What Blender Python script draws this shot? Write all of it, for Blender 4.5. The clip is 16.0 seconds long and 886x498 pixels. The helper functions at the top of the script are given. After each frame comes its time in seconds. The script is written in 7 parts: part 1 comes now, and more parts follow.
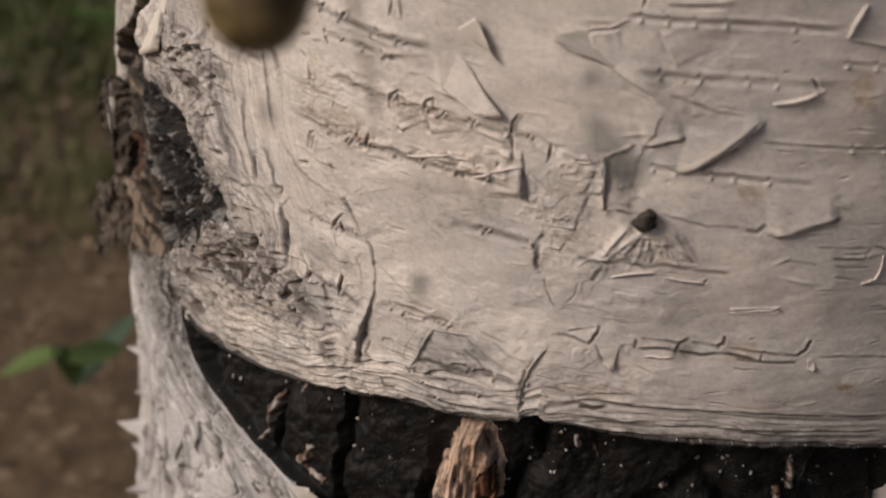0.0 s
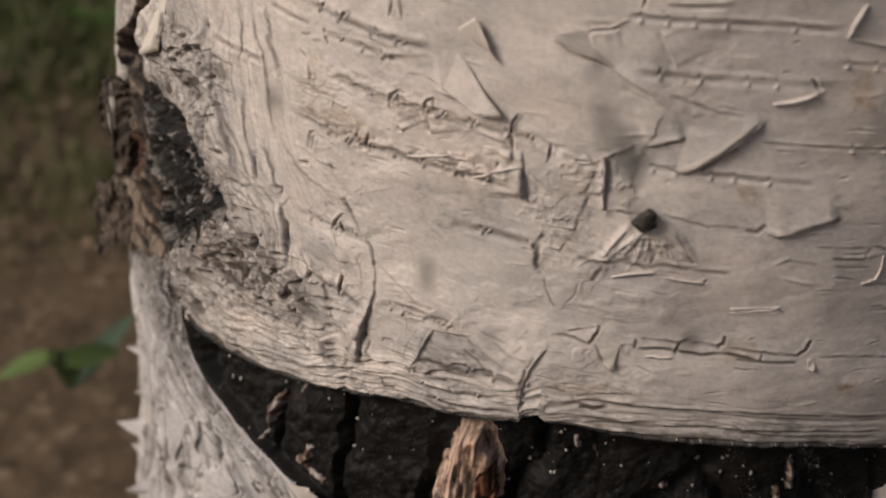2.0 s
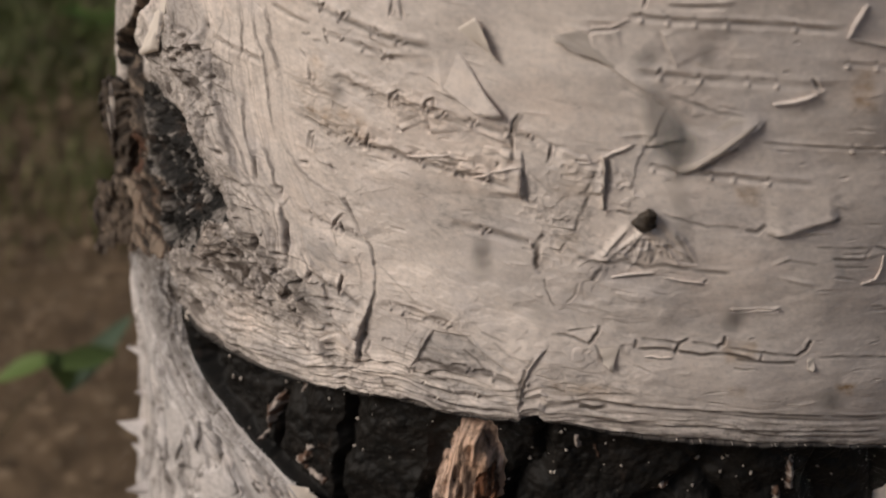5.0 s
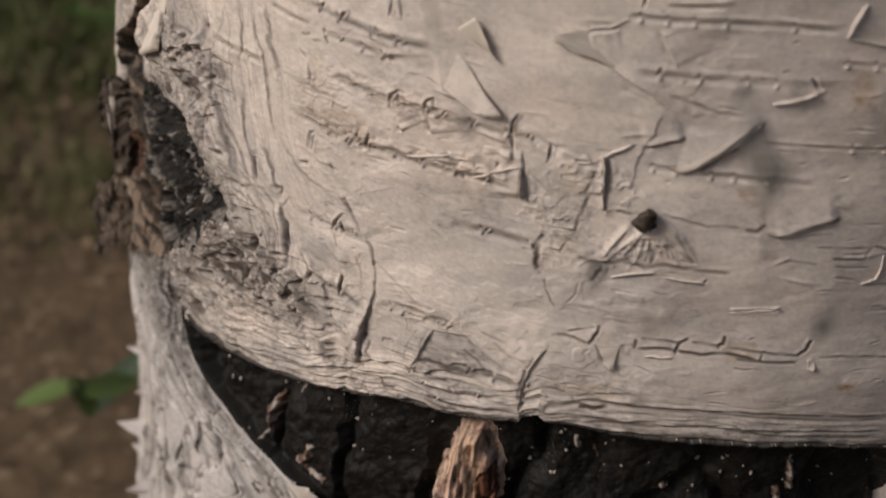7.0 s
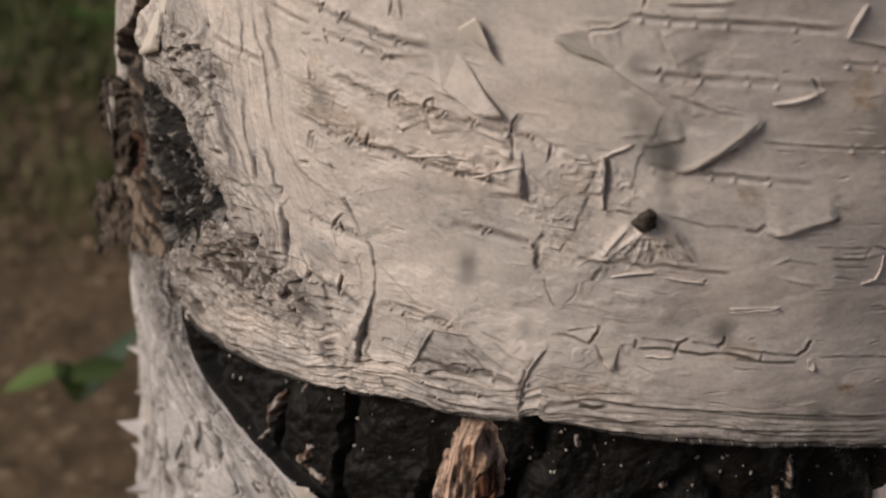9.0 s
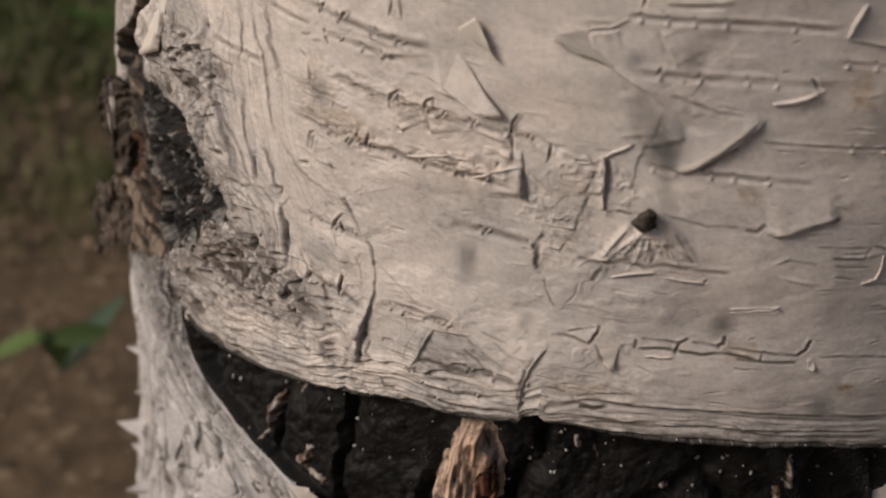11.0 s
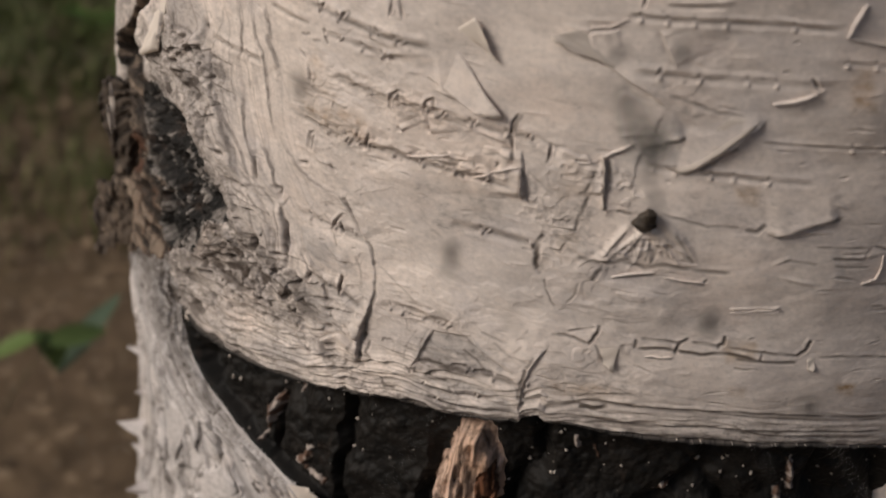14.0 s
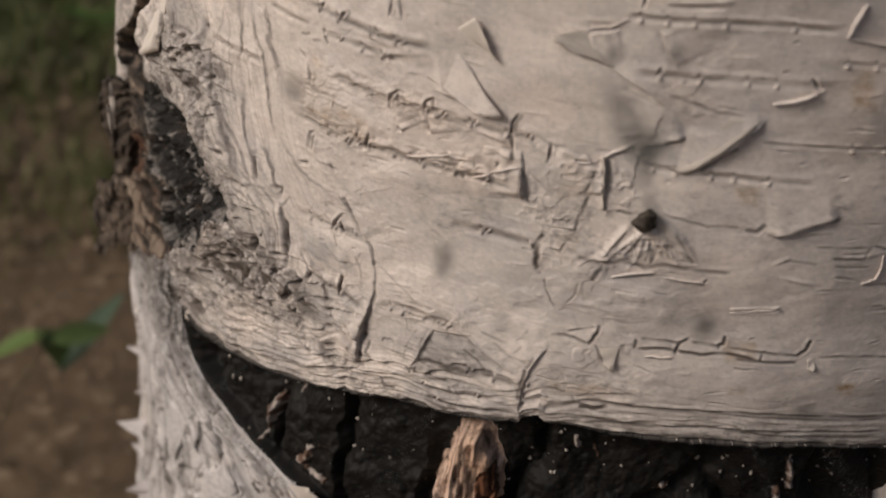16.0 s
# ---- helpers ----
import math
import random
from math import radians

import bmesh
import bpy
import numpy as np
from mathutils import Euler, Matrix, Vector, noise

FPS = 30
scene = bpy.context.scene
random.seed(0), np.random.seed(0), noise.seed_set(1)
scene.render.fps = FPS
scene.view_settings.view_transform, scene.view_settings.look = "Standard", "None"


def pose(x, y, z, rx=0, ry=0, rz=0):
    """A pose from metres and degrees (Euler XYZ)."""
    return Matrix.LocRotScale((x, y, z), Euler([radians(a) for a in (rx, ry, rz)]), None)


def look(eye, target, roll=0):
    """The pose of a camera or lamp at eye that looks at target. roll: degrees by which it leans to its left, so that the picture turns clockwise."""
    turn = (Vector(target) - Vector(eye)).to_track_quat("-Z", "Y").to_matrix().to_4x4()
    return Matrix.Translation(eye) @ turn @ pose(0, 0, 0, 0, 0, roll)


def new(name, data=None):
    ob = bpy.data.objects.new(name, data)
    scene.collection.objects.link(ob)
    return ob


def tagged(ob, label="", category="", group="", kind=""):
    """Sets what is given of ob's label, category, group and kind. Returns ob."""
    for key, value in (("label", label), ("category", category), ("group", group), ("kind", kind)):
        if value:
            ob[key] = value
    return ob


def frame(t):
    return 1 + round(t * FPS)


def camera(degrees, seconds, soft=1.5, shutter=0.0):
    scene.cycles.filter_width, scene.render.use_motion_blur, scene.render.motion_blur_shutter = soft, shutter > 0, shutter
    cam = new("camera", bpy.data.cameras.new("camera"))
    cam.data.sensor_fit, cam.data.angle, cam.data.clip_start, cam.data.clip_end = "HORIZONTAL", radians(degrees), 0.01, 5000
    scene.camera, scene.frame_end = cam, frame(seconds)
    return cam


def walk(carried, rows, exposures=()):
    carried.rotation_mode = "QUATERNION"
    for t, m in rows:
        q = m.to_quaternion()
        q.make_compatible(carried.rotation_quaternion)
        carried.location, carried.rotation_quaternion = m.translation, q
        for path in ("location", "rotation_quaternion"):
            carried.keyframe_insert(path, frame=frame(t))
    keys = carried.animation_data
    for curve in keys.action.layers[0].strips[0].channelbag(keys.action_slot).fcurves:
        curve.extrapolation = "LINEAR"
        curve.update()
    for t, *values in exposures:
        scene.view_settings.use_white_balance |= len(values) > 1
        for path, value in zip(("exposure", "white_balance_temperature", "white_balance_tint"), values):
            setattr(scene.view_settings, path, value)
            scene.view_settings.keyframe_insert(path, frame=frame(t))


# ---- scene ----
# ---------------------------------------------------------------- camera
cam = camera(40.0, 16.0, soft=2.05)
EYE = pose(0, 0, 0.55) @ pose(0, 0, 0, 90 - 33.55, 0, 0) @ pose(0, 0, 0, 0, 0, 5.13)
walk(cam, [(0.0, EYE), (16.0, EYE)], exposures=[(0.0, 0.11), (2.0, 0.08), (4.0, 0.06), (16.0, 0.04)])
cam.data.dof.use_dof = True
cam.data.dof.focus_distance = 0.236
cam.data.dof.aperture_fstop = 15.0

# ---------------------------------------------------------------- light
SUN_FROM = Vector((-0.86, -0.315, 0.64)).normalized()
world = bpy.data.worlds.new("overcast_sky")
scene.world = world
world.use_nodes = True
wn = world.node_tree
sky = wn.nodes.new("ShaderNodeTexSky")
sky.sky_type, sky.sun_disc = "NISHITA", False
sky.sun_elevation = math.asin(SUN_FROM.z)
sky.sun_rotation = math.atan2(SUN_FROM.x, SUN_FROM.y)
sky.air_density, sky.dust_density, sky.ozone_density = 1.0, 4.0, 0.6
wn.links.new(sky.outputs["Color"], wn.nodes["Background"].inputs["Color"])
wn.nodes["Background"].inputs["Strength"].default_value = 0.045
sun = new("sun", bpy.data.lights.new("sun", "SUN"))
sun.data.energy, sun.data.angle, sun.data.color = 2.12, radians(24), (1.0, 0.93, 0.86)
sun.matrix_world = look(SUN_FROM * 5, (0, 0, 0))


# ---------------------------------------------------------------- materials
def nodes(name, rough=0.8, spec=0.3):
    m = bpy.data.materials.new(name)
    m.use_nodes = True
    nt = m.node_tree
    b = nt.nodes["Principled BSDF"]
    b.inputs["Roughness"].default_value = rough
    b.inputs["Specular IOR Level"].default_value = spec
    return m, nt, b


def noise_node(nt, scale, detail=4.0, rough=0.55, squash=(1, 1, 1), coord="Object"):
    tc = nt.nodes.new("ShaderNodeTexCoord")
    mp = nt.nodes.new("ShaderNodeMapping")
    mp.inputs["Scale"].default_value = squash
    n = nt.nodes.new("ShaderNodeTexNoise")
    n.inputs["Scale"].default_value, n.inputs["Detail"].default_value, n.inputs["Roughness"].default_value = scale, detail, rough
    nt.links.new(tc.outputs[coord], mp.inputs["Vector"])
    nt.links.new(mp.outputs["Vector"], n.inputs["Vector"])
    return n.outputs["Fac"]


def span(nt, fac, lo, hi):
    r = nt.nodes.new("ShaderNodeMapRange")
    r.inputs["From Min"].default_value, r.inputs["From Max"].default_value = lo, hi
    nt.links.new(fac, r.inputs["Value"])
    return r.outputs["Result"]


def mix(nt, fac, a, b):
    x = nt.nodes.new("ShaderNodeMix")
    x.data_type = "RGBA"
    for key, value in ((0, fac), (6, a), (7, b)):
        if isinstance(value, (tuple, float, int)):
            x.inputs[key].default_value = (*value, 1) if isinstance(value, tuple) else value
        else:
            nt.links.new(value, x.inputs[key])
    return x.outputs[2]


def times(nt, a, b):
    x = nt.nodes.new("ShaderNodeMath")
    x.operation = "MULTIPLY"
    for key, value in ((0, a), (1, b)):
        if isinstance(value, (float, int)):
            x.inputs[key].default_value = value
        else:
            nt.links.new(value, x.inputs[key])
    return x.outputs[0]


def layer(nt, name):
    n = nt.nodes.new("ShaderNodeAttribute")
    n.attribute_name = name
    return n.outputs["Fac"]


def bump(nt, b, pairs):
    last = None
    for fac, strength, dist in pairs:
        n = nt.nodes.new("ShaderNodeBump")
        n.inputs["Strength"].default_value, n.inputs["Distance"].default_value = strength, dist
        nt.links.new(fac, n.inputs["Height"])
        if last:
            nt.links.new(last, n.inputs["Normal"])
        last = n.outputs["Normal"]
    nt.links.new(last, b.inputs["Normal"])


def bark_material(name, cream, grey, dark):
    m, nt, b = nodes(name, 0.72, 0.25)
    streak = noise_node(nt, 300, 5, 0.6, (1, 1, 2.6))
    cloud = noise_node(nt, 45, 4, 0.6, (1, 1, 1.8))
    fine = noise_node(nt, 1400, 3, 0.6, (1, 1, 2.2))
    col = mix(nt, span(nt, cloud, 0.35, 0.72), cream, grey)
    col = mix(nt, times(nt, span(nt, streak, 0.45, 0.8), 0.35), col, grey)
    col = mix(nt, times(nt, layer(nt, "ochre"), span(nt, streak, 0.2, 0.6)), col, (0.36, 0.22, 0.10))
    worn = layer(nt, "weather")
    blotch = noise_node(nt, 130, 5, 0.65, (1, 1, 1.4))
    grit = noise_node(nt, 620, 4, 0.7, (1, 1, 1.8))
    tint = span(nt, noise_node(nt, 22, 3, 0.5), 0.5, 0.75)
    col = mix(nt, times(nt, tint, 0.25), col, (0.62, 0.49, 0.38))
    col = mix(nt, times(nt, span(nt, blotch, 0.55, 0.75), 0.35), col, grey)
    col = mix(nt, times(nt, span(nt, grit, 0.58, 0.75), 0.22), col, (0.30, 0.25, 0.21))
    pale = span(nt, noise_node(nt, 380, 4, 0.65, (1, 1, 1.3)), 0.55, 0.70)
    col = mix(nt, times(nt, pale, 0.4), col, tuple(min(1.0, 1.12 * c) for c in cream))
    lilac = span(nt, noise_node(nt, 75, 4, 0.6, (1, 1, 1.5)), 0.50, 0.66)
    col = mix(nt, times(nt, lilac, 0.42), col, tuple(0.93 * c for c in (grey[0], 1.01 * grey[1], 1.06 * grey[2])))
    rosy = span(nt, noise_node(nt, 52, 4, 0.6, (1, 1, 1.3)), 0.52, 0.68)
    col = mix(nt, times(nt, rosy, 0.35), col, (1.03 * cream[0], 0.95 * cream[1], 0.90 * cream[2]))
    mottle = noise_node(nt, 950, 3, 0.6, (1, 1, 1.3))
    col = mix(nt, times(nt, span(nt, mottle, 0.52, 0.68), 0.3), col, tuple(min(1.0, 1.15 * c) for c in cream))
    col = mix(nt, times(nt, span(nt, mottle, 0.48, 0.34), 0.3), col, tuple(0.78 * c for c in grey))
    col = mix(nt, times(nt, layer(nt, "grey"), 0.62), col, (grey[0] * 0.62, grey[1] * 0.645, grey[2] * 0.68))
    col = mix(nt, times(nt, times(nt, worn, span(nt, blotch, 0.40, 0.66)), 0.7), col, (0.235, 0.21, 0.19))
    col = mix(nt, times(nt, times(nt, worn, span(nt, grit, 0.46, 0.66)), 0.85), col, (0.10, 0.085, 0.072))
    spots = span(nt, noise_node(nt, 260, 3, 0.7), 0.66, 0.74)
    col = mix(nt, times(nt, spots, 0.25), col, dark)
    # dark dirt, together with shade painted under loose edges
    col = mix(nt, layer(nt, "dirt_shade"), col, dark)
    nt.links.new(col, b.inputs["Base Color"])
    bump(nt, b, [(streak, 0.07, 0.0004), (mottle, 0.14, 0.0003), (fine, 0.14, 0.0002)])
    return m


BARK = bark_material("birch_bark", (0.81, 0.708, 0.637), (0.60, 0.535, 0.494), (0.050, 0.036, 0.028))
LOWBARK = bark_material("birch_bark_weathered", (0.70, 0.645, 0.625), (0.48, 0.447, 0.43), (0.06, 0.045, 0.035))


def char_material():
    m, nt, b = nodes("charred_bark", 0.64, 0.2)
    clump = noise_node(nt, 160, 6, 0.65)
    grain = noise_node(nt, 700, 4, 0.6, (1, 1, 0.3))
    col = mix(nt, span(nt, clump, 0.4, 0.75), (0.006, 0.0055, 0.005), (0.016, 0.013, 0.011))
    brown = span(nt, noise_node(nt, 90, 5, 0.7, (1.6, 1.6, 0.5)), 0.62, 0.72)
    col = mix(nt, times(nt, brown, 0.25), col, (0.06, 0.035, 0.024))
    pale = span(nt, noise_node(nt, 420, 2, 0.5), 0.73, 0.77)
    col = mix(nt, times(nt, pale, 0.5), col, (0.35, 0.30, 0.25))
    col = mix(nt, layer(nt, "ochre"), col, (0.22, 0.125, 0.085))
    col = mix(nt, layer(nt, "grey"), col, (0.42, 0.36, 0.32))
    nt.links.new(col, b.inputs["Base Color"])
    bump(nt, b, [(clump, 0.25, 0.0012), (grain, 0.3, 0.0005)])
    return m


CHAR = char_material()


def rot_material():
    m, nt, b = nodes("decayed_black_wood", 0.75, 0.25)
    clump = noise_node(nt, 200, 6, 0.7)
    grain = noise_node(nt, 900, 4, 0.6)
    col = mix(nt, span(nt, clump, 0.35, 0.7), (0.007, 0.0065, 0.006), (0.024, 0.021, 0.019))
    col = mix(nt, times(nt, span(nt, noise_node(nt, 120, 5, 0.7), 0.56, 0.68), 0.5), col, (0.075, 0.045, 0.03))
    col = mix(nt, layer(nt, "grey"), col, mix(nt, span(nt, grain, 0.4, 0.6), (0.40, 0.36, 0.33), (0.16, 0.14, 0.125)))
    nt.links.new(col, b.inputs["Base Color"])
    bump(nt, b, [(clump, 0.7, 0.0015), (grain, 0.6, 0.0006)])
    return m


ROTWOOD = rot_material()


def wood_material(name, light, mid, dark, scale=1.0, rust=(0.085, 0.032, 0.016)):
    m, nt, b = nodes(name, 0.7, 0.25)
    fibre = noise_node(nt, 330 * scale, 6, 0.65, (1.5, 1.5, 0.35))
    patch = noise_node(nt, 110 * scale, 4, 0.6)
    col = mix(nt, span(nt, patch, 0.35, 0.7), light, mid)
    fleck = span(nt, noise_node(nt, 480 * scale, 4, 0.7), 0.56, 0.68)
    col = mix(nt, times(nt, fleck, 0.5), col, (0.32, 0.27, 0.22))
    col = mix(nt, times(nt, layer(nt, "grey"), 0.75), col, (0.38, 0.29, 0.22))
    col = mix(nt, span(nt, noise_node(nt, 260 * scale, 5, 0.7, (1.4, 1.4, 0.35)), 0.58, 0.70), col, dark)
    col = mix(nt, times(nt, layer(nt, "ochre"), 0.8), col, rust)
    col = mix(nt, span(nt, fibre, 0.5, 0.68), col, dark)
    col = mix(nt, times(nt, layer(nt, "dirt_shade"), 0.85), col, dark)
    nt.links.new(col, b.inputs["Base Color"])
    bump(nt, b, [(fibre, 0.8, 0.0012), (noise_node(nt, 1500, 3), 0.4, 0.0003)])
    return m


KNOTWOOD = wood_material("torn_wood", (0.76, 0.56, 0.45), (0.52, 0.32, 0.21), (0.04, 0.022, 0.014))
RUSTWOOD = wood_material("rust_red_heartwood", (0.20, 0.085, 0.042), (0.11, 0.045, 0.025), (0.018, 0.011, 0.008))
SCARWOOD = wood_material("dark_scar_wood", (0.055, 0.034, 0.024), (0.022, 0.015, 0.012), (0.010, 0.008, 0.007))
RAGGED = wood_material("ragged_bark", (0.12, 0.09, 0.068), (0.045, 0.033, 0.025), (0.013, 0.010, 0.009))


def plain(name, colour, rough=0.7, spec=0.3, second=None, scale=400):
    m, nt, b = nodes(name, rough, spec)
    n = noise_node(nt, scale, 4)
    second = second or tuple(c * 0.7 for c in colour)
    nt.links.new(mix(nt, span(nt, n, 0.35, 0.65), colour, second), b.inputs["Base Color"])
    bump(nt, b, [(n, 0.3, 0.0004)])
    return m


FLAP = plain("papery_bark_flap", (0.74, 0.66, 0.585), 0.6, 0.3, (0.64, 0.56, 0.49), 120)
FLAPGREY = plain("weathered_bark_flap", (0.58, 0.51, 0.455), 0.65, 0.25, (0.48, 0.42, 0.37), 120)
BUD = plain("dark_bud_scale", (0.055, 0.042, 0.03), 0.6, 0.35, (0.018, 0.013, 0.010), 700)
CRUMB = plain("pale_bark_crumb", (0.55, 0.48, 0.42), 0.8, 0.2)


def ground_material():
    m, nt, b = nodes("forest_soil", 0.95, 0.1)
    big = noise_node(nt, 5, 5, 0.6)
    mid = noise_node(nt, 38, 5, 0.65)
    col = mix(nt, span(nt, mid, 0.35, 0.68), (0.165, 0.115, 0.074), (0.105, 0.074, 0.047))
    col = mix(nt, times(nt, span(nt, big, 0.5, 0.7), 0.4), col, (0.165, 0.12, 0.07))
    nt.links.new(col, b.inputs["Base Color"])
    bump(nt, b, [(mid, 0.5, 0.012)])
    return m


SOIL = ground_material()


def blade_material(name, a, c):
    m, nt, b = nodes(name, 0.6, 0.25)
    n = nt.nodes.new("ShaderNodeNewGeometry")
    nt.links.new(mix(nt, n.outputs["Random Per Island"], a, c), b.inputs["Base Color"])
    return m


GRASS = blade_material("grass_blade", (0.097, 0.120, 0.034), (0.132, 0.138, 0.053))
LITTER = blade_material("dry_leaf_litter", (0.25, 0.175, 0.11), (0.16, 0.117, 0.075))


def leaf_material(name, a, c):
    m, nt, b = nodes(name, 0.65, 0.25)
    n = noise_node(nt, 120, 3)
    nt.links.new(mix(nt, n, a, c), b.inputs["Base Color"])
    b.inputs["Subsurface Weight"].default_value = 0.0
    bump(nt, b, [(n, 0.3, 0.001)])
    return m


LEAF = leaf_material("green_leaf", (0.12, 0.17, 0.05), (0.08, 0.12, 0.03))
LEAFDARK = leaf_material("dark_green_leaf", (0.10, 0.145, 0.045), (0.08, 0.115, 0.034))
LEAFBLUE = leaf_material("bluish_green_leaf", (0.055, 0.085, 0.05), (0.045, 0.07, 0.04))
WEEDLEAF = leaf_material("bright_weed_leaf", (0.12, 0.22, 0.04), (0.08, 0.15, 0.03))
STEM = plain("thin_brown_stem", (0.07, 0.06, 0.03))


def insect_material(name, colour, rough=0.4):
    return plain(name, colour, rough, 0.5, tuple(c * 0.5 for c in colour), 1500)


CHITIN = insect_material("black_chitin", (0.022, 0.018, 0.014))
SPIDERLEG = insect_material("banded_brown_leg", (0.12, 0.07, 0.035))


def abdomen_material():
    m, nt, b = nodes("mottled_abdomen", 0.35, 0.5)
    n = noise_node(nt, 330, 5, 0.6)
    col = mix(nt, span(nt, n, 0.40, 0.56), (0.055, 0.035, 0.014), (0.24, 0.17, 0.08))
    nt.links.new(col, b.inputs["Base Color"])
    bump(nt, b, [(n, 0.3, 0.0004)])
    return m


ABDOMEN = abdomen_material()


def wing_material():
    m, nt, b = nodes("clear_wing", 0.3, 0.5)
    b.inputs["Base Color"].default_value = (0.30, 0.31, 0.29, 1)
    veins = span(nt, noise_node(nt, 900, 2), 0.45, 0.6)
    b.inputs["Alpha"].default_value = 0.30
    nt.links.new(mix(nt, veins, (0.20, 0.185, 0.16), (0.08, 0.074, 0.062)), b.inputs["Base Color"])
    return m


WING = wing_material()
SILK = plain("spider_silk", (0.75, 0.75, 0.75), 0.3, 0.5)


# ---------------------------------------------------------------- helpers for building
def mesh_of(name, verts, faces, mat, smooth=True):
    me = bpy.data.meshes.new(name)
    me.from_pydata([tuple(v) for v in verts], [], [tuple(f) for f in faces])
    me.materials.append(mat)
    if smooth:
        me.polygons.foreach_set("use_smooth", [True] * len(me.polygons))
    me.update()
    return me


def put(name, mesh, parent=None, label=""):
    ob = new(name, mesh)
    ob.parent = parent
    return tagged(ob, label)


def grid_faces(rows, cols):
    i = np.arange((rows - 1) * cols).reshape(rows - 1, cols)[:, :-1].ravel()
    return np.stack([i, i + 1, i + cols + 1, i + cols], -1)


def hash2(ix, iy, seed):
    h = (ix.astype(np.int64) * 374761393 + iy.astype(np.int64) * 668265263 + seed * 974634581) & 0xFFFFFFFF
    h = ((h ^ (h >> 13)) * 1274126177) & 0xFFFFFFFF
    return ((h ^ (h >> 16)) & 0xFFFFFF) / float(0xFFFFFF)


def vnoise(x, y, seed=0):
    ix, iy = np.floor(x), np.floor(y)
    fx, fy = x - ix, y - iy
    fx, fy = fx * fx * (3 - 2 * fx), fy * fy * (3 - 2 * fy)
    a = hash2(ix, iy, seed) * (1 - fx) + hash2(ix + 1, iy, seed) * fx
    b = hash2(ix, iy + 1, seed) * (1 - fx) + hash2(ix + 1, iy + 1, seed) * fx
    return (a * (1 - fy) + b * fy) * 2 - 1


def fbm(x, y, seed=0, octaves=3):
    return sum(vnoise(x * 2 ** k, y * 2 ** k, seed + 17 * k) * 0.5 ** k for k in range(octaves))


def smooth(x, lo, hi):
    t = np.clip((x - lo) / (hi - lo), 0, 1)
    return t * t * (3 - 2 * t)


# ---------------------------------------------------------------- the birch trunk
# Places on the trunk: a, millimetres round it from its front towards the right; z, millimetres above the ground.
AXIS_X, AXIS_Y, R_MID = 0.0461, 0.3079, 136.5


def radius(z):
    return R_MID - 0.07 * (z - 366.0)


def on_trunk(a, z, h):
    th, r = a / R_MID, (radius(z) + h) / 1000.0
    return np.stack([AXIS_X + r * np.sin(th), AXIS_Y - r * np.cos(th), z / 1000.0 + 0 * th], -1)


COLS = np.concatenate([np.arange(-222, -130, 0.5), np.arange(-130, 56, 0.2)])
ROWS = 760
Z_LOW = np.interp(COLS, [-222, -170, -115, -72, -42, 56], [218, 234, 298, 333, 347, 354])
Z_TOP = np.interp(COLS, [-222, -170, -50, 15, 56], [475, 475, 486, 492, 496])
V = np.linspace(0, 1, ROWS)[:, None]
A = np.repeat(COLS[None, :], ROWS, 0)
Z = Z_LOW[None, :] + V * (Z_TOP - Z_LOW)[None, :]
H, DIRT_SHADE, GREY, OCHRE, WEATHER = (np.zeros_like(A) for _ in range(5))


def window(pts, pad):
    p = np.array(pts)
    c0, c1 = np.searchsorted(COLS, p[:, 0].min() - pad), np.searchsorted(COLS, p[:, 0].max() + pad)
    c1 = max(c1, c0 + 1)
    zs = Z[:, c0:c1]
    ok = ((zs > p[:, 1].min() - pad) & (zs < p[:, 1].max() + pad)).any(1).nonzero()[0]
    if len(ok) == 0:
        return (slice(0, 1), slice(c0, c1))
    return (slice(ok[0], ok[-1] + 1), slice(c0, c1))


def along(pts, w):
    """Distance to the line through pts, the way along it (0 to 1) and its side (+ to the left of the way)."""
    a, z = A[w], Z[w]
    p = np.array(pts, float)
    lens = np.hypot(*(p[1:] - p[:-1]).T)
    total, done = lens.sum(), 0.0
    ways = (p[1:] - p[:-1]) / lens[:, None]
    at_knot = np.concatenate([ways[:1], ways[1:] + ways[:-1], ways[-1:]])
    d, t, s = np.full(a.shape, 1e9), np.zeros(a.shape), np.zeros(a.shape)
    for i, ((x0, y0), (x1, y1), n) in enumerate(zip(p[:-1], p[1:], lens)):
        ux, uy = ways[i]
        raw = (a - x0) * ux + (z - y0) * uy
        k = np.clip(raw, 0, n)
        dd = np.hypot(a - x0 - k * ux, z - y0 - k * uy)
        near = dd < d
        vx = np.where(raw < 0, at_knot[i][0], np.where(raw > n, at_knot[i + 1][0], ux))
        vy = np.where(raw < 0, at_knot[i][1], np.where(raw > n, at_knot[i + 1][1], uy))
        side = vx * (z - y0 - k * uy) - vy * (a - x0 - k * ux)
        d, t, s = np.where(near, dd, d), np.where(near, (done + k) / total, t), np.where(near, side, s)
        done += n
    return d, t, np.sign(s)


def wobble(pts, amount, seed, n=5):
    """The same line with more points, moved a little to and fro."""
    p = np.array(pts, float)
    out = []
    for i in range(len(p) - 1):
        for k in range(n):
            q = p[i] + (p[i + 1] - p[i]) * k / n
            if i + k:
                j = i * n + k
                q = q + amount * np.array([vnoise(np.array([j * 0.7]), np.array([seed + 0.5]), 3)[0],
                                           vnoise(np.array([j * 0.7]), np.array([seed + 9.5]), 4)[0]])
            out.append(q)
    out.append(p[-1])
    return np.array(out)


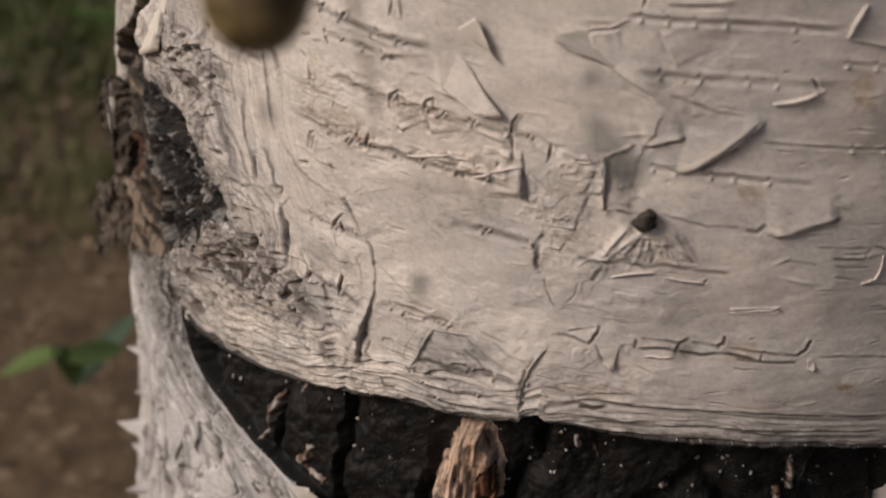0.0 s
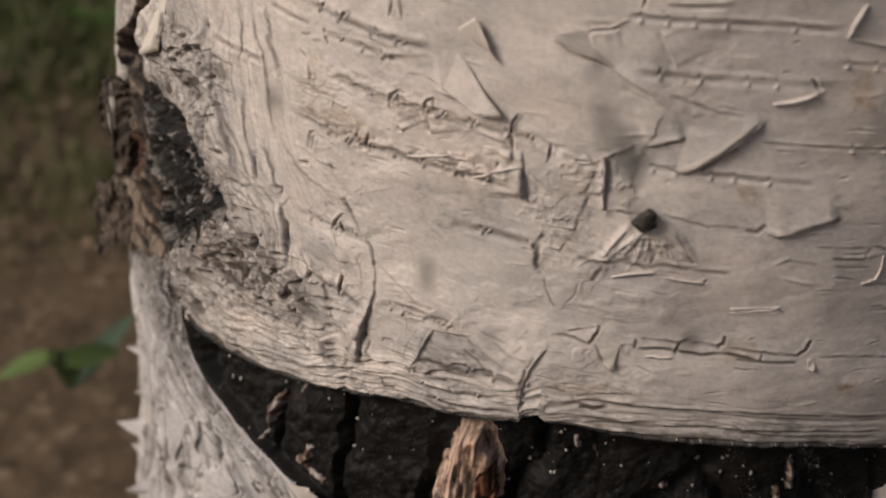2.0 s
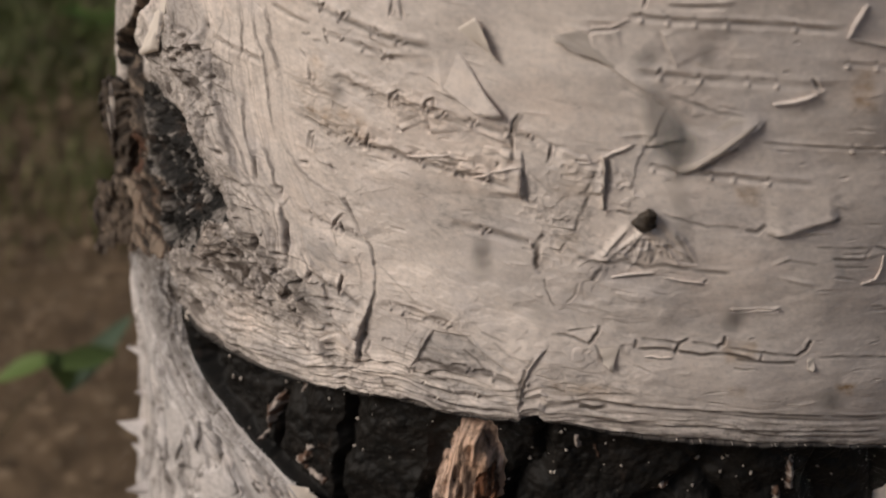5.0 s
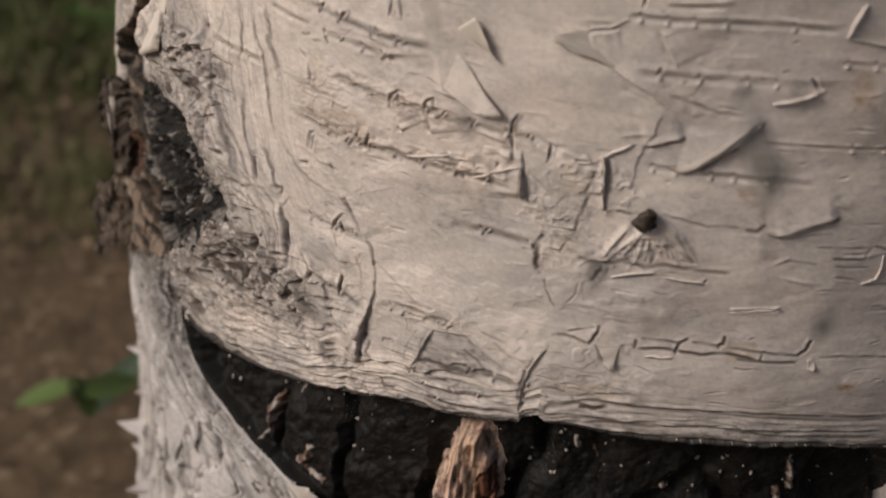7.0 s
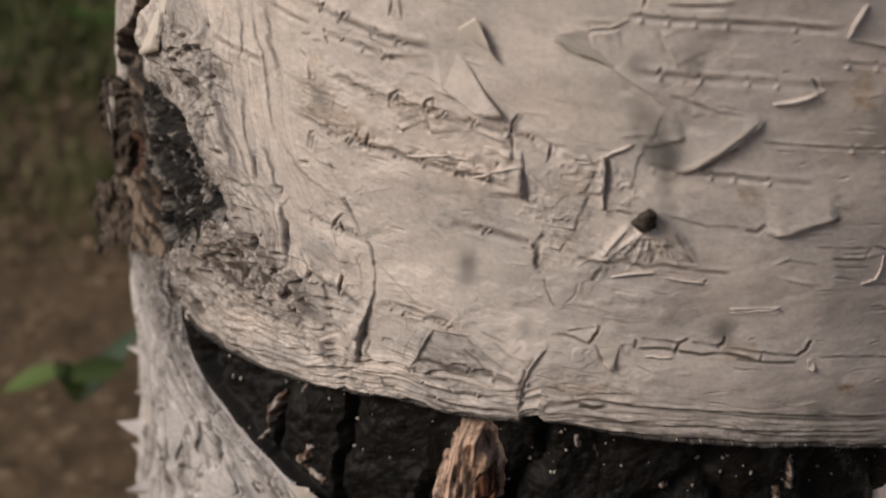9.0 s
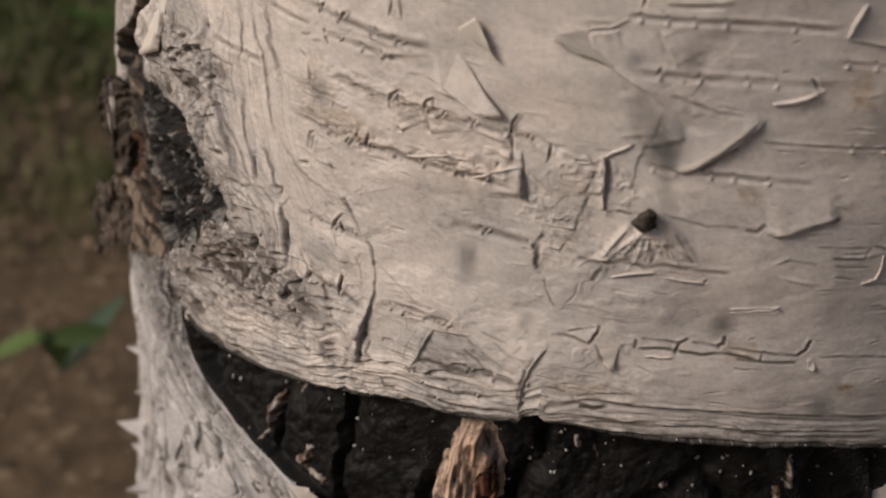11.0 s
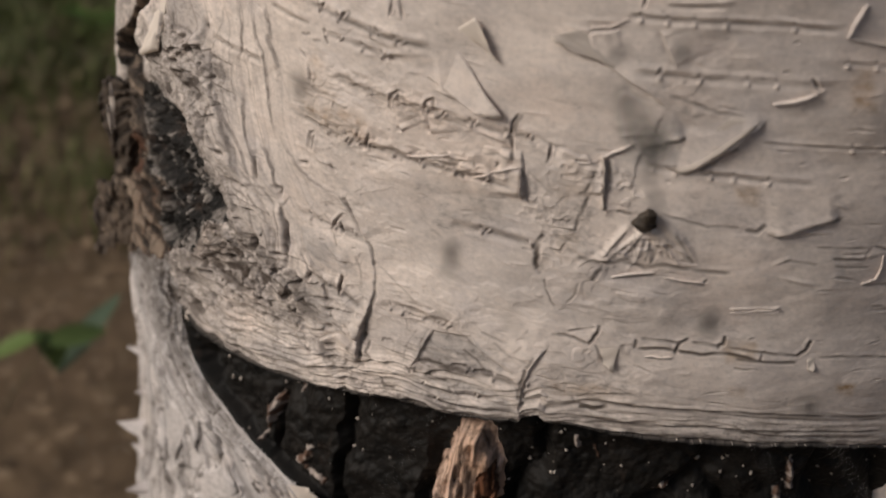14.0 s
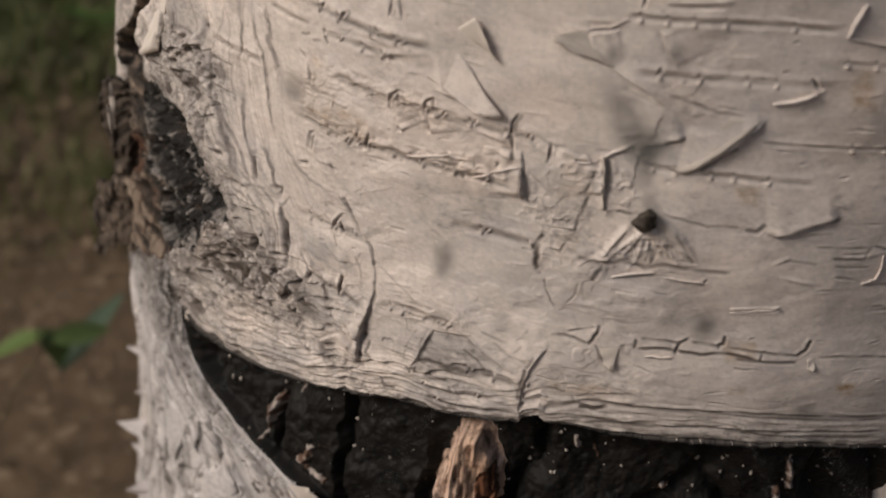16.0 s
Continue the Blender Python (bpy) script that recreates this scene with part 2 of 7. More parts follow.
def inside(poly, w):
    a, z = A[w], Z[w]
    p = np.array(poly, float)
    res = np.zeros(a.shape, bool)
    for (x0, y0), (x1, y1) in zip(p, np.roll(p, -1, 0)):
        if y0 != y1:
            res ^= ((z > y0) != (z > y1)) & (a < (x1 - x0) * (z - y0) / (y1 - y0) + x0)
    return res


FEATURE = [0]


def lenticel(pts, w=0.42, depth=0.42, dirt_shade=0.6, nodes_at=(), lip=0.22):
    """A corky line across the bark: a dark groove between thin lips, with knobs on it."""
    FEATURE[0] += 1
    pts = wobble(pts, 0.25, FEATURE[0])
    ease = float(np.interp(pts[:, 0].mean(), [-15, 8], [1.0, 0.62]))
    w, depth, dirt_shade, lip = w * (0.2 + ease), 0.6 * depth * ease, 0.85 * dirt_shade * ease, 0.7 * lip * ease
    k = window(pts, 4)
    d, t, s = along(pts, k)
    fade = smooth(t, 0, 0.06) * smooth(1 - t, 0, 0.12) * (0.8 + 0.45 * vnoise(t * 0.35 * np.hypot(*(pts[-1] - pts[0])), t * 0 + FEATURE[0], 5))
    fade = np.clip(fade, 0, 1.2)
    core = np.exp(-(d / w) ** 2)
    H[k] += fade * (-depth * core + lip * np.exp(-((d - 2.2 * w) / (0.9 * w)) ** 2) * np.where(s > 0, 1.3, 0.5))
    DIRT_SHADE[k] = np.maximum(DIRT_SHADE[k], np.clip(fade, 0, 1) * dirt_shade * np.exp(-(d / (w * 0.8)) ** 2))
    p = np.array(pts)
    cum = np.concatenate([[0], np.cumsum(np.hypot(*(p[1:] - p[:-1]).T))])
    own = np.random.RandomState(FEATURE[0])
    for _ in range(int(cum[-1] * (0.14 if p[:, 0].mean() < -30 else 0.0))):
        n = own.uniform(0.03, 0.97) * cum[-1]
        x, y = np.interp(n, cum, p[:, 0]), np.interp(n, cum, p[:, 1])
        ang, size = radians(own.choice([60, 75, 100, 120]) + own.normal(0, 12)), own.uniform(0.5, 1.9)
        dx, dy = math.cos(ang) * size, math.sin(ang) * size
        tick([(x - 0.4 * dx, y - 0.4 * dy), (x + 0.6 * dx, y + 0.6 * dy)], own.uniform(0.12, 0.22), own.uniform(0.25, 0.65), 0.3)
        crease([(x - 0.2 * dx + 0.45, y - 0.2 * dy), (x + 0.5 * dx + 0.45, y + 0.5 * dy)], own.uniform(0.2, 0.5), 0.3)
    for n in nodes_at:
        c = (np.interp(n * cum[-1], cum, p[:, 0]), np.interp(n * cum[-1], cum, p[:, 1]))
        knob(c, 0.5)


def knob(c, r):
    k = window([c], 4 * r)
    x, y = A[k] - c[0], Z[k] - c[1]
    soft = float(np.interp(c[0], [-25, -10], [1.0, 0.6]))
    H[k] += 0.55 * soft * np.exp(-(np.hypot(x, y * 0.8 + 0.6 * r) / (0.75 * r)) ** 2)
    dark = np.exp(-(np.hypot((x + 0.3 * y) / (0.55 * r), (y - 1.0 * r) / (1.1 * r))) ** 2)
    H[k] -= 0.25 * soft * dark
    DIRT_SHADE[k] = np.maximum(DIRT_SHADE[k], 0.7 * soft * dark)


def tick(pts, w=0.22, dirt_shade=0.85, depth=0.35):
    k = window(pts, 3)
    d, t, s = along(pts, k)
    e = np.sin(np.pi * np.clip(t, 0.05, 0.95)) ** 0.6
    H[k] += e * (-depth * np.exp(-(d / w) ** 2) + 0.3 * depth * np.exp(-((d - 2.4 * w) / w) ** 2))
    DIRT_SHADE[k] = np.maximum(DIRT_SHADE[k], e * dirt_shade * np.exp(-(d / w) ** 2))


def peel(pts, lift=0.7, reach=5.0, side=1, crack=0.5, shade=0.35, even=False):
    """The edge of a layer that has come loose on one side of the line: it stands proud, with a crack beneath and shade
    painted along it.
    """
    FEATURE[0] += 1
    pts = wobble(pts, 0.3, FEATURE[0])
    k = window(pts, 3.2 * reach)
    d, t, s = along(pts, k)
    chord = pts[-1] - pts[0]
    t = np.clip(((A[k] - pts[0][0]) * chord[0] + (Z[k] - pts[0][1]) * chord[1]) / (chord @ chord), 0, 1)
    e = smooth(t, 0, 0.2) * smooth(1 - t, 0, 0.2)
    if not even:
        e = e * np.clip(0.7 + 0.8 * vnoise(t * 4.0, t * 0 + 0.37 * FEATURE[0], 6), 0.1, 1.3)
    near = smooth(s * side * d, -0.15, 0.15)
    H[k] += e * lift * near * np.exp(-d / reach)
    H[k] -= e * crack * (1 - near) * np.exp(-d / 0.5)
    DIRT_SHADE[k] = np.maximum(DIRT_SHADE[k], e * shade * (1 - near) * np.exp(-d / 0.35))


def crease(pts, h=0.4, w=0.5):
    k = window(pts, 4 * w)
    d, t, s = along(pts, k)
    H[k] += h * np.sin(np.pi * np.clip(t, 0.02, 0.98)) ** 0.5 * np.exp(-(d / w) ** 2)


def patch(poly, field, value, soft=1.2, sink=0.0):
    k = window(poly, 3)
    m = inside(poly, k).astype(float)
    edge, _, _ = along([*poly, poly[0]], k)
    m = m * smooth(edge, 0, soft)
    m = m * (0.75 + 0.45 * fbm(A[k] * 0.5, Z[k] * 0.8, 31))
    field[k] = np.maximum(field[k], np.clip(value * m, 0, 1))
    if sink:
        H[k] -= sink * inside(poly, k) * smooth(edge, 0, 0.3)


# --- the lines that part white bark, charred band and wound
RIM = wobble([(-121.1, 380.8), (-113.7, 379.0), (-101.3, 380.4), (-91.6, 382.2), (-79.9, 384.7), (-68.1, 388.0), (-55.0, 391.7), (-43.9, 392.6), (-35.8, 393.7), (-29.7, 395.0),
              (-28.7, 396.6), (-25.9, 397.5), (-24.6, 396.4), (-20.5, 396.9), (-11.7, 396.3), (-0.8, 396.0), (12.3, 396.2), (28.4, 395.7), (44.6, 393.4), (64.8, 388.3)], 0.25, 901)
STRIP = wobble([(-121.7, 379.6), (-118.4, 371.3), (-108.9, 366.2), (-98.8, 363.0), (-88.8, 359.7), (-79.9, 357.1), (-73.3, 355.9), (-67.0, 353.3), (-60.4, 347.1)], 0.5, 902)
z_rim = np.interp(A, RIM[:, 0], RIM[:, 1])
order = np.argsort(STRIP[:, 1])
a_strip = np.interp(Z, STRIP[order, 1], STRIP[order, 0])
CORNER = RIM[0]
above = Z - z_rim
rag = 0.3 * vnoise(A * 0.8, Z * 0.2, 41) + 0.06 * vnoise(A * 3.0, Z * 0.5, 42)
under_rim = -(above + rag)
past_strip = A - a_strip + 0.8 * vnoise(A * 0.15, Z * 0.25, 43) + 0.1 * vnoise(A * 0.5, Z * 0.8, 44)
band = (under_rim > 0) & (past_strip > 0) & (A > CORNER[0])
WOUND = [(-146.1, 425.4), (-137.3, 428.7), (-128.7, 430.1), (-123.3, 429.6), (-118.7, 428.4), (-114.8, 426.2), (-111.9, 423.6), (-109.1, 421.6), (-106.0, 419.1), (-103.6, 417.6), (-102.6, 414.7), (-103.1, 412.7), (-106.1, 411.4), (-111.1, 408.4), (-112.7, 402.8), (-114.7, 399.5), (-126.2, 393.1), (-129.1, 394.5), (-132.7, 396.9), (-131.8, 401.9), (-130.6, 406.9), (-132.8, 407.5), (-141.9, 403.6), (-144.4, 405.5), (-141.3, 410.8), (-142.3, 415.0), (-144.8, 418.4), (-147.0, 420.5)]
ALL = (slice(None), slice(None))
edge_w, _, _ = along([*WOUND, WOUND[0]], ALL)
in_w = inside(WOUND, ALL)
d_clean = np.where(in_w, -edge_w, edge_w)
d_w = d_clean - 0.7 + 0.6 * fbm(A * 0.4, Z * 0.5, 51) + 2.2 * fbm(A * 0.10, Z * 0.24, 52, 4) * smooth(A, -112, -126)
in_w = d_w < 0
TORN = wobble([(-178.8, 421.1), (-176.2, 419.5), (-174.6, 417.0), (-156.5, 422.3), (-146.6, 426.5), (-138.4, 426.9), (-136.9, 418.0), (-136.7, 413.1), (-138.6, 408.6), (-136.5, 406.5), (-128.4, 409.8), (-127.1, 408.7), (-128.2, 403.9), (-129.0, 399.0), (-125.7, 396.4), (-123.4, 394.1), (-130.3, 388.3), (-141.2, 382.3), (-147.3, 380.2), (-151.6, 380.3), (-156.6, 374.6), (-176.8, 363.2)], 1.0, 906)
edge_t, _, _ = along([*TORN, TORN[0]], ALL)
d_t = np.where(inside(TORN, ALL), edge_t, -edge_t) + 0.9 * fbm(A * 0.12, Z * 0.25, 53)
torn = (d_t > 0) & ~in_w
SCAR = [(-138.5, 448.7), (-142.4, 443.0), (-145.5, 438.5), (-148.5, 434.4), (-147.3, 431.8), (-146.6, 426.5), (-155.0, 422.2), (-177.1, 413.4), (-175.6, 418.4), (-176.0, 421.5), (-175.0, 424.4), (-162.2, 432.0), (-154.8, 438.5), (-150.5, 444.1)]
edge_s, _, _ = along([*SCAR, SCAR[0]], ALL)
d_s = np.where(inside(SCAR, ALL), -edge_s, edge_s) + 0.2 * fbm(A * 0.3, Z * 0.2, 55)
scar = (d_s < 0) & ~in_w & ~torn
low_line = np.interp(A, [-222, CORNER[0] - 20, CORNER[0] - 9, CORNER[0]], [404, 404, 398, CORNER[1]])
strip = (Z < low_line) & ~in_w & ~band & (A < a_strip + 4) & ~torn & (A < CORNER[0] + 45)
KNOT = [(-46.4, 367.5), (-46.1, 372.2), (-44.9, 377.2), (-43.7, 382.0), (-42.8, 386.3), (-42.0, 389.4), (-39.1, 391.3), (-36.1, 391.7), (-34.4, 390.6), (-33.0, 387.1), (-31.8, 383.2), (-31.0, 379.2), (-30.5, 373.5)]
RUST = [(-36.2, 380.1), (-35.0, 382.5), (-33.4, 382.7), (-32.4, 380.2), (-31.6, 376.0), (-32.0, 373.0), (-34.7, 372.0), (-36.1, 376.6)]
edge_k, _, _ = along([*KNOT, KNOT[0]], ALL)
d_k = np.where(inside(KNOT, ALL), edge_k, -edge_k) + 0.7 * fbm(A * 0.5, Z * 0.4, 56)
knot = (d_k > 0) & band
edge_r, _, _ = along([*RUST, RUST[0]], ALL)
d_r = np.where(inside(RUST, ALL), edge_r, -edge_r) + 0.5 * fbm(A * 0.6, Z * 0.4, 57)
rust = (d_r > 0) & knot
knot &= ~rust
upper = ~(band | in_w | torn | scar | strip)

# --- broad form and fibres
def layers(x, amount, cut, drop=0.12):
    """Overlapping thin layers: each rises slowly and breaks off sharply, with dirt and painted shade under the broken
    edge.
    """
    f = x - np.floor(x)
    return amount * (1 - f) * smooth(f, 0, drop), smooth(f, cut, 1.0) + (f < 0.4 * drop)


H += 0.8 * fbm(A * 0.035, Z * 0.045, 1) + 0.05 * fbm(A * 0.3, Z * 0.6, 2, 4)
calm_side = smooth(A, -95, -20)
H += (1 - calm_side) * 0.07 * fbm(A * 0.12, Z * 0.35, 16, 4)
fold = np.interp(A, [-222, -115, -70, -30, 45], [24, 20, 11, 7.0, 6.5])
close = np.exp(-(np.clip(above, 0, None) / fold) ** 2.0) * upper * smooth(A, CORNER[0] - 30, CORNER[0] - 5)
warp = 1.5 * fbm(A * 0.05, Z * 0.08, 3)
torn_up = smooth(fbm(A * 0.16, above * 0.5, 17, 2), -0.6, 0.5)
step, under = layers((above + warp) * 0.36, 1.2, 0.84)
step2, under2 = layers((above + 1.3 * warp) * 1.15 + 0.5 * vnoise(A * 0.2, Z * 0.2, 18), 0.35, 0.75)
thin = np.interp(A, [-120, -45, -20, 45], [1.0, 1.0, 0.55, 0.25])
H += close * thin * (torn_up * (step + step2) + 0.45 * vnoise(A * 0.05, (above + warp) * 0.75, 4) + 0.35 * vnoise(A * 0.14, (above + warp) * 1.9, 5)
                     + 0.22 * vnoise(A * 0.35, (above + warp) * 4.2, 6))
DIRT_SHADE[:] = np.maximum(DIRT_SHADE, close * thin * np.maximum(0.95 * torn_up * under, 0.65 * under2 * torn_up))
GREY[:] = np.maximum(GREY, 0.6 * close * smooth(vnoise(A * 0.06, (above + warp) * 0.8, 8), -0.2, 0.6))
left = np.exp(-(np.clip(d_w, 0, None) / np.interp(Z, [410, 450], [27.0, 35.0])) ** 3) * (upper | scar) * smooth(A, CORNER[0] - 20, CORNER[0]) * (1 - 0.9 * smooth(close, 0.15, 0.6)) * smooth(Z, (-93.1, 405.1)[1], (-93.6, 412.3)[1])
DRAPE = np.array([(-113.8, 457.6), (-109.9, 450.9), (-107.3, 441.3), (-102.4, 433.4), (-96.4, 427.2), (-87.8, 422.1), (-84.3, 414.6)])
order = np.argsort(DRAPE[:, 1])
beyond = smooth(d_clean, 3, 13)
way = d_clean * (1 - beyond) + beyond * (A - np.interp(Z, DRAPE[order, 1], DRAPE[order, 0]) + 14) + 2.4 * fbm(A * 0.04, Z * 0.035, 9, 2) + 0.9 * vnoise(A * 0.11, Z * 0.07, 116)
part_on = smooth(vnoise(way * 0.16, Z * 0.06, 19), -0.2, 0.4)
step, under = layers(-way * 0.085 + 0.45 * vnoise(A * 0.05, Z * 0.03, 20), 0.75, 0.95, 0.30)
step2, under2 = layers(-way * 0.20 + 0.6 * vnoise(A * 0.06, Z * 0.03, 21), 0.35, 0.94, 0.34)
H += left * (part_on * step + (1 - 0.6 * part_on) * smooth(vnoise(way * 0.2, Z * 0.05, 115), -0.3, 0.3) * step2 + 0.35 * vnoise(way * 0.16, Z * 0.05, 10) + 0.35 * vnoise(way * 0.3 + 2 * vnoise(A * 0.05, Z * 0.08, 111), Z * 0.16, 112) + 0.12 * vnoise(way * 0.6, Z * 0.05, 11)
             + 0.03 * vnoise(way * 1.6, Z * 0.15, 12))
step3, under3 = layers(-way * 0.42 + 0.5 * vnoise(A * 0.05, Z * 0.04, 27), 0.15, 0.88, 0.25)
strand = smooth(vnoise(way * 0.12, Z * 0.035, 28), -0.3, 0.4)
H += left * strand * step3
DIRT_SHADE[:] = np.maximum(DIRT_SHADE, left * np.clip(np.maximum.reduce([0.3 * part_on * under, 0.2 * (1 - 0.6 * part_on) * under2, 0.1 * strand * under3]), 0, 0.9))
DIRT_SHADE[:] = np.maximum(DIRT_SHADE, 0.3 * left * np.clip(vnoise(way * 0.4, Z * 0.05, 13), 0, 1) ** 3)
GREY[:] = np.maximum(GREY, 0.35 * left * smooth(vnoise(way * 0.3, Z * 0.04, 14), -0.1, 0.5))
# swollen lip round the wound
corner_zone = smooth(A, CORNER[0] + 6, CORNER[0] - 8) * smooth(Z, 412, 400) * smooth(Z, 362, 378) * (upper | strip)
H += corner_zone * (0.9 * fbm(A * 0.12, Z * 0.25, 23) + 0.5 * vnoise(A * 0.5, Z * 0.15, 24))
DIRT_SHADE[:] = np.maximum(DIRT_SHADE, 0.5 * corner_zone * smooth(fbm(A * 0.25, Z * 0.25, 25), 0.5, 0.8) * strip)
H += 0.9 * np.exp(-((d_w - 3.5) / 3.0) ** 2) * upper * smooth(A, CORNER[0] - 6, CORNER[0] + 6)
# crumbly field under the wound
rough_zone = np.maximum(np.exp(-(np.hypot((A - (-97.6, 403.5)[0]) / 19.0, (Z - (-97.6, 403.5)[1]) / 8.0)) ** 2),
                        np.exp(-(np.hypot((A - (-108.6, 405.3)[0]) / 10.0, (Z - (-108.6, 405.3)[1]) / 5.0)) ** 2)) * upper
lump_f = 0.55 - 1.7 * np.abs(fbm(A * 0.22 + 0.8 * vnoise(A * 0.1, Z * 0.15, 108), Z * 0.6 + 0.8 * vnoise(A * 0.12, Z * 0.12, 109), 15, 3)) + 0.25 * vnoise(A * 0.7, Z * 0.8, 110)
H += rough_zone * 0.25 * lump_f
DIRT_SHADE[:] = np.maximum(DIRT_SHADE, 0.95 * smooth(rough_zone, 0.1, 0.6) * smooth(-lump_f, 0.38, 0.6))
WEATHER[:] = np.maximum.reduce([0.85 * left * smooth(d_w, 17, 2), 0.9 * close * np.interp(A, [-115, -30, 45], [1, 0.9, 0.7]), 0.9 * np.exp(-np.clip(above, 0, None) / 3.5) * upper, 1.0 * smooth(rough_zone, 0.02, 0.4), 1.0 * smooth(A, CORNER[0] + 12, CORNER[0] - 8) * smooth(Z, 415, 398), 0.7 * np.exp(-np.clip(d_w, 0, None) / 6.0)])
WEATHER[:] = np.maximum(WEATHER, (0.04 + 0.12 * smooth(fbm(A * 0.05, Z * 0.09, 26), -0.1, 0.6)) * upper)
WEATHER[:] *= 0.8 + 0.5 * fbm(A * 0.08, Z * 0.12, 22)
lip_w = np.exp(-(np.hypot((A - (-133.8, 432.9)[0]) / 22.0, (Z - (-133.8, 432.9)[1]) / 13.0)) ** 2) * (upper | scar)
H += lip_w * (0.5 * fbm(A * 0.16, Z * 0.28, 97) + 0.15 * vnoise(A * 0.5, Z * 0.2, 98))
WEATHER[:] = np.maximum(WEATHER, 0.85 * lip_w)
DIRT_SHADE[:] = np.maximum(DIRT_SHADE, 0.6 * smooth(lip_w, 0.2, 0.6) * smooth(fbm(A * 0.22, Z * 0.3, 99), 0.4, 0.7))
grit = fbm(A * 0.75, Z * 0.95, 117, 4)
beside_scar = np.exp(-(np.hypot((A - (-132.4, 442.5)[0]) / 32.0, (Z - (-132.4, 442.5)[1]) / 26.0)) ** 4)
soiled = np.maximum.reduce([0.75 * smooth(rough_zone, 0.05, 0.8), 0.9 * np.exp(-np.clip(d_w, 0, None) / 6.0), 0.8 * lip_w, 0.55 * beside_scar,
                            0.8 * np.exp(-np.clip(above, 0, None) / 2.2) * (A > CORNER[0])]) * upper
DIRT_SHADE[:] = np.maximum(DIRT_SHADE, 0.8 * soiled * smooth(grit, 0.0, 0.55))
# the rim rolls in
H -= np.where(upper, 1.3 * np.exp(-np.clip(above, 0, None) / 0.7) * (A > CORNER[0] - 3), 0)
GREY[:] = np.maximum(GREY, 0.35 * np.exp(-np.clip(above, 0, None) / 3.0) * upper)

# --- lenticels
lenticel([(-22.1, 477.0), (-4.3, 477.9), (14.5, 478.1)], nodes_at=(0.07, 0.19, 0.31, 0.45, 0.76))
lenticel([(-19.6, 468.1), (-8.0, 468.3), (15.4, 468.8)], nodes_at=(0.14, 0.33, 0.56, 0.7), w=0.5)
lenticel([(14.9, 472.9), (25.0, 472.6)], nodes_at=(0.1, 0.6))
lenticel([(4.2, 458.2), (29.1, 458.0)], nodes_at=(0.66, 0.9), w=0.34)
lenticel([(-14.5, 451.4), (-2.8, 451.6), (16.2, 451.3)], nodes_at=(0.05, 0.18, 0.38, 0.51, 0.71), w=0.48)
lenticel([(-48.0, 433.0), (-40.7, 433.4), (-30.4, 432.8)], nodes_at=(0.35,), w=0.55)
lenticel([(-75.9, 454.2), (-62.5, 453.4), (-50.9, 453.4), (-39.0, 453.0), (-30.3, 453.2)], nodes_at=(0.5, 0.65, 0.8), w=0.5)
lenticel([(-86.8, 444.4), (-73.0, 443.7), (-66.5, 443.6), (-57.9, 443.6), (-46.4, 443.8), (-34.6, 443.5)], nodes_at=(0.22, 0.3, 0.36, 0.5, 0.62, 0.74), w=0.5, dirt_shade=0.75)
lenticel([(-92.9, 462.4), (-82.2, 461.7)], w=0.4)
lenticel([(-83.3, 465.9), (-73.7, 465.1), (-66.1, 464.7), (-54.0, 465.0)], nodes_at=(0.12, 0.28, 0.54, 0.72), w=0.5, dirt_shade=0.75)
lenticel([(-78.4, 461.4), (-68.9, 461.4), (-60.4, 461.1)], nodes_at=(0.02, 0.5, 0.75), w=0.42)
lenticel([(-109.9, 450.5), (-93.2, 451.1)], nodes_at=(0.7,), w=0.4)
lenticel([(-83.6, 424.1), (-71.3, 424.8), (-63.0, 424.2)], nodes_at=(0.25, 0.55), w=0.5)
lenticel([(-78.8, 411.8), (-70.1, 411.3), (-63.2, 409.9)], nodes_at=(0.3, 0.6), w=0.5, dirt_shade=0.8)
lenticel([(-60.6, 412.1), (-52.7, 412.4), (-43.2, 412.4)], nodes_at=(0.15, 0.3), w=0.5)
lenticel([(-44.6, 404.2), (-36.0, 404.1), (-26.4, 403.9)], nodes_at=(0.2, 0.5), w=0.6, dirt_shade=0.8)
lenticel([(-20.8, 402.6), (-8.4, 402.9), (5.5, 403.0), (45.5, 400.5)], w=0.5, dirt_shade=0.9, depth=0.6)
lenticel([(-19.7, 398.7), (-7.8, 399.1), (6.2, 399.4), (46.7, 396.1)], w=0.5, dirt_shade=0.9, depth=0.6)
lenticel([(-25.3, 399.4), (-17.0, 402.7), (-7.4, 403.1)], w=0.4, dirt_shade=0.6)
lenticel([(-55.4, 396.1), (-44.5, 397.8), (-34.2, 399.1)], w=0.4, dirt_shade=0.7)
lenticel([(-47.9, 395.2), (-39.6, 395.7), (-31.1, 397.0)], w=0.4, dirt_shade=0.6)
lenticel([(-15.8, 479.6), (-5.8, 480.4)], w=0.3, dirt_shade=0.3)
lenticel([(-55.6, 398.3), (-50.7, 398.5), (-43.2, 396.9)], w=0.4, dirt_shade=0.4)
lenticel([(5.5, 425.3), (15.2, 426.5)], w=0.3, dirt_shade=0.12, lip=0.5)
lenticel([(32.2, 426.7), (39.4, 425.9)], w=0.3, dirt_shade=0.3)
lenticel([(-112.6, 428.5), (-103.0, 428.2)], w=0.4, dirt_shade=0.5)
lenticel([(-101.8, 423.6), (-92.6, 423.8)], w=0.4, dirt_shade=0.4)

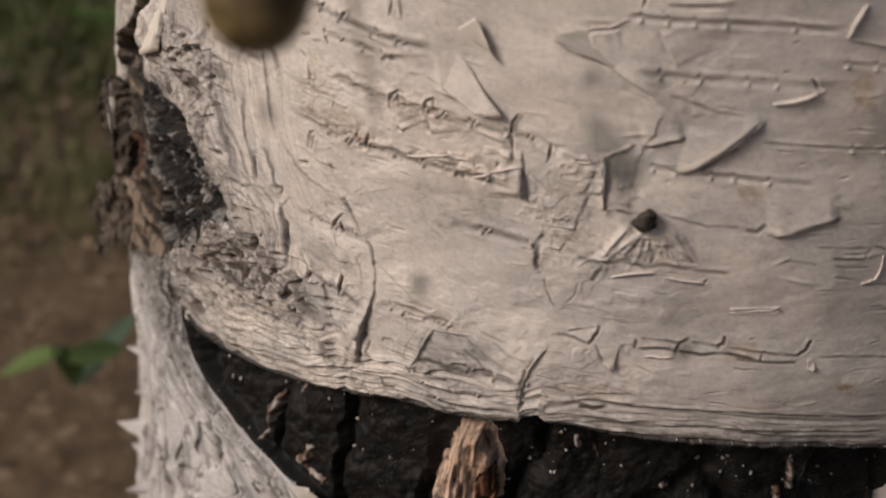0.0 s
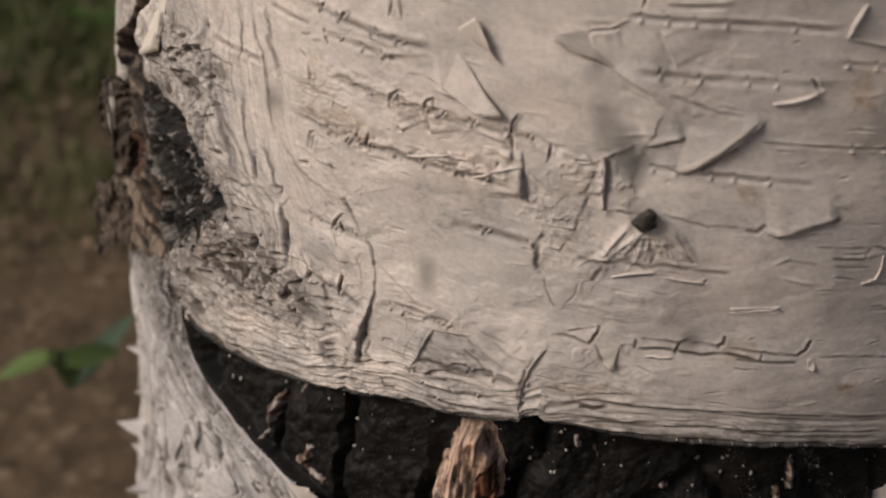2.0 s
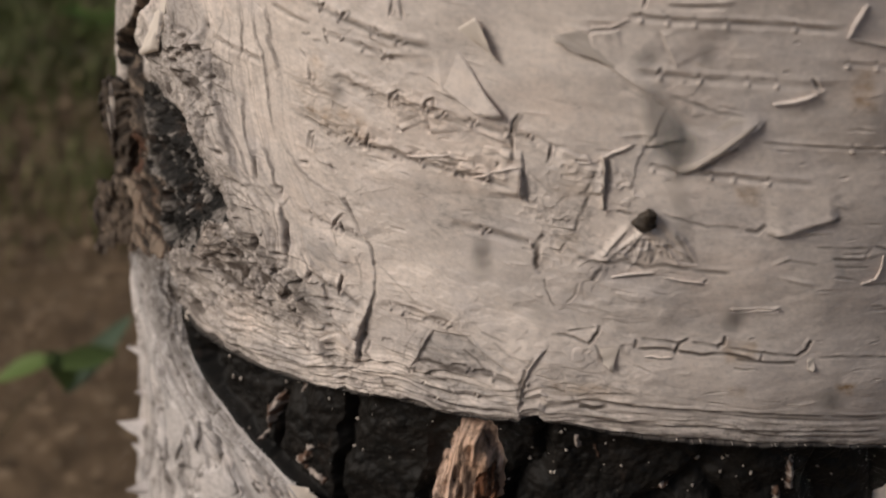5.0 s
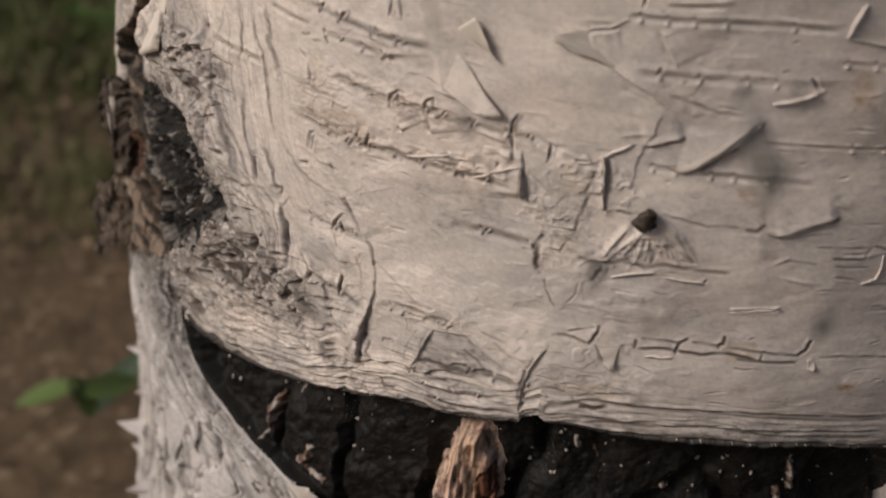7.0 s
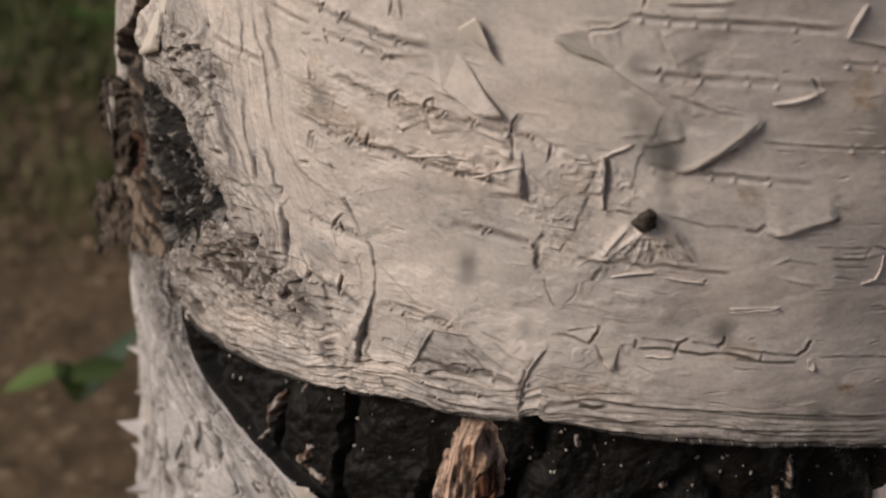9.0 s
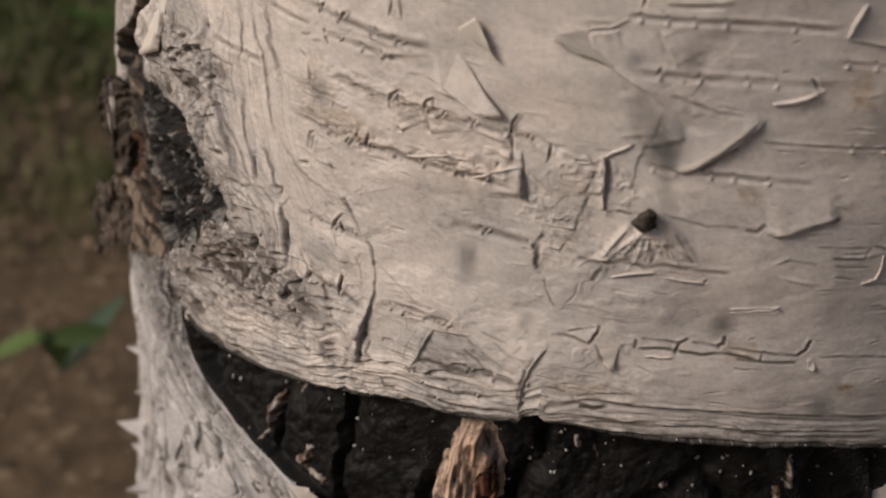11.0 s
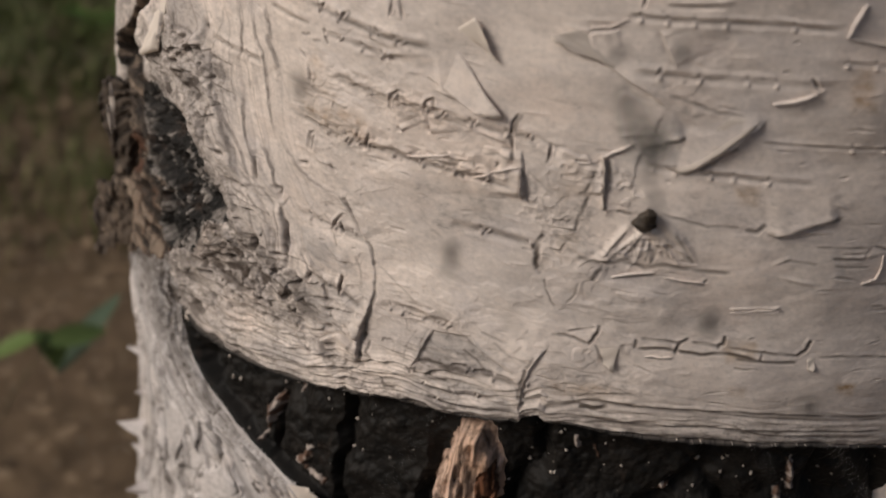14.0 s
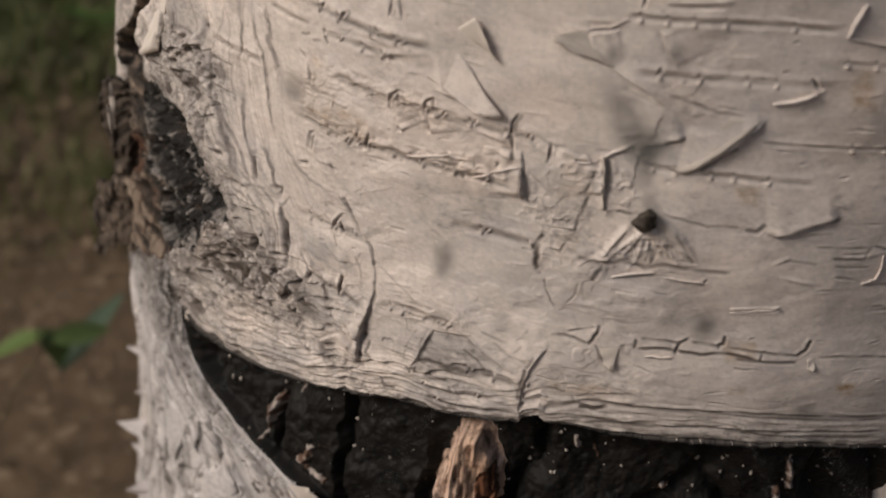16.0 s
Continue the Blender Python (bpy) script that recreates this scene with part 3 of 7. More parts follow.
# --- corky marks and small torn edges, with some shadow lines of flaps painted in
def mark(pts, w=0.45, dirt_shade=0.6):
    FEATURE[0] += 1
    pts = wobble(pts, 0.22, FEATURE[0])
    k = window(pts, 4)
    d, t, s = along(pts, k)
    e = smooth(t, 0, 0.08) * smooth(1 - t, 0, 0.08) * np.clip(0.85 + 0.5 * vnoise(t * 0.5 * np.hypot(*(pts[-1] - pts[0])), t * 0 + FEATURE[0], 7), 0.25, 1.15)
    w = 0.62 * w
    H[k] += e * dirt_shade * (-0.22 * np.exp(-(d / w) ** 2) + np.where(s > 0, 0.12, 0.04) * np.exp(-((d - 2.0 * w) / w) ** 2))
    DIRT_SHADE[k] = np.maximum(DIRT_SHADE[k], np.clip(1.15 * e, 0, 1) * dirt_shade * np.exp(-(d / (1.1 * w)) ** 4))


for line, wide, dark in (
        ([(-20.8, 465.1), (-16.8, 464.0), (-12.7, 462.8)], 0.4, 0.25),
        # painted shadow under a small bark tongue
        ([(-15.1, 454.6), (-12.0, 456.1), (-9.3, 457.3), (-8.3, 457.9)], 0.55, 0.62),
        ([(-13.1, 465.2), (-9.6, 464.4), (-6.6, 463.6), (-3.6, 462.9), (1.0, 462.7)], 0.5, 0.5),
        ([(-5.3, 452.0), (-3.2, 453.6), (-0.7, 455.9), (0.8, 457.2)], 0.5, 0.6),
        ([(-38.4, 452.6), (-34.4, 453.5), (-30.2, 452.6), (-27.7, 452.4)], 0.35, 0.35),
        ([(-26.9, 450.9), (-23.9, 450.8), (-22.1, 450.5)], 0.45, 0.65),
        ([(-21.4, 452.3), (-19.3, 453.4), (-17.5, 454.8)], 0.5, 0.65),
        ([(-21.0, 451.9), (-20.2, 448.5), (-19.8, 445.4)], 0.7, 0.6),
        ([(-23.0, 449.9), (-22.7, 446.8), (-25.0, 444.6)], 0.35, 0.45),
        ([(-31.4, 452.0), (-31.5, 449.0)], 0.4, 0.65),
        ([(-38.2, 453.1), (-37.5, 455.9), (-37.3, 457.0)], 0.4, 0.6),
        ([(-35.8, 447.9), (-35.5, 442.5)], 0.6, 0.5),
        ([(-31.9, 432.0), (-31.1, 434.0), (-30.1, 435.6)], 0.55, 0.85),
        ([(-30.8, 432.0), (-30.8, 429.2), (-29.6, 427.4)], 0.75, 0.92),
        ([(-28.9, 426.9), (-27.6, 423.7), (-26.0, 421.5)], 0.3, 0.65),
        ([(-34.0, 431.8), (-31.3, 432.1)], 0.4, 0.6),
        ([(-29.1, 433.3), (-26.8, 432.9), (-26.1, 434.9)], 0.4, 0.62),
        ([(-30.3, 431.7), (-26.6, 432.0), (-25.8, 430.4)], 0.35, 0.42),
        ([(-32.2, 438.1), (-30.0, 439.4), (-30.6, 441.1)], 0.4, 0.5),
        ([(-28.2, 438.9), (-25.6, 439.4)], 0.4, 0.55),
        ([(-25.9, 437.1), (-24.6, 437.7), (-24.3, 440.5), (-23.5, 442.6), (-23.3, 444.8)], 0.45, 0.65),
        ([(-20.7, 445.6), (-20.0, 442.2)], 0.5, 0.5),
        ([(-18.0, 442.5), (-15.1, 442.5)], 0.45, 0.65),
        ([(-33.7, 441.0), (-34.4, 442.2), (-35.6, 441.7)], 0.35, 0.45),
        ([(-27.3, 443.5), (-28.7, 442.2), (-28.0, 441.2)], 0.3, 0.4),
        ([(-15.4, 439.1), (-16.9, 436.9), (-18.8, 433.4)], 0.4, 0.45),
        ([(-13.9, 437.4), (-13.0, 434.6)], 0.35, 0.5),
        ([(-11.1, 437.8), (-11.3, 433.7)], 0.4, 0.5),
        ([(-9.7, 436.9), (-10.1, 433.5)], 0.35, 0.5),
        ([(-8.4, 439.3), (-7.3, 434.8)], 0.35, 0.5),
        ([(-15.1, 436.1), (-17.2, 434.4)], 0.3, 0.4),
        ([(-7.0, 440.1), (-4.9, 437.5), (-2.7, 434.4)], 0.5, 0.5),
        ([(-24.7, 433.1), (-19.4, 432.3), (-15.5, 433.2), (-11.3, 432.6), (-7.4, 433.8), (-2.2, 433.2), (4.9, 433.3)], 0.6, 0.6),
        ([(-18.9, 432.7), (-19.2, 430.8), (-20.0, 428.3)], 0.6, 0.55),
        ([(-22.4, 427.8), (-22.9, 424.6), (-24.2, 422.6)], 0.35, 0.4),
        ([(-16.7, 429.4), (-13.5, 430.5), (-9.1, 431.7)], 0.35, 0.5),
        ([(-7.8, 431.3), (-3.8, 430.8), (-0.1, 430.5), (0.5, 431.8)], 0.4, 0.6),
        ([(-19.0, 414.9), (-17.5, 417.3), (-17.3, 419.6)], 0.5, 0.75),
        ([(-17.6, 415.4), (-15.6, 412.1), (-13.9, 409.9)], 0.4, 0.5),
        ([(-26.2, 415.9), (-23.3, 416.2), (-18.7, 415.3)], 0.45, 0.65),
        ([(-23.1, 416.9), (-17.8, 419.0)], 0.35, 0.55),
        ([(-12.7, 416.2), (-11.9, 413.9)], 0.7, 0.45),
        ([(-9.5, 417.9), (-6.7, 417.9), (-2.2, 417.7)], 0.45, 0.65),
        ([(-10.2, 415.4), (-6.4, 416.2), (-2.2, 416.1), (2.1, 415.7), (7.2, 416.4), (13.3, 415.7)], 0.5, 0.85),
        ([(-8.4, 414.2), (-6.1, 414.1), (-2.7, 414.4)], 0.3, 0.5),
        ([(0.1, 418.0), (4.8, 417.8), (6.4, 418.5)], 0.5, 0.55),
        ([(7.0, 417.6), (12.4, 417.4), (21.4, 416.8)], 0.45, 0.6),
        ([(8.5, 415.6), (13.8, 415.4), (20.6, 415.3)], 0.5, 0.7),
        ([(8.6, 413.6), (13.4, 413.6)], 0.35, 0.5),
        ([(-2.7, 415.3), (-2.0, 417.7), (-0.5, 418.8)], 0.5, 0.8),
        ([(4.8, 417.3), (6.0, 418.5), (6.1, 420.1)], 0.5, 0.75),
        ([(13.2, 415.3), (13.7, 418.0)], 0.4, 0.65),
        ([(20.0, 416.4), (21.5, 418.0), (22.3, 420.1)], 0.55, 0.85),
        ([(-10.1, 415.5), (-10.0, 417.6)], 0.5, 0.65),
        ([(24.0, 416.5), (30.3, 416.3), (39.3, 415.8)], 0.45, 0.45),
        ([(-26.2, 404.7), (-21.3, 404.1)], 0.45, 0.6),
        ([(-20.2, 403.6), (-19.3, 401.8), (-14.7, 401.8)], 0.4, 0.55),
        ([(-18.7, 401.3), (-15.7, 401.4), (-12.9, 402.4)], 0.7, 0.9),
        ([(-19.8, 403.4), (-15.2, 404.9), (-7.6, 405.7)], 0.4, 0.45),
        ([(-15.7, 407.1), (-12.2, 406.5), (-9.3, 405.7)], 0.35, 0.3),
        ([(-12.7, 402.7), (-5.3, 403.1), (5.4, 403.5), (16.4, 403.4), (27.8, 402.8), (43.3, 401.3)], 0.45, 0.75),
        ([(-20.6, 397.5), (-12.5, 398.3), (-4.5, 398.9), (6.2, 399.5), (17.2, 399.5), (28.7, 399.0), (44.5, 397.4)], 0.4, 0.75),
        ([(-10.7, 443.6), (-7.1, 442.8), (-1.9, 442.0), (4.3, 442.3)], 0.4, 0.5),
        ([(4.9, 442.0), (7.2, 441.9), (8.6, 443.4)], 0.6, 0.6),
        ([(8.7, 441.9), (11.0, 441.4), (13.8, 442.3), (17.0, 443.9), (20.5, 444.8), (21.8, 445.5)], 0.75, 0.6),
        ([(12.9, 436.7), (16.6, 436.5), (19.4, 436.2)], 0.4, 0.5),
        ([(18.0, 439.5), (28.5, 439.4)], 0.4, 0.5),
        ([(21.7, 437.5), (27.7, 437.1), (28.2, 438.5), (28.8, 439.8)], 0.45, 0.6),
        ([(22.6, 436.0), (29.2, 435.6)], 0.35, 0.4),
        ([(28.5, 432.0), (34.8, 431.9)], 0.45, 0.6),
        ([(29.2, 439.8), (32.9, 438.8)], 0.4, 0.5),
        ([(32.0, 427.3), (36.2, 426.8)], 0.35, 0.4),
        ([(-51.8, 409.7), (-53.8, 405.1), (-54.0, 401.0)], 0.3, 0.35),
        ([(-75.3, 454.0), (-72.7, 454.1), (-68.1, 454.0), (-62.6, 454.0)], 0.7, 0.4),
        ([(-61.3, 455.4), (-62.6, 453.7), (-62.0, 451.6)], 0.4, 0.7),
        ([(-59.6, 453.5), (-57.5, 452.9)], 1.0, 0.3),
        ([(-54.8, 453.6), (-55.4, 454.9), (-54.2, 455.8), (-53.4, 454.6)], 0.4, 0.5),
        ([(-53.1, 452.6), (-48.7, 452.9), (-44.3, 453.0), (-39.4, 452.6)], 0.45, 0.55),
        ([(-37.6, 456.8), (-38.6, 454.1), (-38.9, 452.2)], 0.45, 0.7),
        ([(-38.8, 452.3), (-38.1, 450.0), (-37.5, 448.4)], 0.4, 0.5),
        ([(-54.8, 457.4), (-50.2, 456.7), (-44.5, 456.2)], 0.8, 0.28),
        ([(-66.0, 446.0), (-66.8, 442.7)], 0.5, 0.8),
        ([(-70.4, 442.2), (-69.3, 444.6)], 0.4, 0.6),
        ([(-59.3, 442.5), (-58.5, 443.8)], 0.4, 0.6),
        ([(-57.6, 443.0), (-56.9, 444.6)], 0.4, 0.65),
        ([(-48.0, 443.6), (-46.2, 443.3)], 0.7, 0.85),
        ([(-44.8, 445.5), (-44.6, 446.3)], 0.5, 0.8),
        ([(-40.7, 446.9), (-40.2, 446.9)], 0.6, 0.85),
        ([(-56.2, 444.4), (-53.4, 445.1), (-49.4, 446.8)], 0.3, 0.5),
        ([(-45.5, 443.4), (-42.2, 444.9), (-37.5, 446.8)], 0.35, 0.55),
        ([(-43.1, 443.4), (-39.9, 443.6), (-36.4, 443.3)], 0.35, 0.5),
        ([(-43.4, 448.2), (-40.6, 448.9), (-37.7, 448.6)], 0.35, 0.45),
        ([(-91.1, 462.5), (-88.9, 461.9), (-82.0, 461.9)], 0.5, 0.5),
        ([(-79.0, 462.0), (-77.3, 459.5)], 0.5, 0.65),
        ([(-68.9, 461.3), (-67.5, 461.4)], 0.6, 0.8),
        ([(-74.5, 464.9), (-73.7, 466.6)], 0.45, 0.6),
        ([(-72.9, 465.6), (-72.4, 467.1)], 0.45, 0.6),
        ([(-66.7, 465.7), (-65.6, 465.7)], 0.6, 0.8),
        ([(-80.5, 465.6), (-78.8, 465.5)], 0.6, 0.7),
        ([(-84.2, 459.5), (-81.8, 460.0)], 0.4, 0.5),
        ([(-81.3, 459.1), (-79.1, 459.7)], 0.4, 0.5),
        ([(-85.9, 423.4), (-84.4, 426.1), (-82.7, 424.1)], 0.4, 0.5),
        ([(-73.3, 423.4), (-72.1, 425.9), (-70.6, 427.6)], 0.45, 0.7),
        ([(-72.6, 423.4), (-71.2, 420.6)], 0.4, 0.5),
        ([(-70.9, 425.2), (-70.4, 423.8)], 0.6, 0.95),
        ([(-69.9, 424.1), (-65.2, 423.9)], 0.7, 0.45),
        ([(-71.8, 431.6), (-69.7, 429.7), (-67.5, 426.9), (-65.5, 424.1)], 0.45, 0.5),
        ([(-65.5, 424.1), (-63.7, 423.4), (-62.8, 421.3), (-62.8, 419.3)], 0.45, 0.62),
        ([(-66.9, 420.5), (-65.4, 417.4), (-64.9, 413.5)], 0.4, 0.35),
        ([(-70.8, 431.7), (-71.9, 431.8), (-74.7, 431.3)], 0.3, 0.2),
        ([(-80.9, 419.3), (-78.4, 415.8), (-76.6, 413.8)], 1.0, 0.32),
        ([(-78.2, 412.6), (-74.4, 411.6), (-71.5, 411.3), (-69.2, 411.9)], 0.7, 0.7),
        ([(-69.5, 414.7), (-70.1, 411.0), (-69.4, 409.7)], 0.45, 0.75),
        ([(-72.9, 410.7), (-72.2, 407.3), (-71.1, 404.3)], 0.4, 0.6),
        ([(-69.4, 411.1), (-67.3, 410.7), (-64.9, 409.6)], 0.7, 0.5),
        # painted shadow along the right of the loose edge
        ([(-62.3, 416.8), (-61.8, 413.1), (-62.4, 409.6), (-63.4, 404.9)], 0.6, 0.5),
        ([(-62.6, 404.5), (-63.8, 402.1), (-63.5, 399.5), (-63.6, 396.7)], 0.7, 0.8),
        ([(-74.8, 394.7), (-70.2, 396.0), (-66.0, 397.9)], 0.45, 0.5),
        ([(-75.4, 391.5), (-70.0, 393.3), (-66.8, 395.5), (-65.8, 397.9)], 0.45, 0.5),
        ([(-71.0, 403.4), (-68.7, 403.0), (-67.0, 402.1)], 0.4, 0.6),
        ([(-84.4, 401.8), (-82.1, 403.6), (-81.1, 405.7)], 0.5, 0.6),
        ([(-61.9, 403.2), (-62.3, 400.0), (-60.9, 399.3)], 0.5, 0.6),
        ([(-66.6, 403.2), (-65.4, 401.7), (-66.1, 399.8)], 0.6, 0.6),
        ([(-59.0, 403.6), (-58.8, 404.7), (-57.0, 405.2), (-56.2, 404.1), (-56.6, 402.4)], 0.35, 0.5),
        ([(-54.4, 404.6), (-51.1, 404.6)], 0.35, 0.4),
        ([(-54.5, 411.3), (-53.9, 408.7)], 0.35, 0.3),
        ([(-55.6, 416.6), (-50.9, 414.4)], 0.35, 0.28),
        ([(-49.3, 410.9), (-50.6, 406.8), (-50.9, 403.2)], 0.35, 0.4),
        ([(-51.0, 402.1), (-48.8, 403.6), (-45.5, 403.3)], 0.9, 0.7),
        ([(-49.4, 400.1), (-47.1, 401.5)], 0.6, 0.65),
        ([(-50.1, 399.0), (-44.5, 400.1)], 0.45, 0.55),
        ([(-53.5, 400.7), (-52.1, 399.4)], 0.5, 0.75),
        ([(-58.8, 395.8), (-57.8, 393.9), (-55.0, 394.3)], 0.45, 0.65),
        ([(-44.3, 403.9), (-42.4, 404.8), (-39.2, 404.1), (-37.0, 405.0)], 0.5, 0.7),
        ([(-42.2, 408.6), (-37.7, 405.4), (-36.7, 404.3)], 0.4, 0.5),
        ([(-35.1, 404.9), (-32.7, 404.9), (-30.0, 402.9)], 0.5, 0.5),
        ([(-29.5, 408.0), (-30.1, 403.7), (-30.2, 400.2)], 0.6, 0.8),
        ([(-28.3, 410.9), (-29.4, 407.8)], 0.45, 0.6),
        ([(-39.3, 413.2), (-35.9, 412.7), (-33.5, 412.0)], 0.4, 0.4),
        ([(-36.9, 412.0), (-33.3, 409.9), (-29.1, 409.0)], 0.4, 0.3),
        ([(-44.2, 395.2), (-37.1, 396.8)], 0.5, 0.5),
        ([(-93.3, 456.6), (-91.3, 453.7), (-89.0, 450.9)], 0.6, 0.45),
        ([(-88.0, 450.6), (-82.0, 450.2), (-79.0, 449.4)], 0.5, 0.25),
        ([(-78.5, 451.5), (-75.1, 451.7), (-72.2, 452.4)], 0.4, 0.3),
        ([(-79.1, 449.7), (-73.5, 449.3), (-70.9, 449.3)], 0.5, 0.3),
        ([(-73.2, 445.3), (-68.0, 446.5)], 0.8, 0.3),
        ([(-102.7, 418.7), (-99.2, 416.7), (-97.9, 413.4), (-98.7, 407.8)], 0.45, 0.45),
        ([(-99.7, 421.7), (-94.8, 420.0), (-92.6, 415.8), (-93.0, 411.9)], 0.45, 0.5),
        ([(-95.0, 423.4), (-91.2, 421.2), (-88.9, 417.5), (-88.3, 412.8)], 0.45, 0.5),
        ([(-91.0, 425.1), (-88.0, 423.0), (-86.4, 418.6), (-86.3, 413.0)], 0.45, 0.55),
        ([(-107.1, 409.8), (-103.0, 411.1), (-100.9, 409.5), (-101.7, 406.3)], 0.45, 0.45),
        ([(-109.2, 407.4), (-104.9, 408.6), (-103.6, 406.8)], 0.45, 0.4),
        ([(-97.8, 420.9), (-93.1, 417.8), (-91.6, 413.9)], 0.45, 0.4),
        ([(-93.0, 424.3), (-89.0, 420.9), (-87.4, 417.1), (-87.2, 411.9)], 0.45, 0.45),
        ([(-101.5, 419.2), (-97.4, 415.2), (-96.7, 410.1)], 0.45, 0.4),
        ([(-105.9, 441.8), (-103.6, 437.8), (-100.9, 434.1), (-98.0, 430.5)], 0.45, 0.4),
        ([(-103.3, 431.8), (-101.0, 430.0), (-97.0, 425.5)], 0.45, 0.4),
        ([(-108.0, 436.1), (-104.7, 433.1), (-102.6, 430.9)], 0.45, 0.4),
        ([(-96.2, 445.4), (-95.1, 440.0), (-93.1, 436.0), (-90.9, 432.6)], 0.45, 0.35),
        ([(-99.7, 450.5), (-97.7, 447.2), (-97.1, 443.9)], 0.45, 0.35),
        ([(-102.2, 424.7), (-98.4, 424.8), (-94.4, 424.8), (-90.0, 425.9)], 0.45, 0.5),
        ([(-106.1, 421.7), (-102.6, 420.7), (-98.7, 420.5)], 0.45, 0.45),
        ([(-111.1, 426.2), (-106.9, 424.6), (-103.7, 422.8)], 0.45, 0.45),
        ([(-113.7, 431.2), (-109.9, 429.0), (-107.3, 427.4)], 0.45, 0.4),
        # dark wedge painted for the gap and shadow at a flap's left edge
        ([(-35.8, 447.9), (-35.5, 444.6), (-35.5, 441.3)], 0.6, 0.6),
        ([(-35.0, 447.1), (-32.3, 445.5), (-29.1, 443.3)], 0.3, 0.3),
        ([(-22.3, 449.7), (-23.1, 448.0), (-24.0, 445.0)], 0.45, 0.45),
        ([(-21.0, 450.7), (-20.4, 446.9), (-20.1, 443.2)], 0.5, 0.5),
        ([(-20.5, 449.3), (-16.8, 450.1)], 0.3, 0.3),
        ([(-19.9, 446.6), (-16.1, 447.5)], 0.3, 0.3),
        ([(-31.0, 434.0), (-31.0, 431.7), (-30.1, 429.7), (-29.4, 428.1)], 0.8, 0.8),
        ([(-28.3, 433.1), (-26.3, 433.6), (-25.9, 435.2)], 0.4, 0.5)):
    mark(line, wide, dark)
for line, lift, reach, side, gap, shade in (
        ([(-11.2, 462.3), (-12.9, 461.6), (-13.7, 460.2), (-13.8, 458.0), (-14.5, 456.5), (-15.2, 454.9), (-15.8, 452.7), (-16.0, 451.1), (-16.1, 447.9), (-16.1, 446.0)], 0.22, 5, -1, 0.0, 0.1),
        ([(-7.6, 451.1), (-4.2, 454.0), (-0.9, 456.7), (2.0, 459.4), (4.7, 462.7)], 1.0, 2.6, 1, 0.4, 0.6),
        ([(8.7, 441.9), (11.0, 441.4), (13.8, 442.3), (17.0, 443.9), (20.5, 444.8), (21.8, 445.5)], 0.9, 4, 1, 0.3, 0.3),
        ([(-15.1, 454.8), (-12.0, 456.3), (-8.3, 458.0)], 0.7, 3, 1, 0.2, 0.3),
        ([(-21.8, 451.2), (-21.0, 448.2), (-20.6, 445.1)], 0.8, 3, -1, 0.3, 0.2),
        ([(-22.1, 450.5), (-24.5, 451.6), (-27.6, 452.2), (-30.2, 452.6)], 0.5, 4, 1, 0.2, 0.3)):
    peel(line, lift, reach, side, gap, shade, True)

# --- little hooks and ticks that cross them
for hook in ([(-62.6, 451.9), (-62.4, 454.5), (-61.1, 455.5), (-60.3, 452.9)], [(-55.4, 453.0), (-55.2, 455.2), (-53.9, 456.0), (-53.5, 453.8)], [(-38.7, 453.2), (-38.7, 455.1), (-37.8, 456.7)],
             [(-66.9, 442.8), (-66.2, 446.0)], [(-69.1, 443.7), (-68.5, 445.7)], [(-72.8, 423.0), (-72.2, 425.7), (-70.8, 427.7)], [(-70.4, 423.5), (-70.9, 426.2)],
             [(-69.8, 410.4), (-69.6, 414.7)], [(-79.3, 439.4), (-79.7, 441.6), (-78.7, 442.2)], [(-38.0, 450.0), (-38.6, 453.5)], [(-31.1, 449.6), (-31.2, 452.8)], [(-61.0, 469.0), (-62.0, 471.7)],
             [(-63.6, 468.9), (-63.5, 471.4)], [(-79.4, 465.7), (-78.4, 467.0)], [(-74.5, 465.5), (-73.1, 466.9)], [(-15.2, 468.3), (-14.7, 469.4)], [(12.4, 468.0), (10.6, 469.9)], [(-19.4, 479.0), (-19.2, 480.8)],
             [(-70.5, 431.1), (-68.1, 428.0)], [(-81.6, 434.6), (-80.0, 434.8)], [(-74.4, 436.7), (-73.1, 436.1)]):
    tick(hook, 0.24, 0.7, 0.4)

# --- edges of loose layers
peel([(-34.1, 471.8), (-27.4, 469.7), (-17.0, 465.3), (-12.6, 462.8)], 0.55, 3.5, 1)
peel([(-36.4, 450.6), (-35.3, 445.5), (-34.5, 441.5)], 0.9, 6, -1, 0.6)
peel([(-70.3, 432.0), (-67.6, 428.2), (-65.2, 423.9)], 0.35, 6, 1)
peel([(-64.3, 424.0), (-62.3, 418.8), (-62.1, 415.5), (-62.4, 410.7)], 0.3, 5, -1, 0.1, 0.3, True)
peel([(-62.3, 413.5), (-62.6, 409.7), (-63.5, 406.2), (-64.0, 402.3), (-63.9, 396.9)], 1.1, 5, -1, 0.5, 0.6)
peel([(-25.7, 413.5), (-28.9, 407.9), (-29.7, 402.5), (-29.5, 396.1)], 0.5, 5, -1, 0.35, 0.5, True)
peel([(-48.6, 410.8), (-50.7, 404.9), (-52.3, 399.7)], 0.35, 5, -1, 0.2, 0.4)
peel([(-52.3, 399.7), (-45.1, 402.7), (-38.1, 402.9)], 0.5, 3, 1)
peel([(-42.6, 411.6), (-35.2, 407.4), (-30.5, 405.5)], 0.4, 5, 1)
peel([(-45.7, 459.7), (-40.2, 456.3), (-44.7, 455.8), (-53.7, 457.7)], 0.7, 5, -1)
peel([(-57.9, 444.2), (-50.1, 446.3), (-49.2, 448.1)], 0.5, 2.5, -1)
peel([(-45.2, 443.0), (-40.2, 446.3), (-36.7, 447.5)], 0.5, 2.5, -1)
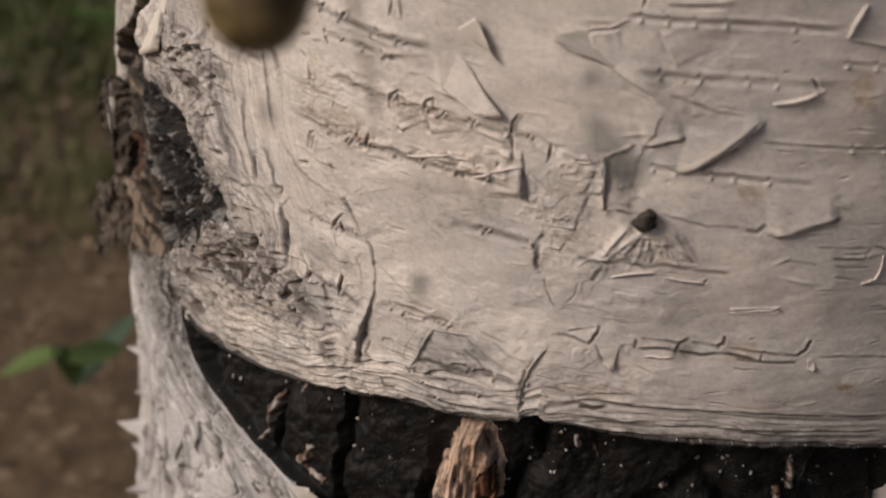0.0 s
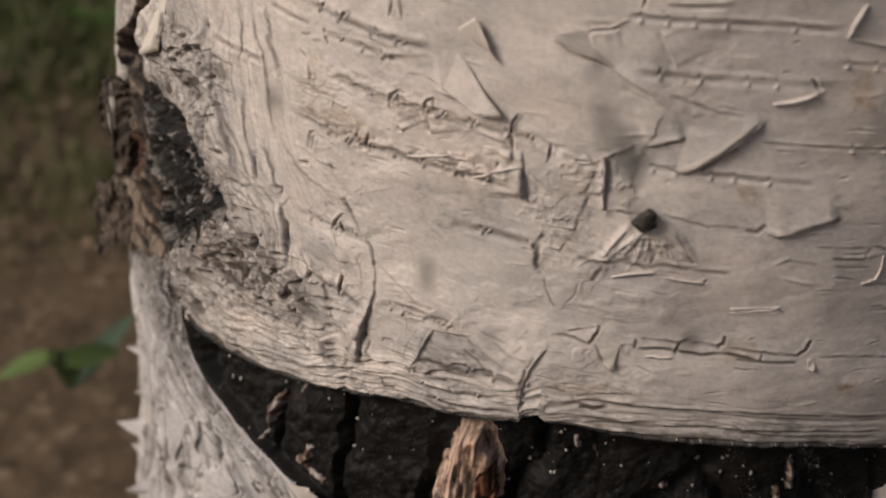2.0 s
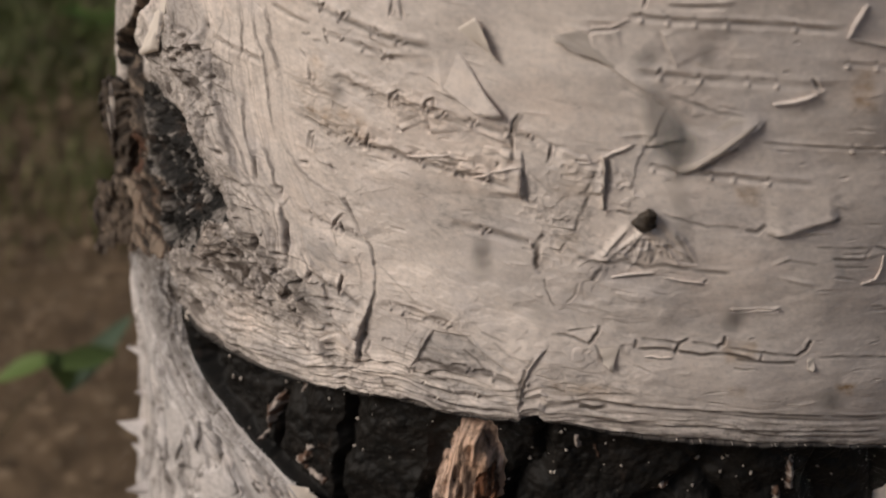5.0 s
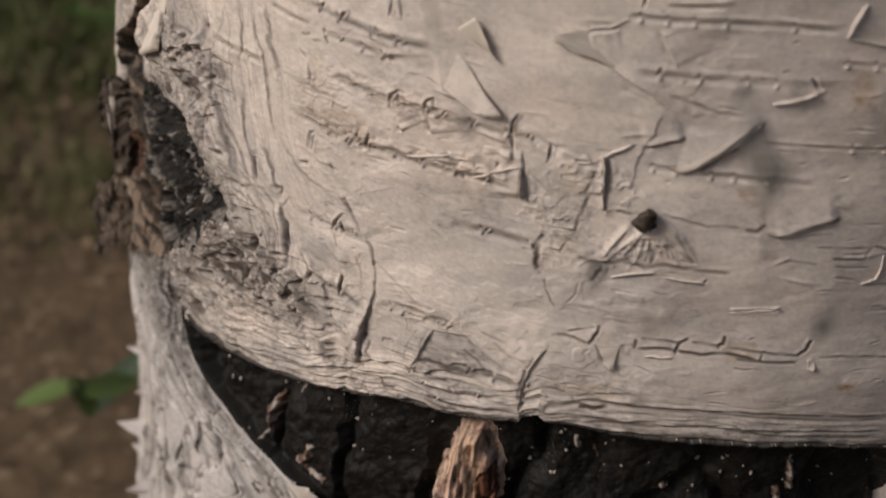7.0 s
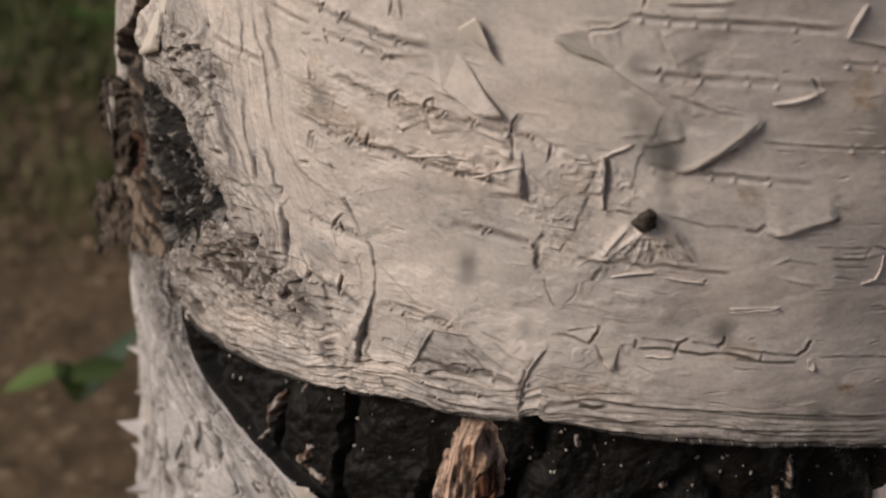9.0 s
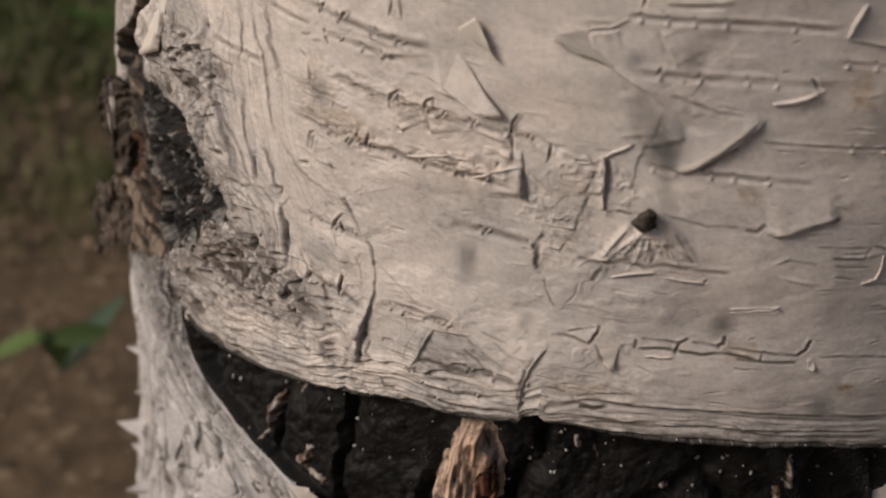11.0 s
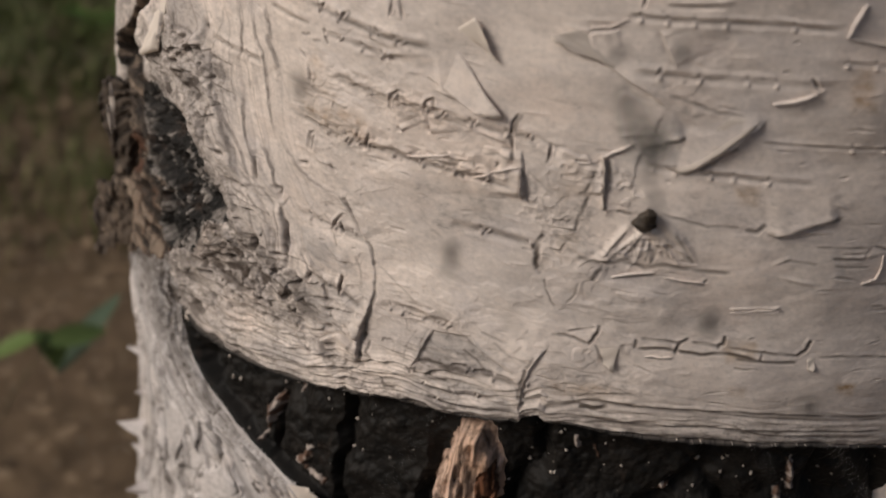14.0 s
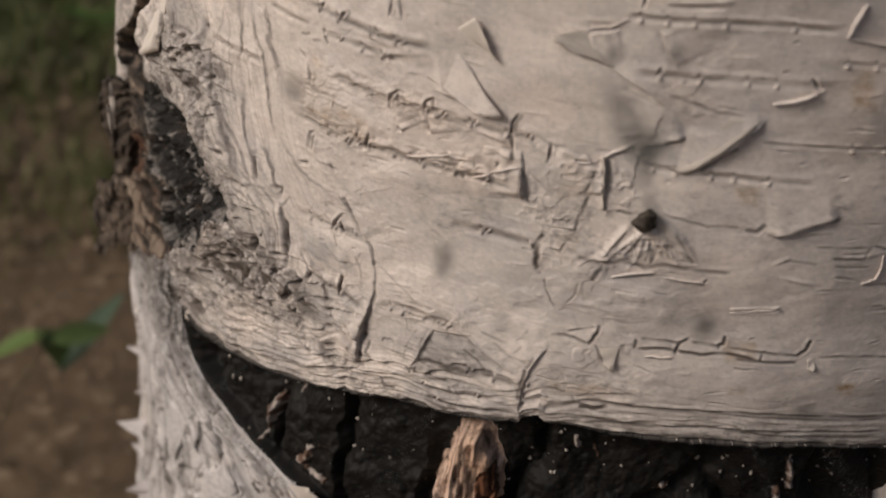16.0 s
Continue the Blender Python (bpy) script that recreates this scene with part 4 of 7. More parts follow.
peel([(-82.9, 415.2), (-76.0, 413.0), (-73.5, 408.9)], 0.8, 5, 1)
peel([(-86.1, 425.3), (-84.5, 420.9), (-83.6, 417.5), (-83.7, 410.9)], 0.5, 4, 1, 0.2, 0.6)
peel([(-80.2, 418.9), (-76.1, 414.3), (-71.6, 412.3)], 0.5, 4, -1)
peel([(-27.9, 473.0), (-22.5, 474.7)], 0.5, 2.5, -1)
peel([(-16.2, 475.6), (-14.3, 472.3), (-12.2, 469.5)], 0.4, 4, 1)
mark([(-61.9, 419.9), (-57.6, 417.8), (-51.7, 414.2)], 0.3, 0.3)

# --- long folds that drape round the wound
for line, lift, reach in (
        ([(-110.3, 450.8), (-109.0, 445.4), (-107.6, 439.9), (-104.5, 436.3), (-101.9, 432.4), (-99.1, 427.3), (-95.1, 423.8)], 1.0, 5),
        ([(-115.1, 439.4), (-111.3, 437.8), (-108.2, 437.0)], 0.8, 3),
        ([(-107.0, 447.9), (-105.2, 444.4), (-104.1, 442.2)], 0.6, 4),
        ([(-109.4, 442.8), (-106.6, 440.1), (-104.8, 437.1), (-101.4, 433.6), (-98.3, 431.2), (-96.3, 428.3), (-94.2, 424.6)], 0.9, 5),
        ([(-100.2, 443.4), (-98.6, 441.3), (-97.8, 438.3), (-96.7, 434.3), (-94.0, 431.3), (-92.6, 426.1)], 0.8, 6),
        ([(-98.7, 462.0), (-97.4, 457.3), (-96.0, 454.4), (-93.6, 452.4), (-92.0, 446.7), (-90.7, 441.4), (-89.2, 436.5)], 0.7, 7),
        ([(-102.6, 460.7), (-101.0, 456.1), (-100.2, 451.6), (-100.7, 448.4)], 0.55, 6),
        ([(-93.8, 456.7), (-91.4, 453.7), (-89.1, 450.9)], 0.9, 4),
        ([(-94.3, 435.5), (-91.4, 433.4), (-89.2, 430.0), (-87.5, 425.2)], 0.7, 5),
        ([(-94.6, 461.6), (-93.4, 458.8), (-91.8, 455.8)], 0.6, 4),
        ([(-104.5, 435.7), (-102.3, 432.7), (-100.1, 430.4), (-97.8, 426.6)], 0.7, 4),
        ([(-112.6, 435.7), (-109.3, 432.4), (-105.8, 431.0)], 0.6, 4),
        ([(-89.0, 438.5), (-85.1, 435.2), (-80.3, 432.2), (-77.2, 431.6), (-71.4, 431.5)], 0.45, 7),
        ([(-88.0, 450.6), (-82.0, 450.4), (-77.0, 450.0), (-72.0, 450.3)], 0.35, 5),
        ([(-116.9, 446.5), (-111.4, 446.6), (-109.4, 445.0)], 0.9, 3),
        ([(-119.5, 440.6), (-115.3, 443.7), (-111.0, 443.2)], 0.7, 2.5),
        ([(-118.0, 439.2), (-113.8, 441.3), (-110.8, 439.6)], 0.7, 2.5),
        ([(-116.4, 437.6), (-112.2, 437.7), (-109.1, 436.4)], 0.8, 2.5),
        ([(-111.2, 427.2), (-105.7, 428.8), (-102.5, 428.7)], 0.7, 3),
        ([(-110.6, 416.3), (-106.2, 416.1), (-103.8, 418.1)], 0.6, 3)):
    # each fold gets shade painted along its edge and a thin dark line
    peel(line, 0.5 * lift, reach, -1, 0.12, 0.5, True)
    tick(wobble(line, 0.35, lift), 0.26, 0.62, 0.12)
for line in ([(-116.9, 433.3), (-113.4, 433.6)], [(-105.0, 428.3), (-102.3, 428.6)], [(-101.7, 423.1), (-98.3, 423.8), (-95.1, 423.9)], [(-84.9, 420.1), (-84.0, 414.7), (-84.2, 410.4)], [(-94.0, 431.9), (-93.1, 425.9)], [(-88.6, 426.7), (-86.7, 426.8), (-86.9, 425.0)], [(-128.3, 436.5), (-127.1, 436.0)], [(-123.6, 436.2), (-121.9, 435.8)], [(-94.0, 413.0), (-92.7, 412.1)], [(-103.4, 403.8), (-98.8, 406.5)], [(-89.9, 409.9), (-87.2, 410.1), (-86.0, 405.8)]):
    tick(line, 0.45, 0.8, 0.6)
for line in ([(-80.0, 441.7), (-80.0, 438.3)], [(-78.8, 441.9), (-79.2, 438.3)], [(-82.3, 434.4), (-79.9, 435.3)], [(-74.3, 437.1), (-73.3, 436.0)], [(-84.4, 456.2), (-82.6, 455.4)], [(-81.6, 454.0), (-80.7, 451.0)], [(-73.7, 411.4), (-72.5, 406.6)], [(-69.5, 414.7), (-69.6, 410.2)], [(-120.8, 444.0), (-123.9, 441.8)], [(-116.8, 444.8), (-119.6, 442.5)]):
    tick(line, 0.3, 0.65, 0.4)
crease([(-88.5, 438.2), (-84.9, 435.0), (-80.2, 432.3), (-77.1, 431.7), (-71.4, 431.5), (-69.8, 429.0)], 0.35, 0.6)
peel([(-87.0, 424.1), (-85.0, 419.6), (-83.5, 414.3)], 0.7, 4, -1, 0.5, 0.85)
peel([(-140.9, 446.8), (-144.2, 440.4), (-145.9, 435.1), (-143.9, 432.9)], 1.6, 9, 1, 0.5, 0.3)
peel([(-129.6, 450.9), (-129.7, 446.0), (-131.3, 439.9), (-143.0, 433.2)], 0.8, 7, -1, 0.5, 0.5)
peel([(-129.2, 441.5), (-123.9, 442.8), (-120.8, 445.0), (-117.1, 445.4), (-115.5, 447.5), (-111.1, 448.6)], 1.3, 6, 1, 0.9, 0.6)
patch([(-129.0, 451.1), (-118.8, 454.8), (-111.2, 451.6), (-111.1, 448.9), (-120.8, 445.2), (-128.6, 441.7)], GREY, 0.8, 1.0)
patch([(-176.0, 419.2), (-175.1, 414.9), (-154.9, 419.6), (-145.5, 422.0), (-144.6, 425.5), (-155.0, 421.9), (-174.6, 415.8)], OCHRE, 0.6, 0.5)
patch([(-172.4, 438.9), (-146.4, 448.5), (-156.9, 435.2), (-173.5, 423.2), (-172.4, 423.2)], GREY, 0.9, 0.6)
patch([(-172.4, 438.9), (-146.4, 448.5), (-156.9, 435.2), (-173.5, 423.2), (-172.4, 423.2)], WEATHER, 0.9, 0.6)
patch([(-113.9, 406.8), (-102.7, 412.9), (-98.1, 408.1), (-101.6, 401.5), (-118.4, 394.6)], OCHRE, 0.55, 1.0)
patch([(-113.9, 406.8), (-102.7, 412.9), (-95.2, 409.5), (-98.4, 401.0), (-118.3, 393.1)], WEATHER, 1.0, 1.0)
patch([(-113.9, 406.8), (-102.7, 412.9), (-95.2, 409.5), (-98.4, 401.0), (-118.3, 393.1)], GREY, 0.7, 1.0)
GREY[:] = np.maximum(GREY, 0.7 * np.exp(-np.clip(d_w, 0, None) / 7.0) * upper)
for hole in ([(-104.2, 403.5), (-98.7, 405.7)], [(-99.2, 400.6), (-96.9, 400.8)], [(-95.6, 401.6), (-91.5, 402.5)], [(-100.5, 396.4), (-98.9, 396.5)], [(-97.4, 396.8), (-95.5, 396.9)], [(-101.2, 393.6), (-99.5, 392.2)],
             [(-92.6, 397.3), (-89.1, 397.7)], [(-89.0, 396.2), (-84.6, 396.8)], [(-106.3, 395.4), (-102.5, 396.0)], [(-107.9, 391.6), (-105.3, 391.9)], [(-114.6, 397.4), (-108.4, 399.8)], [(-95.0, 405.6), (-92.8, 405.5)],
             [(-110.5, 396.3), (-106.5, 397.6)], [(-92.7, 412.7), (-93.1, 409.9)], [(-81.6, 407.2), (-79.8, 408.9)], [(-84.4, 402.5), (-82.0, 405.0)]):
    tick(hole, 0.55, 0.95, 0.9)
# overlapping ragged bits between the flaps
for line, lift, side in (([(-43.9, 449.5), (-38.1, 449.8), (-37.4, 448.9)], 0.5, -1),
                         ([(-50.9, 452.7), (-45.3, 452.3), (-38.7, 450.7)], 0.4, 1), ([(-61.1, 450.9), (-59.3, 448.2)], 0.4, 1), ([(-54.7, 453.2), (-53.6, 449.2)], 0.4, 1),
                         ([(-71.0, 404.6), (-66.0, 404.1), (-63.8, 401.7)], 0.9, 1), ([(-74.7, 397.5), (-69.3, 401.4), (-63.7, 400.8)], 0.9, -1), ([(-77.5, 394.7), (-70.2, 396.1), (-62.1, 397.7)], 0.8, 1),
                         ([(-81.1, 400.7), (-84.4, 402.5), (-83.1, 407.2), (-79.4, 409.5)], 0.7, 1), ([(-74.4, 420.1), (-70.7, 417.8), (-65.4, 418.6)], 0.5, 1)):
    peel(line, lift, 3.0, side, 0.6, 0.5)
for line in ([(-102.3, 412.6), (-97.0, 413.8), (-93.9, 411.8), (-94.0, 408.5)], [(-100.5, 416.1), (-94.6, 416.7), (-90.9, 414.5), (-90.3, 410.5)], [(-99.6, 419.2), (-92.7, 419.9), (-88.5, 417.7), (-87.1, 413.3)],
             [(-110.4, 407.8), (-104.6, 410.1), (-100.5, 409.6), (-98.8, 406.9)], [(-111.4, 405.3), (-106.1, 407.4), (-103.2, 406.7), (-102.2, 404.7)], [(-103.5, 420.2), (-96.7, 421.2), (-91.1, 421.2), (-86.9, 419.6)]):
    peel(line, 0.9, 2.2, 1, 0.5, 0.6)
patch([(-89.6, 409.8), (-85.4, 411.2), (-85.8, 407.8), (-88.0, 406.5)], DIRT_SHADE, 0.7, 1.0)
tick([(-92.8, 413.6), (-93.1, 410.5)], 0.9, 0.95, 1.2)
patch([(-76.5, 410.2), (-70.0, 410.3), (-64.3, 407.5), (-69.3, 401.4), (-75.1, 402.8)], GREY, 0.8, 1.5)
patch([(-52.2, 407.0), (-48.9, 410.1), (-48.7, 403.0), (-51.5, 400.6)], GREY, 0.5, 1.0)
patch([(-49.2, 409.9), (-40.6, 412.0), (-32.9, 406.8), (-34.9, 404.4), (-51.5, 400.6), (-50.8, 405.9)], GREY, 1.0, 0.5)
patch([(-49.2, 409.9), (-40.6, 412.0), (-32.9, 406.8), (-34.9, 404.4), (-51.5, 400.6), (-50.8, 405.9)], WEATHER, 0.6, 0.5)

for line in ([(-126.7, 440.3), (-122.0, 442.6), (-118.1, 442.5)], [(-122.7, 439.5), (-116.9, 442.1), (-115.1, 440.8)], [(-120.4, 437.2), (-115.1, 439.4), (-112.7, 437.9)], [(-116.6, 435.7), (-112.6, 436.1), (-111.1, 433.6)],
             [(-114.0, 431.7), (-110.1, 432.1), (-108.3, 429.7)], [(-104.4, 417.8), (-100.5, 418.7), (-98.5, 417.0)], [(-102.2, 415.3), (-98.4, 415.8), (-97.0, 413.8)], [(-106.0, 409.4), (-102.0, 410.6), (-99.3, 409.5)],
             [(-114.8, 400.6), (-107.9, 403.4), (-102.8, 406.9)], [(-111.3, 403.9), (-105.9, 407.0), (-102.4, 407.6)]):
    crease(line, 0.8, 1.3)
    tick([(x, z - 1.6) for x, z in line], 0.5, 0.8, 0.7)

# --- creases fanning out below the dark bud, and small raised wrinkles
for end in ((-18.3, 433.0), (-15.8, 433.9), (-13.2, 433.2), (-10.8, 434.3), (-8.5, 435.0), (-5.5, 434.5), (-3.0, 435.3)):
    crease([(-12.1, 440.8), end], 0.38, 0.42)
crease([(-15.2, 440.5), (-19.5, 432.8)], 0.5, 0.7)
crease([(-10.1, 442.9), (-3.0, 436.1)], 0.5, 0.8)
crease([(-69.8, 464.7), (-62.4, 463.6)], 0.3, 0.8)
crease([(-68.2, 460.5), (-60.0, 463.0)], 0.4, 0.6)
crease([(-53.1, 421.8), (-47.8, 416.2)], 0.2, 0.5)
crease([(-42.6, 411.6), (-32.4, 407.0)], 0.3, 0.6)

# --- weathered, thinner and yellowed places
patch([(-48.6, 410.6), (-40.9, 411.8), (-34.9, 404.9), (-51.8, 400.2)], GREY, 0.9, 1.0, 0.3)
patch([(-35.8, 448.4), (-28.3, 450.0), (-26.4, 443.9), (-34.4, 442.0)], GREY, 0.5)
patch([(-61.3, 442.0), (-37.9, 444.7), (-32.7, 433.6), (-51.7, 430.7)], GREY, 0.45, 4)
patch([(-61.3, 442.0), (-37.9, 444.7), (-31.9, 431.5), (-53.5, 425.3)], WEATHER, 0.4, 5)
patch([(-5.3, 449.4), (27.8, 451.1), (31.1, 439.0), (-0.1, 438.1)], WEATHER, 0.3, 6)
patch([(-27.7, 409.5), (-8.7, 410.9), (-8.5, 403.2), (-27.5, 399.1)], WEATHER, 0.45, 3)
patch([(-58.1, 410.0), (-33.7, 413.0), (-27.5, 399.1), (-55.2, 393.7)], WEATHER, 0.4, 3)
patch([(-25.4, 469.6), (-18.1, 466.0), (-11.8, 462.9), (-12.1, 469.7), (-16.3, 474.8)], GREY, 0.35, 3)
patch([(-83.5, 459.7), (-77.1, 458.5), (-75.7, 450.8), (-82.7, 450.1)], OCHRE, 0.45, 3)
patch([(-84.7, 447.8), (-68.5, 450.9), (-61.6, 444.2), (-71.5, 441.3), (-81.4, 443.2)], OCHRE, 0.7, 3)
fringe = np.zeros_like(A)
for line in ([(-85.3, 445.9), (-74.4, 444.5), (-65.9, 444.5), (-56.8, 444.5)], [(-76.7, 454.8), (-62.6, 454.2), (-49.9, 454.0)], [(-61.6, 444.5), (-48.8, 445.1), (-35.8, 445.1)], [(-59.5, 412.0), (-49.8, 413.0), (-41.5, 412.5)]):
    k = window(line, 6)
    d, t, _ = along(line, k)
    fringe[k] = np.maximum(fringe[k], np.exp(-(d / 2.2) ** 2) * np.sin(np.pi * np.clip(t, 0.02, 0.98)) ** 0.5)
fray = 1 - 2.2 * np.abs(fbm(A * 0.30, Z * 0.75, 119, 4))
H += 0.30 * fringe * np.clip(fray, -0.5, 1) * upper
DIRT_SHADE[:] = np.maximum(DIRT_SHADE, 0.5 * fringe * smooth(fray, -0.1, -0.6) * upper)
OCHRE[:] = np.maximum(OCHRE, 0.2 * fringe * upper)
patch([(0.4, 450.6), (6.4, 451.4), (7.3, 446.1), (2.4, 445.7)], OCHRE, 0.9, 2.0)
patch([(15.5, 472.5), (20.8, 473.1), (24.3, 464.0), (18.3, 463.6)], OCHRE, 0.95, 2.0)
patch([(4.4, 419.8), (12.3, 420.3), (13.6, 414.2), (6.7, 413.8)], OCHRE, 0.7, 1.5)
patch([(28.0, 411.5), (34.0, 410.9), (34.0, 406.6), (29.6, 407.6)], OCHRE, 0.85, 1.5)
patch([(7.4, 410.1), (12.7, 410.4), (12.4, 406.5), (8.6, 407.0)], OCHRE, 0.59, 1.5)
patch([(-26.4, 407.3), (-11.4, 407.9), (-12.8, 403.1), (-24.6, 402.5)], OCHRE, 0.51, 2)
patch([(-106.8, 403.7), (-88.4, 412.7), (-85.0, 410.3), (-98.5, 402.4)], DIRT_SHADE, 0.3, 1.5)

patch([(-52.8, 401.7), (-45.2, 404.2), (-35.9, 405.7), (-34.3, 403.8), (-43.8, 401.6), (-51.7, 399.2)], DIRT_SHADE, 0.75, 0.8)
patch([(-48.5, 401.1), (-32.4, 403.0), (-31.6, 400.6), (-45.7, 397.4)], WEATHER, 0.9, 1.5)
patch([(-74.7, 397.5), (-62.6, 402.9), (-62.0, 396.4), (-68.6, 393.4)], WEATHER, 0.9, 2.0)
patch([(-62.6, 453.7), (-38.2, 454.7), (-37.1, 450.7), (-60.8, 448.3)], WEATHER, 0.4, 2.0)
patch([(-61.8, 446.9), (-35.0, 446.4), (-34.4, 442.2), (-61.4, 443.1)], WEATHER, 0.4, 2.0)
patch([(-34.4, 442.2), (-21.4, 444.9), (-19.4, 431.9), (-32.0, 432.6)], WEATHER, 0.5, 3.0)

# greyer polygons; third and fourth paint the shadow of the tongue and lifted lobes
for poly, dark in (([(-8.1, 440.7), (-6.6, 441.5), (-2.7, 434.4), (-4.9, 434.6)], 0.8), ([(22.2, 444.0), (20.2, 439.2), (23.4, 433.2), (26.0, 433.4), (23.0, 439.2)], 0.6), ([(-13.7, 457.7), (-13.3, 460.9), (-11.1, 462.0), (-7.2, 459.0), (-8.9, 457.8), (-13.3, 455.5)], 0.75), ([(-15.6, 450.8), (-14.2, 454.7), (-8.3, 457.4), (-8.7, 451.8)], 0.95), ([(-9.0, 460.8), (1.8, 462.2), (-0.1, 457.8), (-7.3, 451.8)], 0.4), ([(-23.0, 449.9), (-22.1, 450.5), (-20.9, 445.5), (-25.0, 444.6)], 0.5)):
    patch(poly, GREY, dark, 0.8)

# thin paper layers that end in ragged outlines
papery = upper * smooth(A, -95, -70) * (1 - 0.95 * smooth(A, -12, 8)) * smooth(vnoise(A * 0.045, Z * 0.06, 101), -0.45, 0.25) * (1 - close)
ply = fbm(A * 0.085, Z * 0.15, 102, 4)
for level in (-0.55, -0.25, 0.05, 0.3, 0.6):
    H += 0.10 * papery * smooth(ply, level - 0.015, level + 0.04)
    DIRT_SHADE[:] = np.maximum(DIRT_SHADE, 0.14 * papery * np.exp(-((ply - level + 0.015) / 0.018) ** 2) * smooth(vnoise(A * 0.25, Z * 0.3, 103), -0.2, 0.5))
GREY[:] = np.maximum(GREY, 0.2 * papery * smooth(ply, 0.05, -0.2))
H += 0.07 * papery * fbm(A * 0.35, Z * 0.4, 104, 4)
for poly in ([(-82.9, 421.0), (-76.8, 422.6), (-68.3, 421.2), (-65.1, 415.6), (-71.8, 414.0), (-78.0, 415.8)], [(-82.4, 407.5), (-75.9, 412.0), (-66.7, 411.7), (-63.3, 410.5), (-69.4, 402.7), (-79.5, 400.7)]):
    patch(poly, GREY, 1.0, 1.0)

# the smooth grey patch and the smooth lobe above the wound
for poly, value in (([(-128.8, 453.6), (-117.7, 457.4), (-112.3, 454.7), (-111.2, 451.6), (-115.5, 447.7), (-120.3, 445.4), (-124.5, 442.6), (-128.3, 442.1)], 0.85), ([(-145.8, 431.2), (-130.3, 438.3), (-127.7, 437.0), (-128.8, 433.0), (-140.2, 428.6), (-145.7, 428.0)], 0.6)):
    edge, _, _ = along([*poly, poly[0]], ALL)
    m = smooth(np.where(inside(poly, ALL), edge, -edge), -0.3, 1.5)
    H[:] = H * (1 - m) + m * (0.8 * fbm(A * 0.035, Z * 0.045, 1) + 0.4 + 0.12 * fbm(A * 0.3, Z * 0.25, 106))
    DIRT_SHADE *= 1 - 0.9 * m
    WEATHER[:] = WEATHER * (1 - m) + 0.45 * m
    GREY[:] = np.maximum(GREY, value * m)
for hole in ([(-128.2, 440.6), (-126.7, 440.2)], [(-127.7, 436.5), (-125.3, 436.7)], [(-123.6, 436.7), (-121.7, 436.5)], [(-114.2, 437.3), (-112.6, 436.9)], [(-112.2, 452.4), (-111.2, 451.4)], [(-117.7, 433.1), (-112.9, 433.8)], [(-128.7, 430.7), (-126.8, 430.4)]):
    tick(hole, 0.6, 0.9, 0.9)
for line in ([(-129.4, 431.9), (-120.3, 434.3), (-114.8, 434.0), (-110.1, 432.1), (-105.7, 428.9), (-101.0, 427.1)], [(-122.4, 433.9), (-114.9, 435.5), (-108.9, 434.2), (-104.6, 431.3), (-99.2, 429.2)], [(-126.7, 441.7), (-120.7, 443.1), (-117.8, 445.2)],
             [(-120.6, 440.9), (-115.7, 442.1), (-112.9, 441.3)], [(-120.0, 438.9), (-115.1, 439.4), (-111.8, 438.5)], [(-117.1, 446.2), (-113.2, 446.9), (-110.1, 446.2)]):
    peel(line, 1.0, 3.0, 1, 0.4, 0.5)

# --- crinkled skin: short curved edges crowding round the wound
crowd = np.random.RandomState(9)
for (ca, cz), ra, rz, count in (((-119.2, 439.6), 14, 9, 34), ((-111.1, 422.0), 9, 10, 16), ((-96.8, 406.0), 20, 8, 46), ((-118.1, 388.7), 13, 9, 26), ((-74.7, 397.5), 14, 5, 14), ((-84.5, 403.8), 14, 7, 18)):
    for _ in range(count):
        a0, z0 = ca + crowd.uniform(-1, 1) * ra, cz + crowd.uniform(-1, 1) * rz
        ang, size, turn = crowd.uniform(0, 6.28), crowd.uniform(1.2, 3.2), crowd.uniform(-1.6, 1.6)
        line = [(a0, z0)]
        for k in range(3):
            line.append((line[-1][0] + 1.6 * size * math.cos(ang), line[-1][1] + 0.7 * size * math.sin(ang)))
            ang += 0.5 * turn
        peel(line, crowd.uniform(0.15, 0.45), 2.0, 1, 0.3, 0.8, True)
        if crowd.rand() < 0.4:
            tick(line[:2], 0.4, 0.85, 0.6)

# --- many small scuffs, specks and short dashes scattered over the sheet
rnd = np.random.RandomState(5)
for _ in range(150):
    a0, z0 = rnd.uniform(-105, 50), rnd.uniform(385, 488)
    n, tilt = rnd.uniform(0.8, 4.5), rnd.normal(0, 0.12)
    tick([(a0, z0), (a0 + n, z0 + n * tilt)], rnd.uniform(0.1, 0.2), rnd.uniform(0.05, 0.4), rnd.uniform(0.08, 0.25))
for _ in range(60):
    a0, z0 = rnd.uniform(-100, 50), rnd.uniform(385, 488)
    n = rnd.uniform(2, 7)
    crease([(a0, z0), (a0 + n, z0 + rnd.normal(0, 0.8))], rnd.uniform(0.08, 0.22), rnd.uniform(0.2, 0.45))
for _ in range(30):
    a0, z0 = rnd.uniform(-115, 45), rnd.uniform(385, 480)
    n = rnd.uniform(0.2, 0.8)
    tick([(a0, z0), (a0 + n, z0 + 0.3 * n)], 0.2, rnd.uniform(0.2, 0.7), 0.2)

# --- hair-fine cracks and soiled wrinkles
def hairlines(n, w):
    slope = np.hypot(np.gradient(n, axis=1) / np.gradient(A, axis=1), np.gradient(n, axis=0) / np.gradient(Z, axis=0))
    return np.exp(-(n / (slope * w + 1e-6)) ** 2)


def blob(c, ra, rz):
    return np.exp(-(np.hypot((A - c[0]) / ra, (Z - c[1]) / rz)) ** 4)


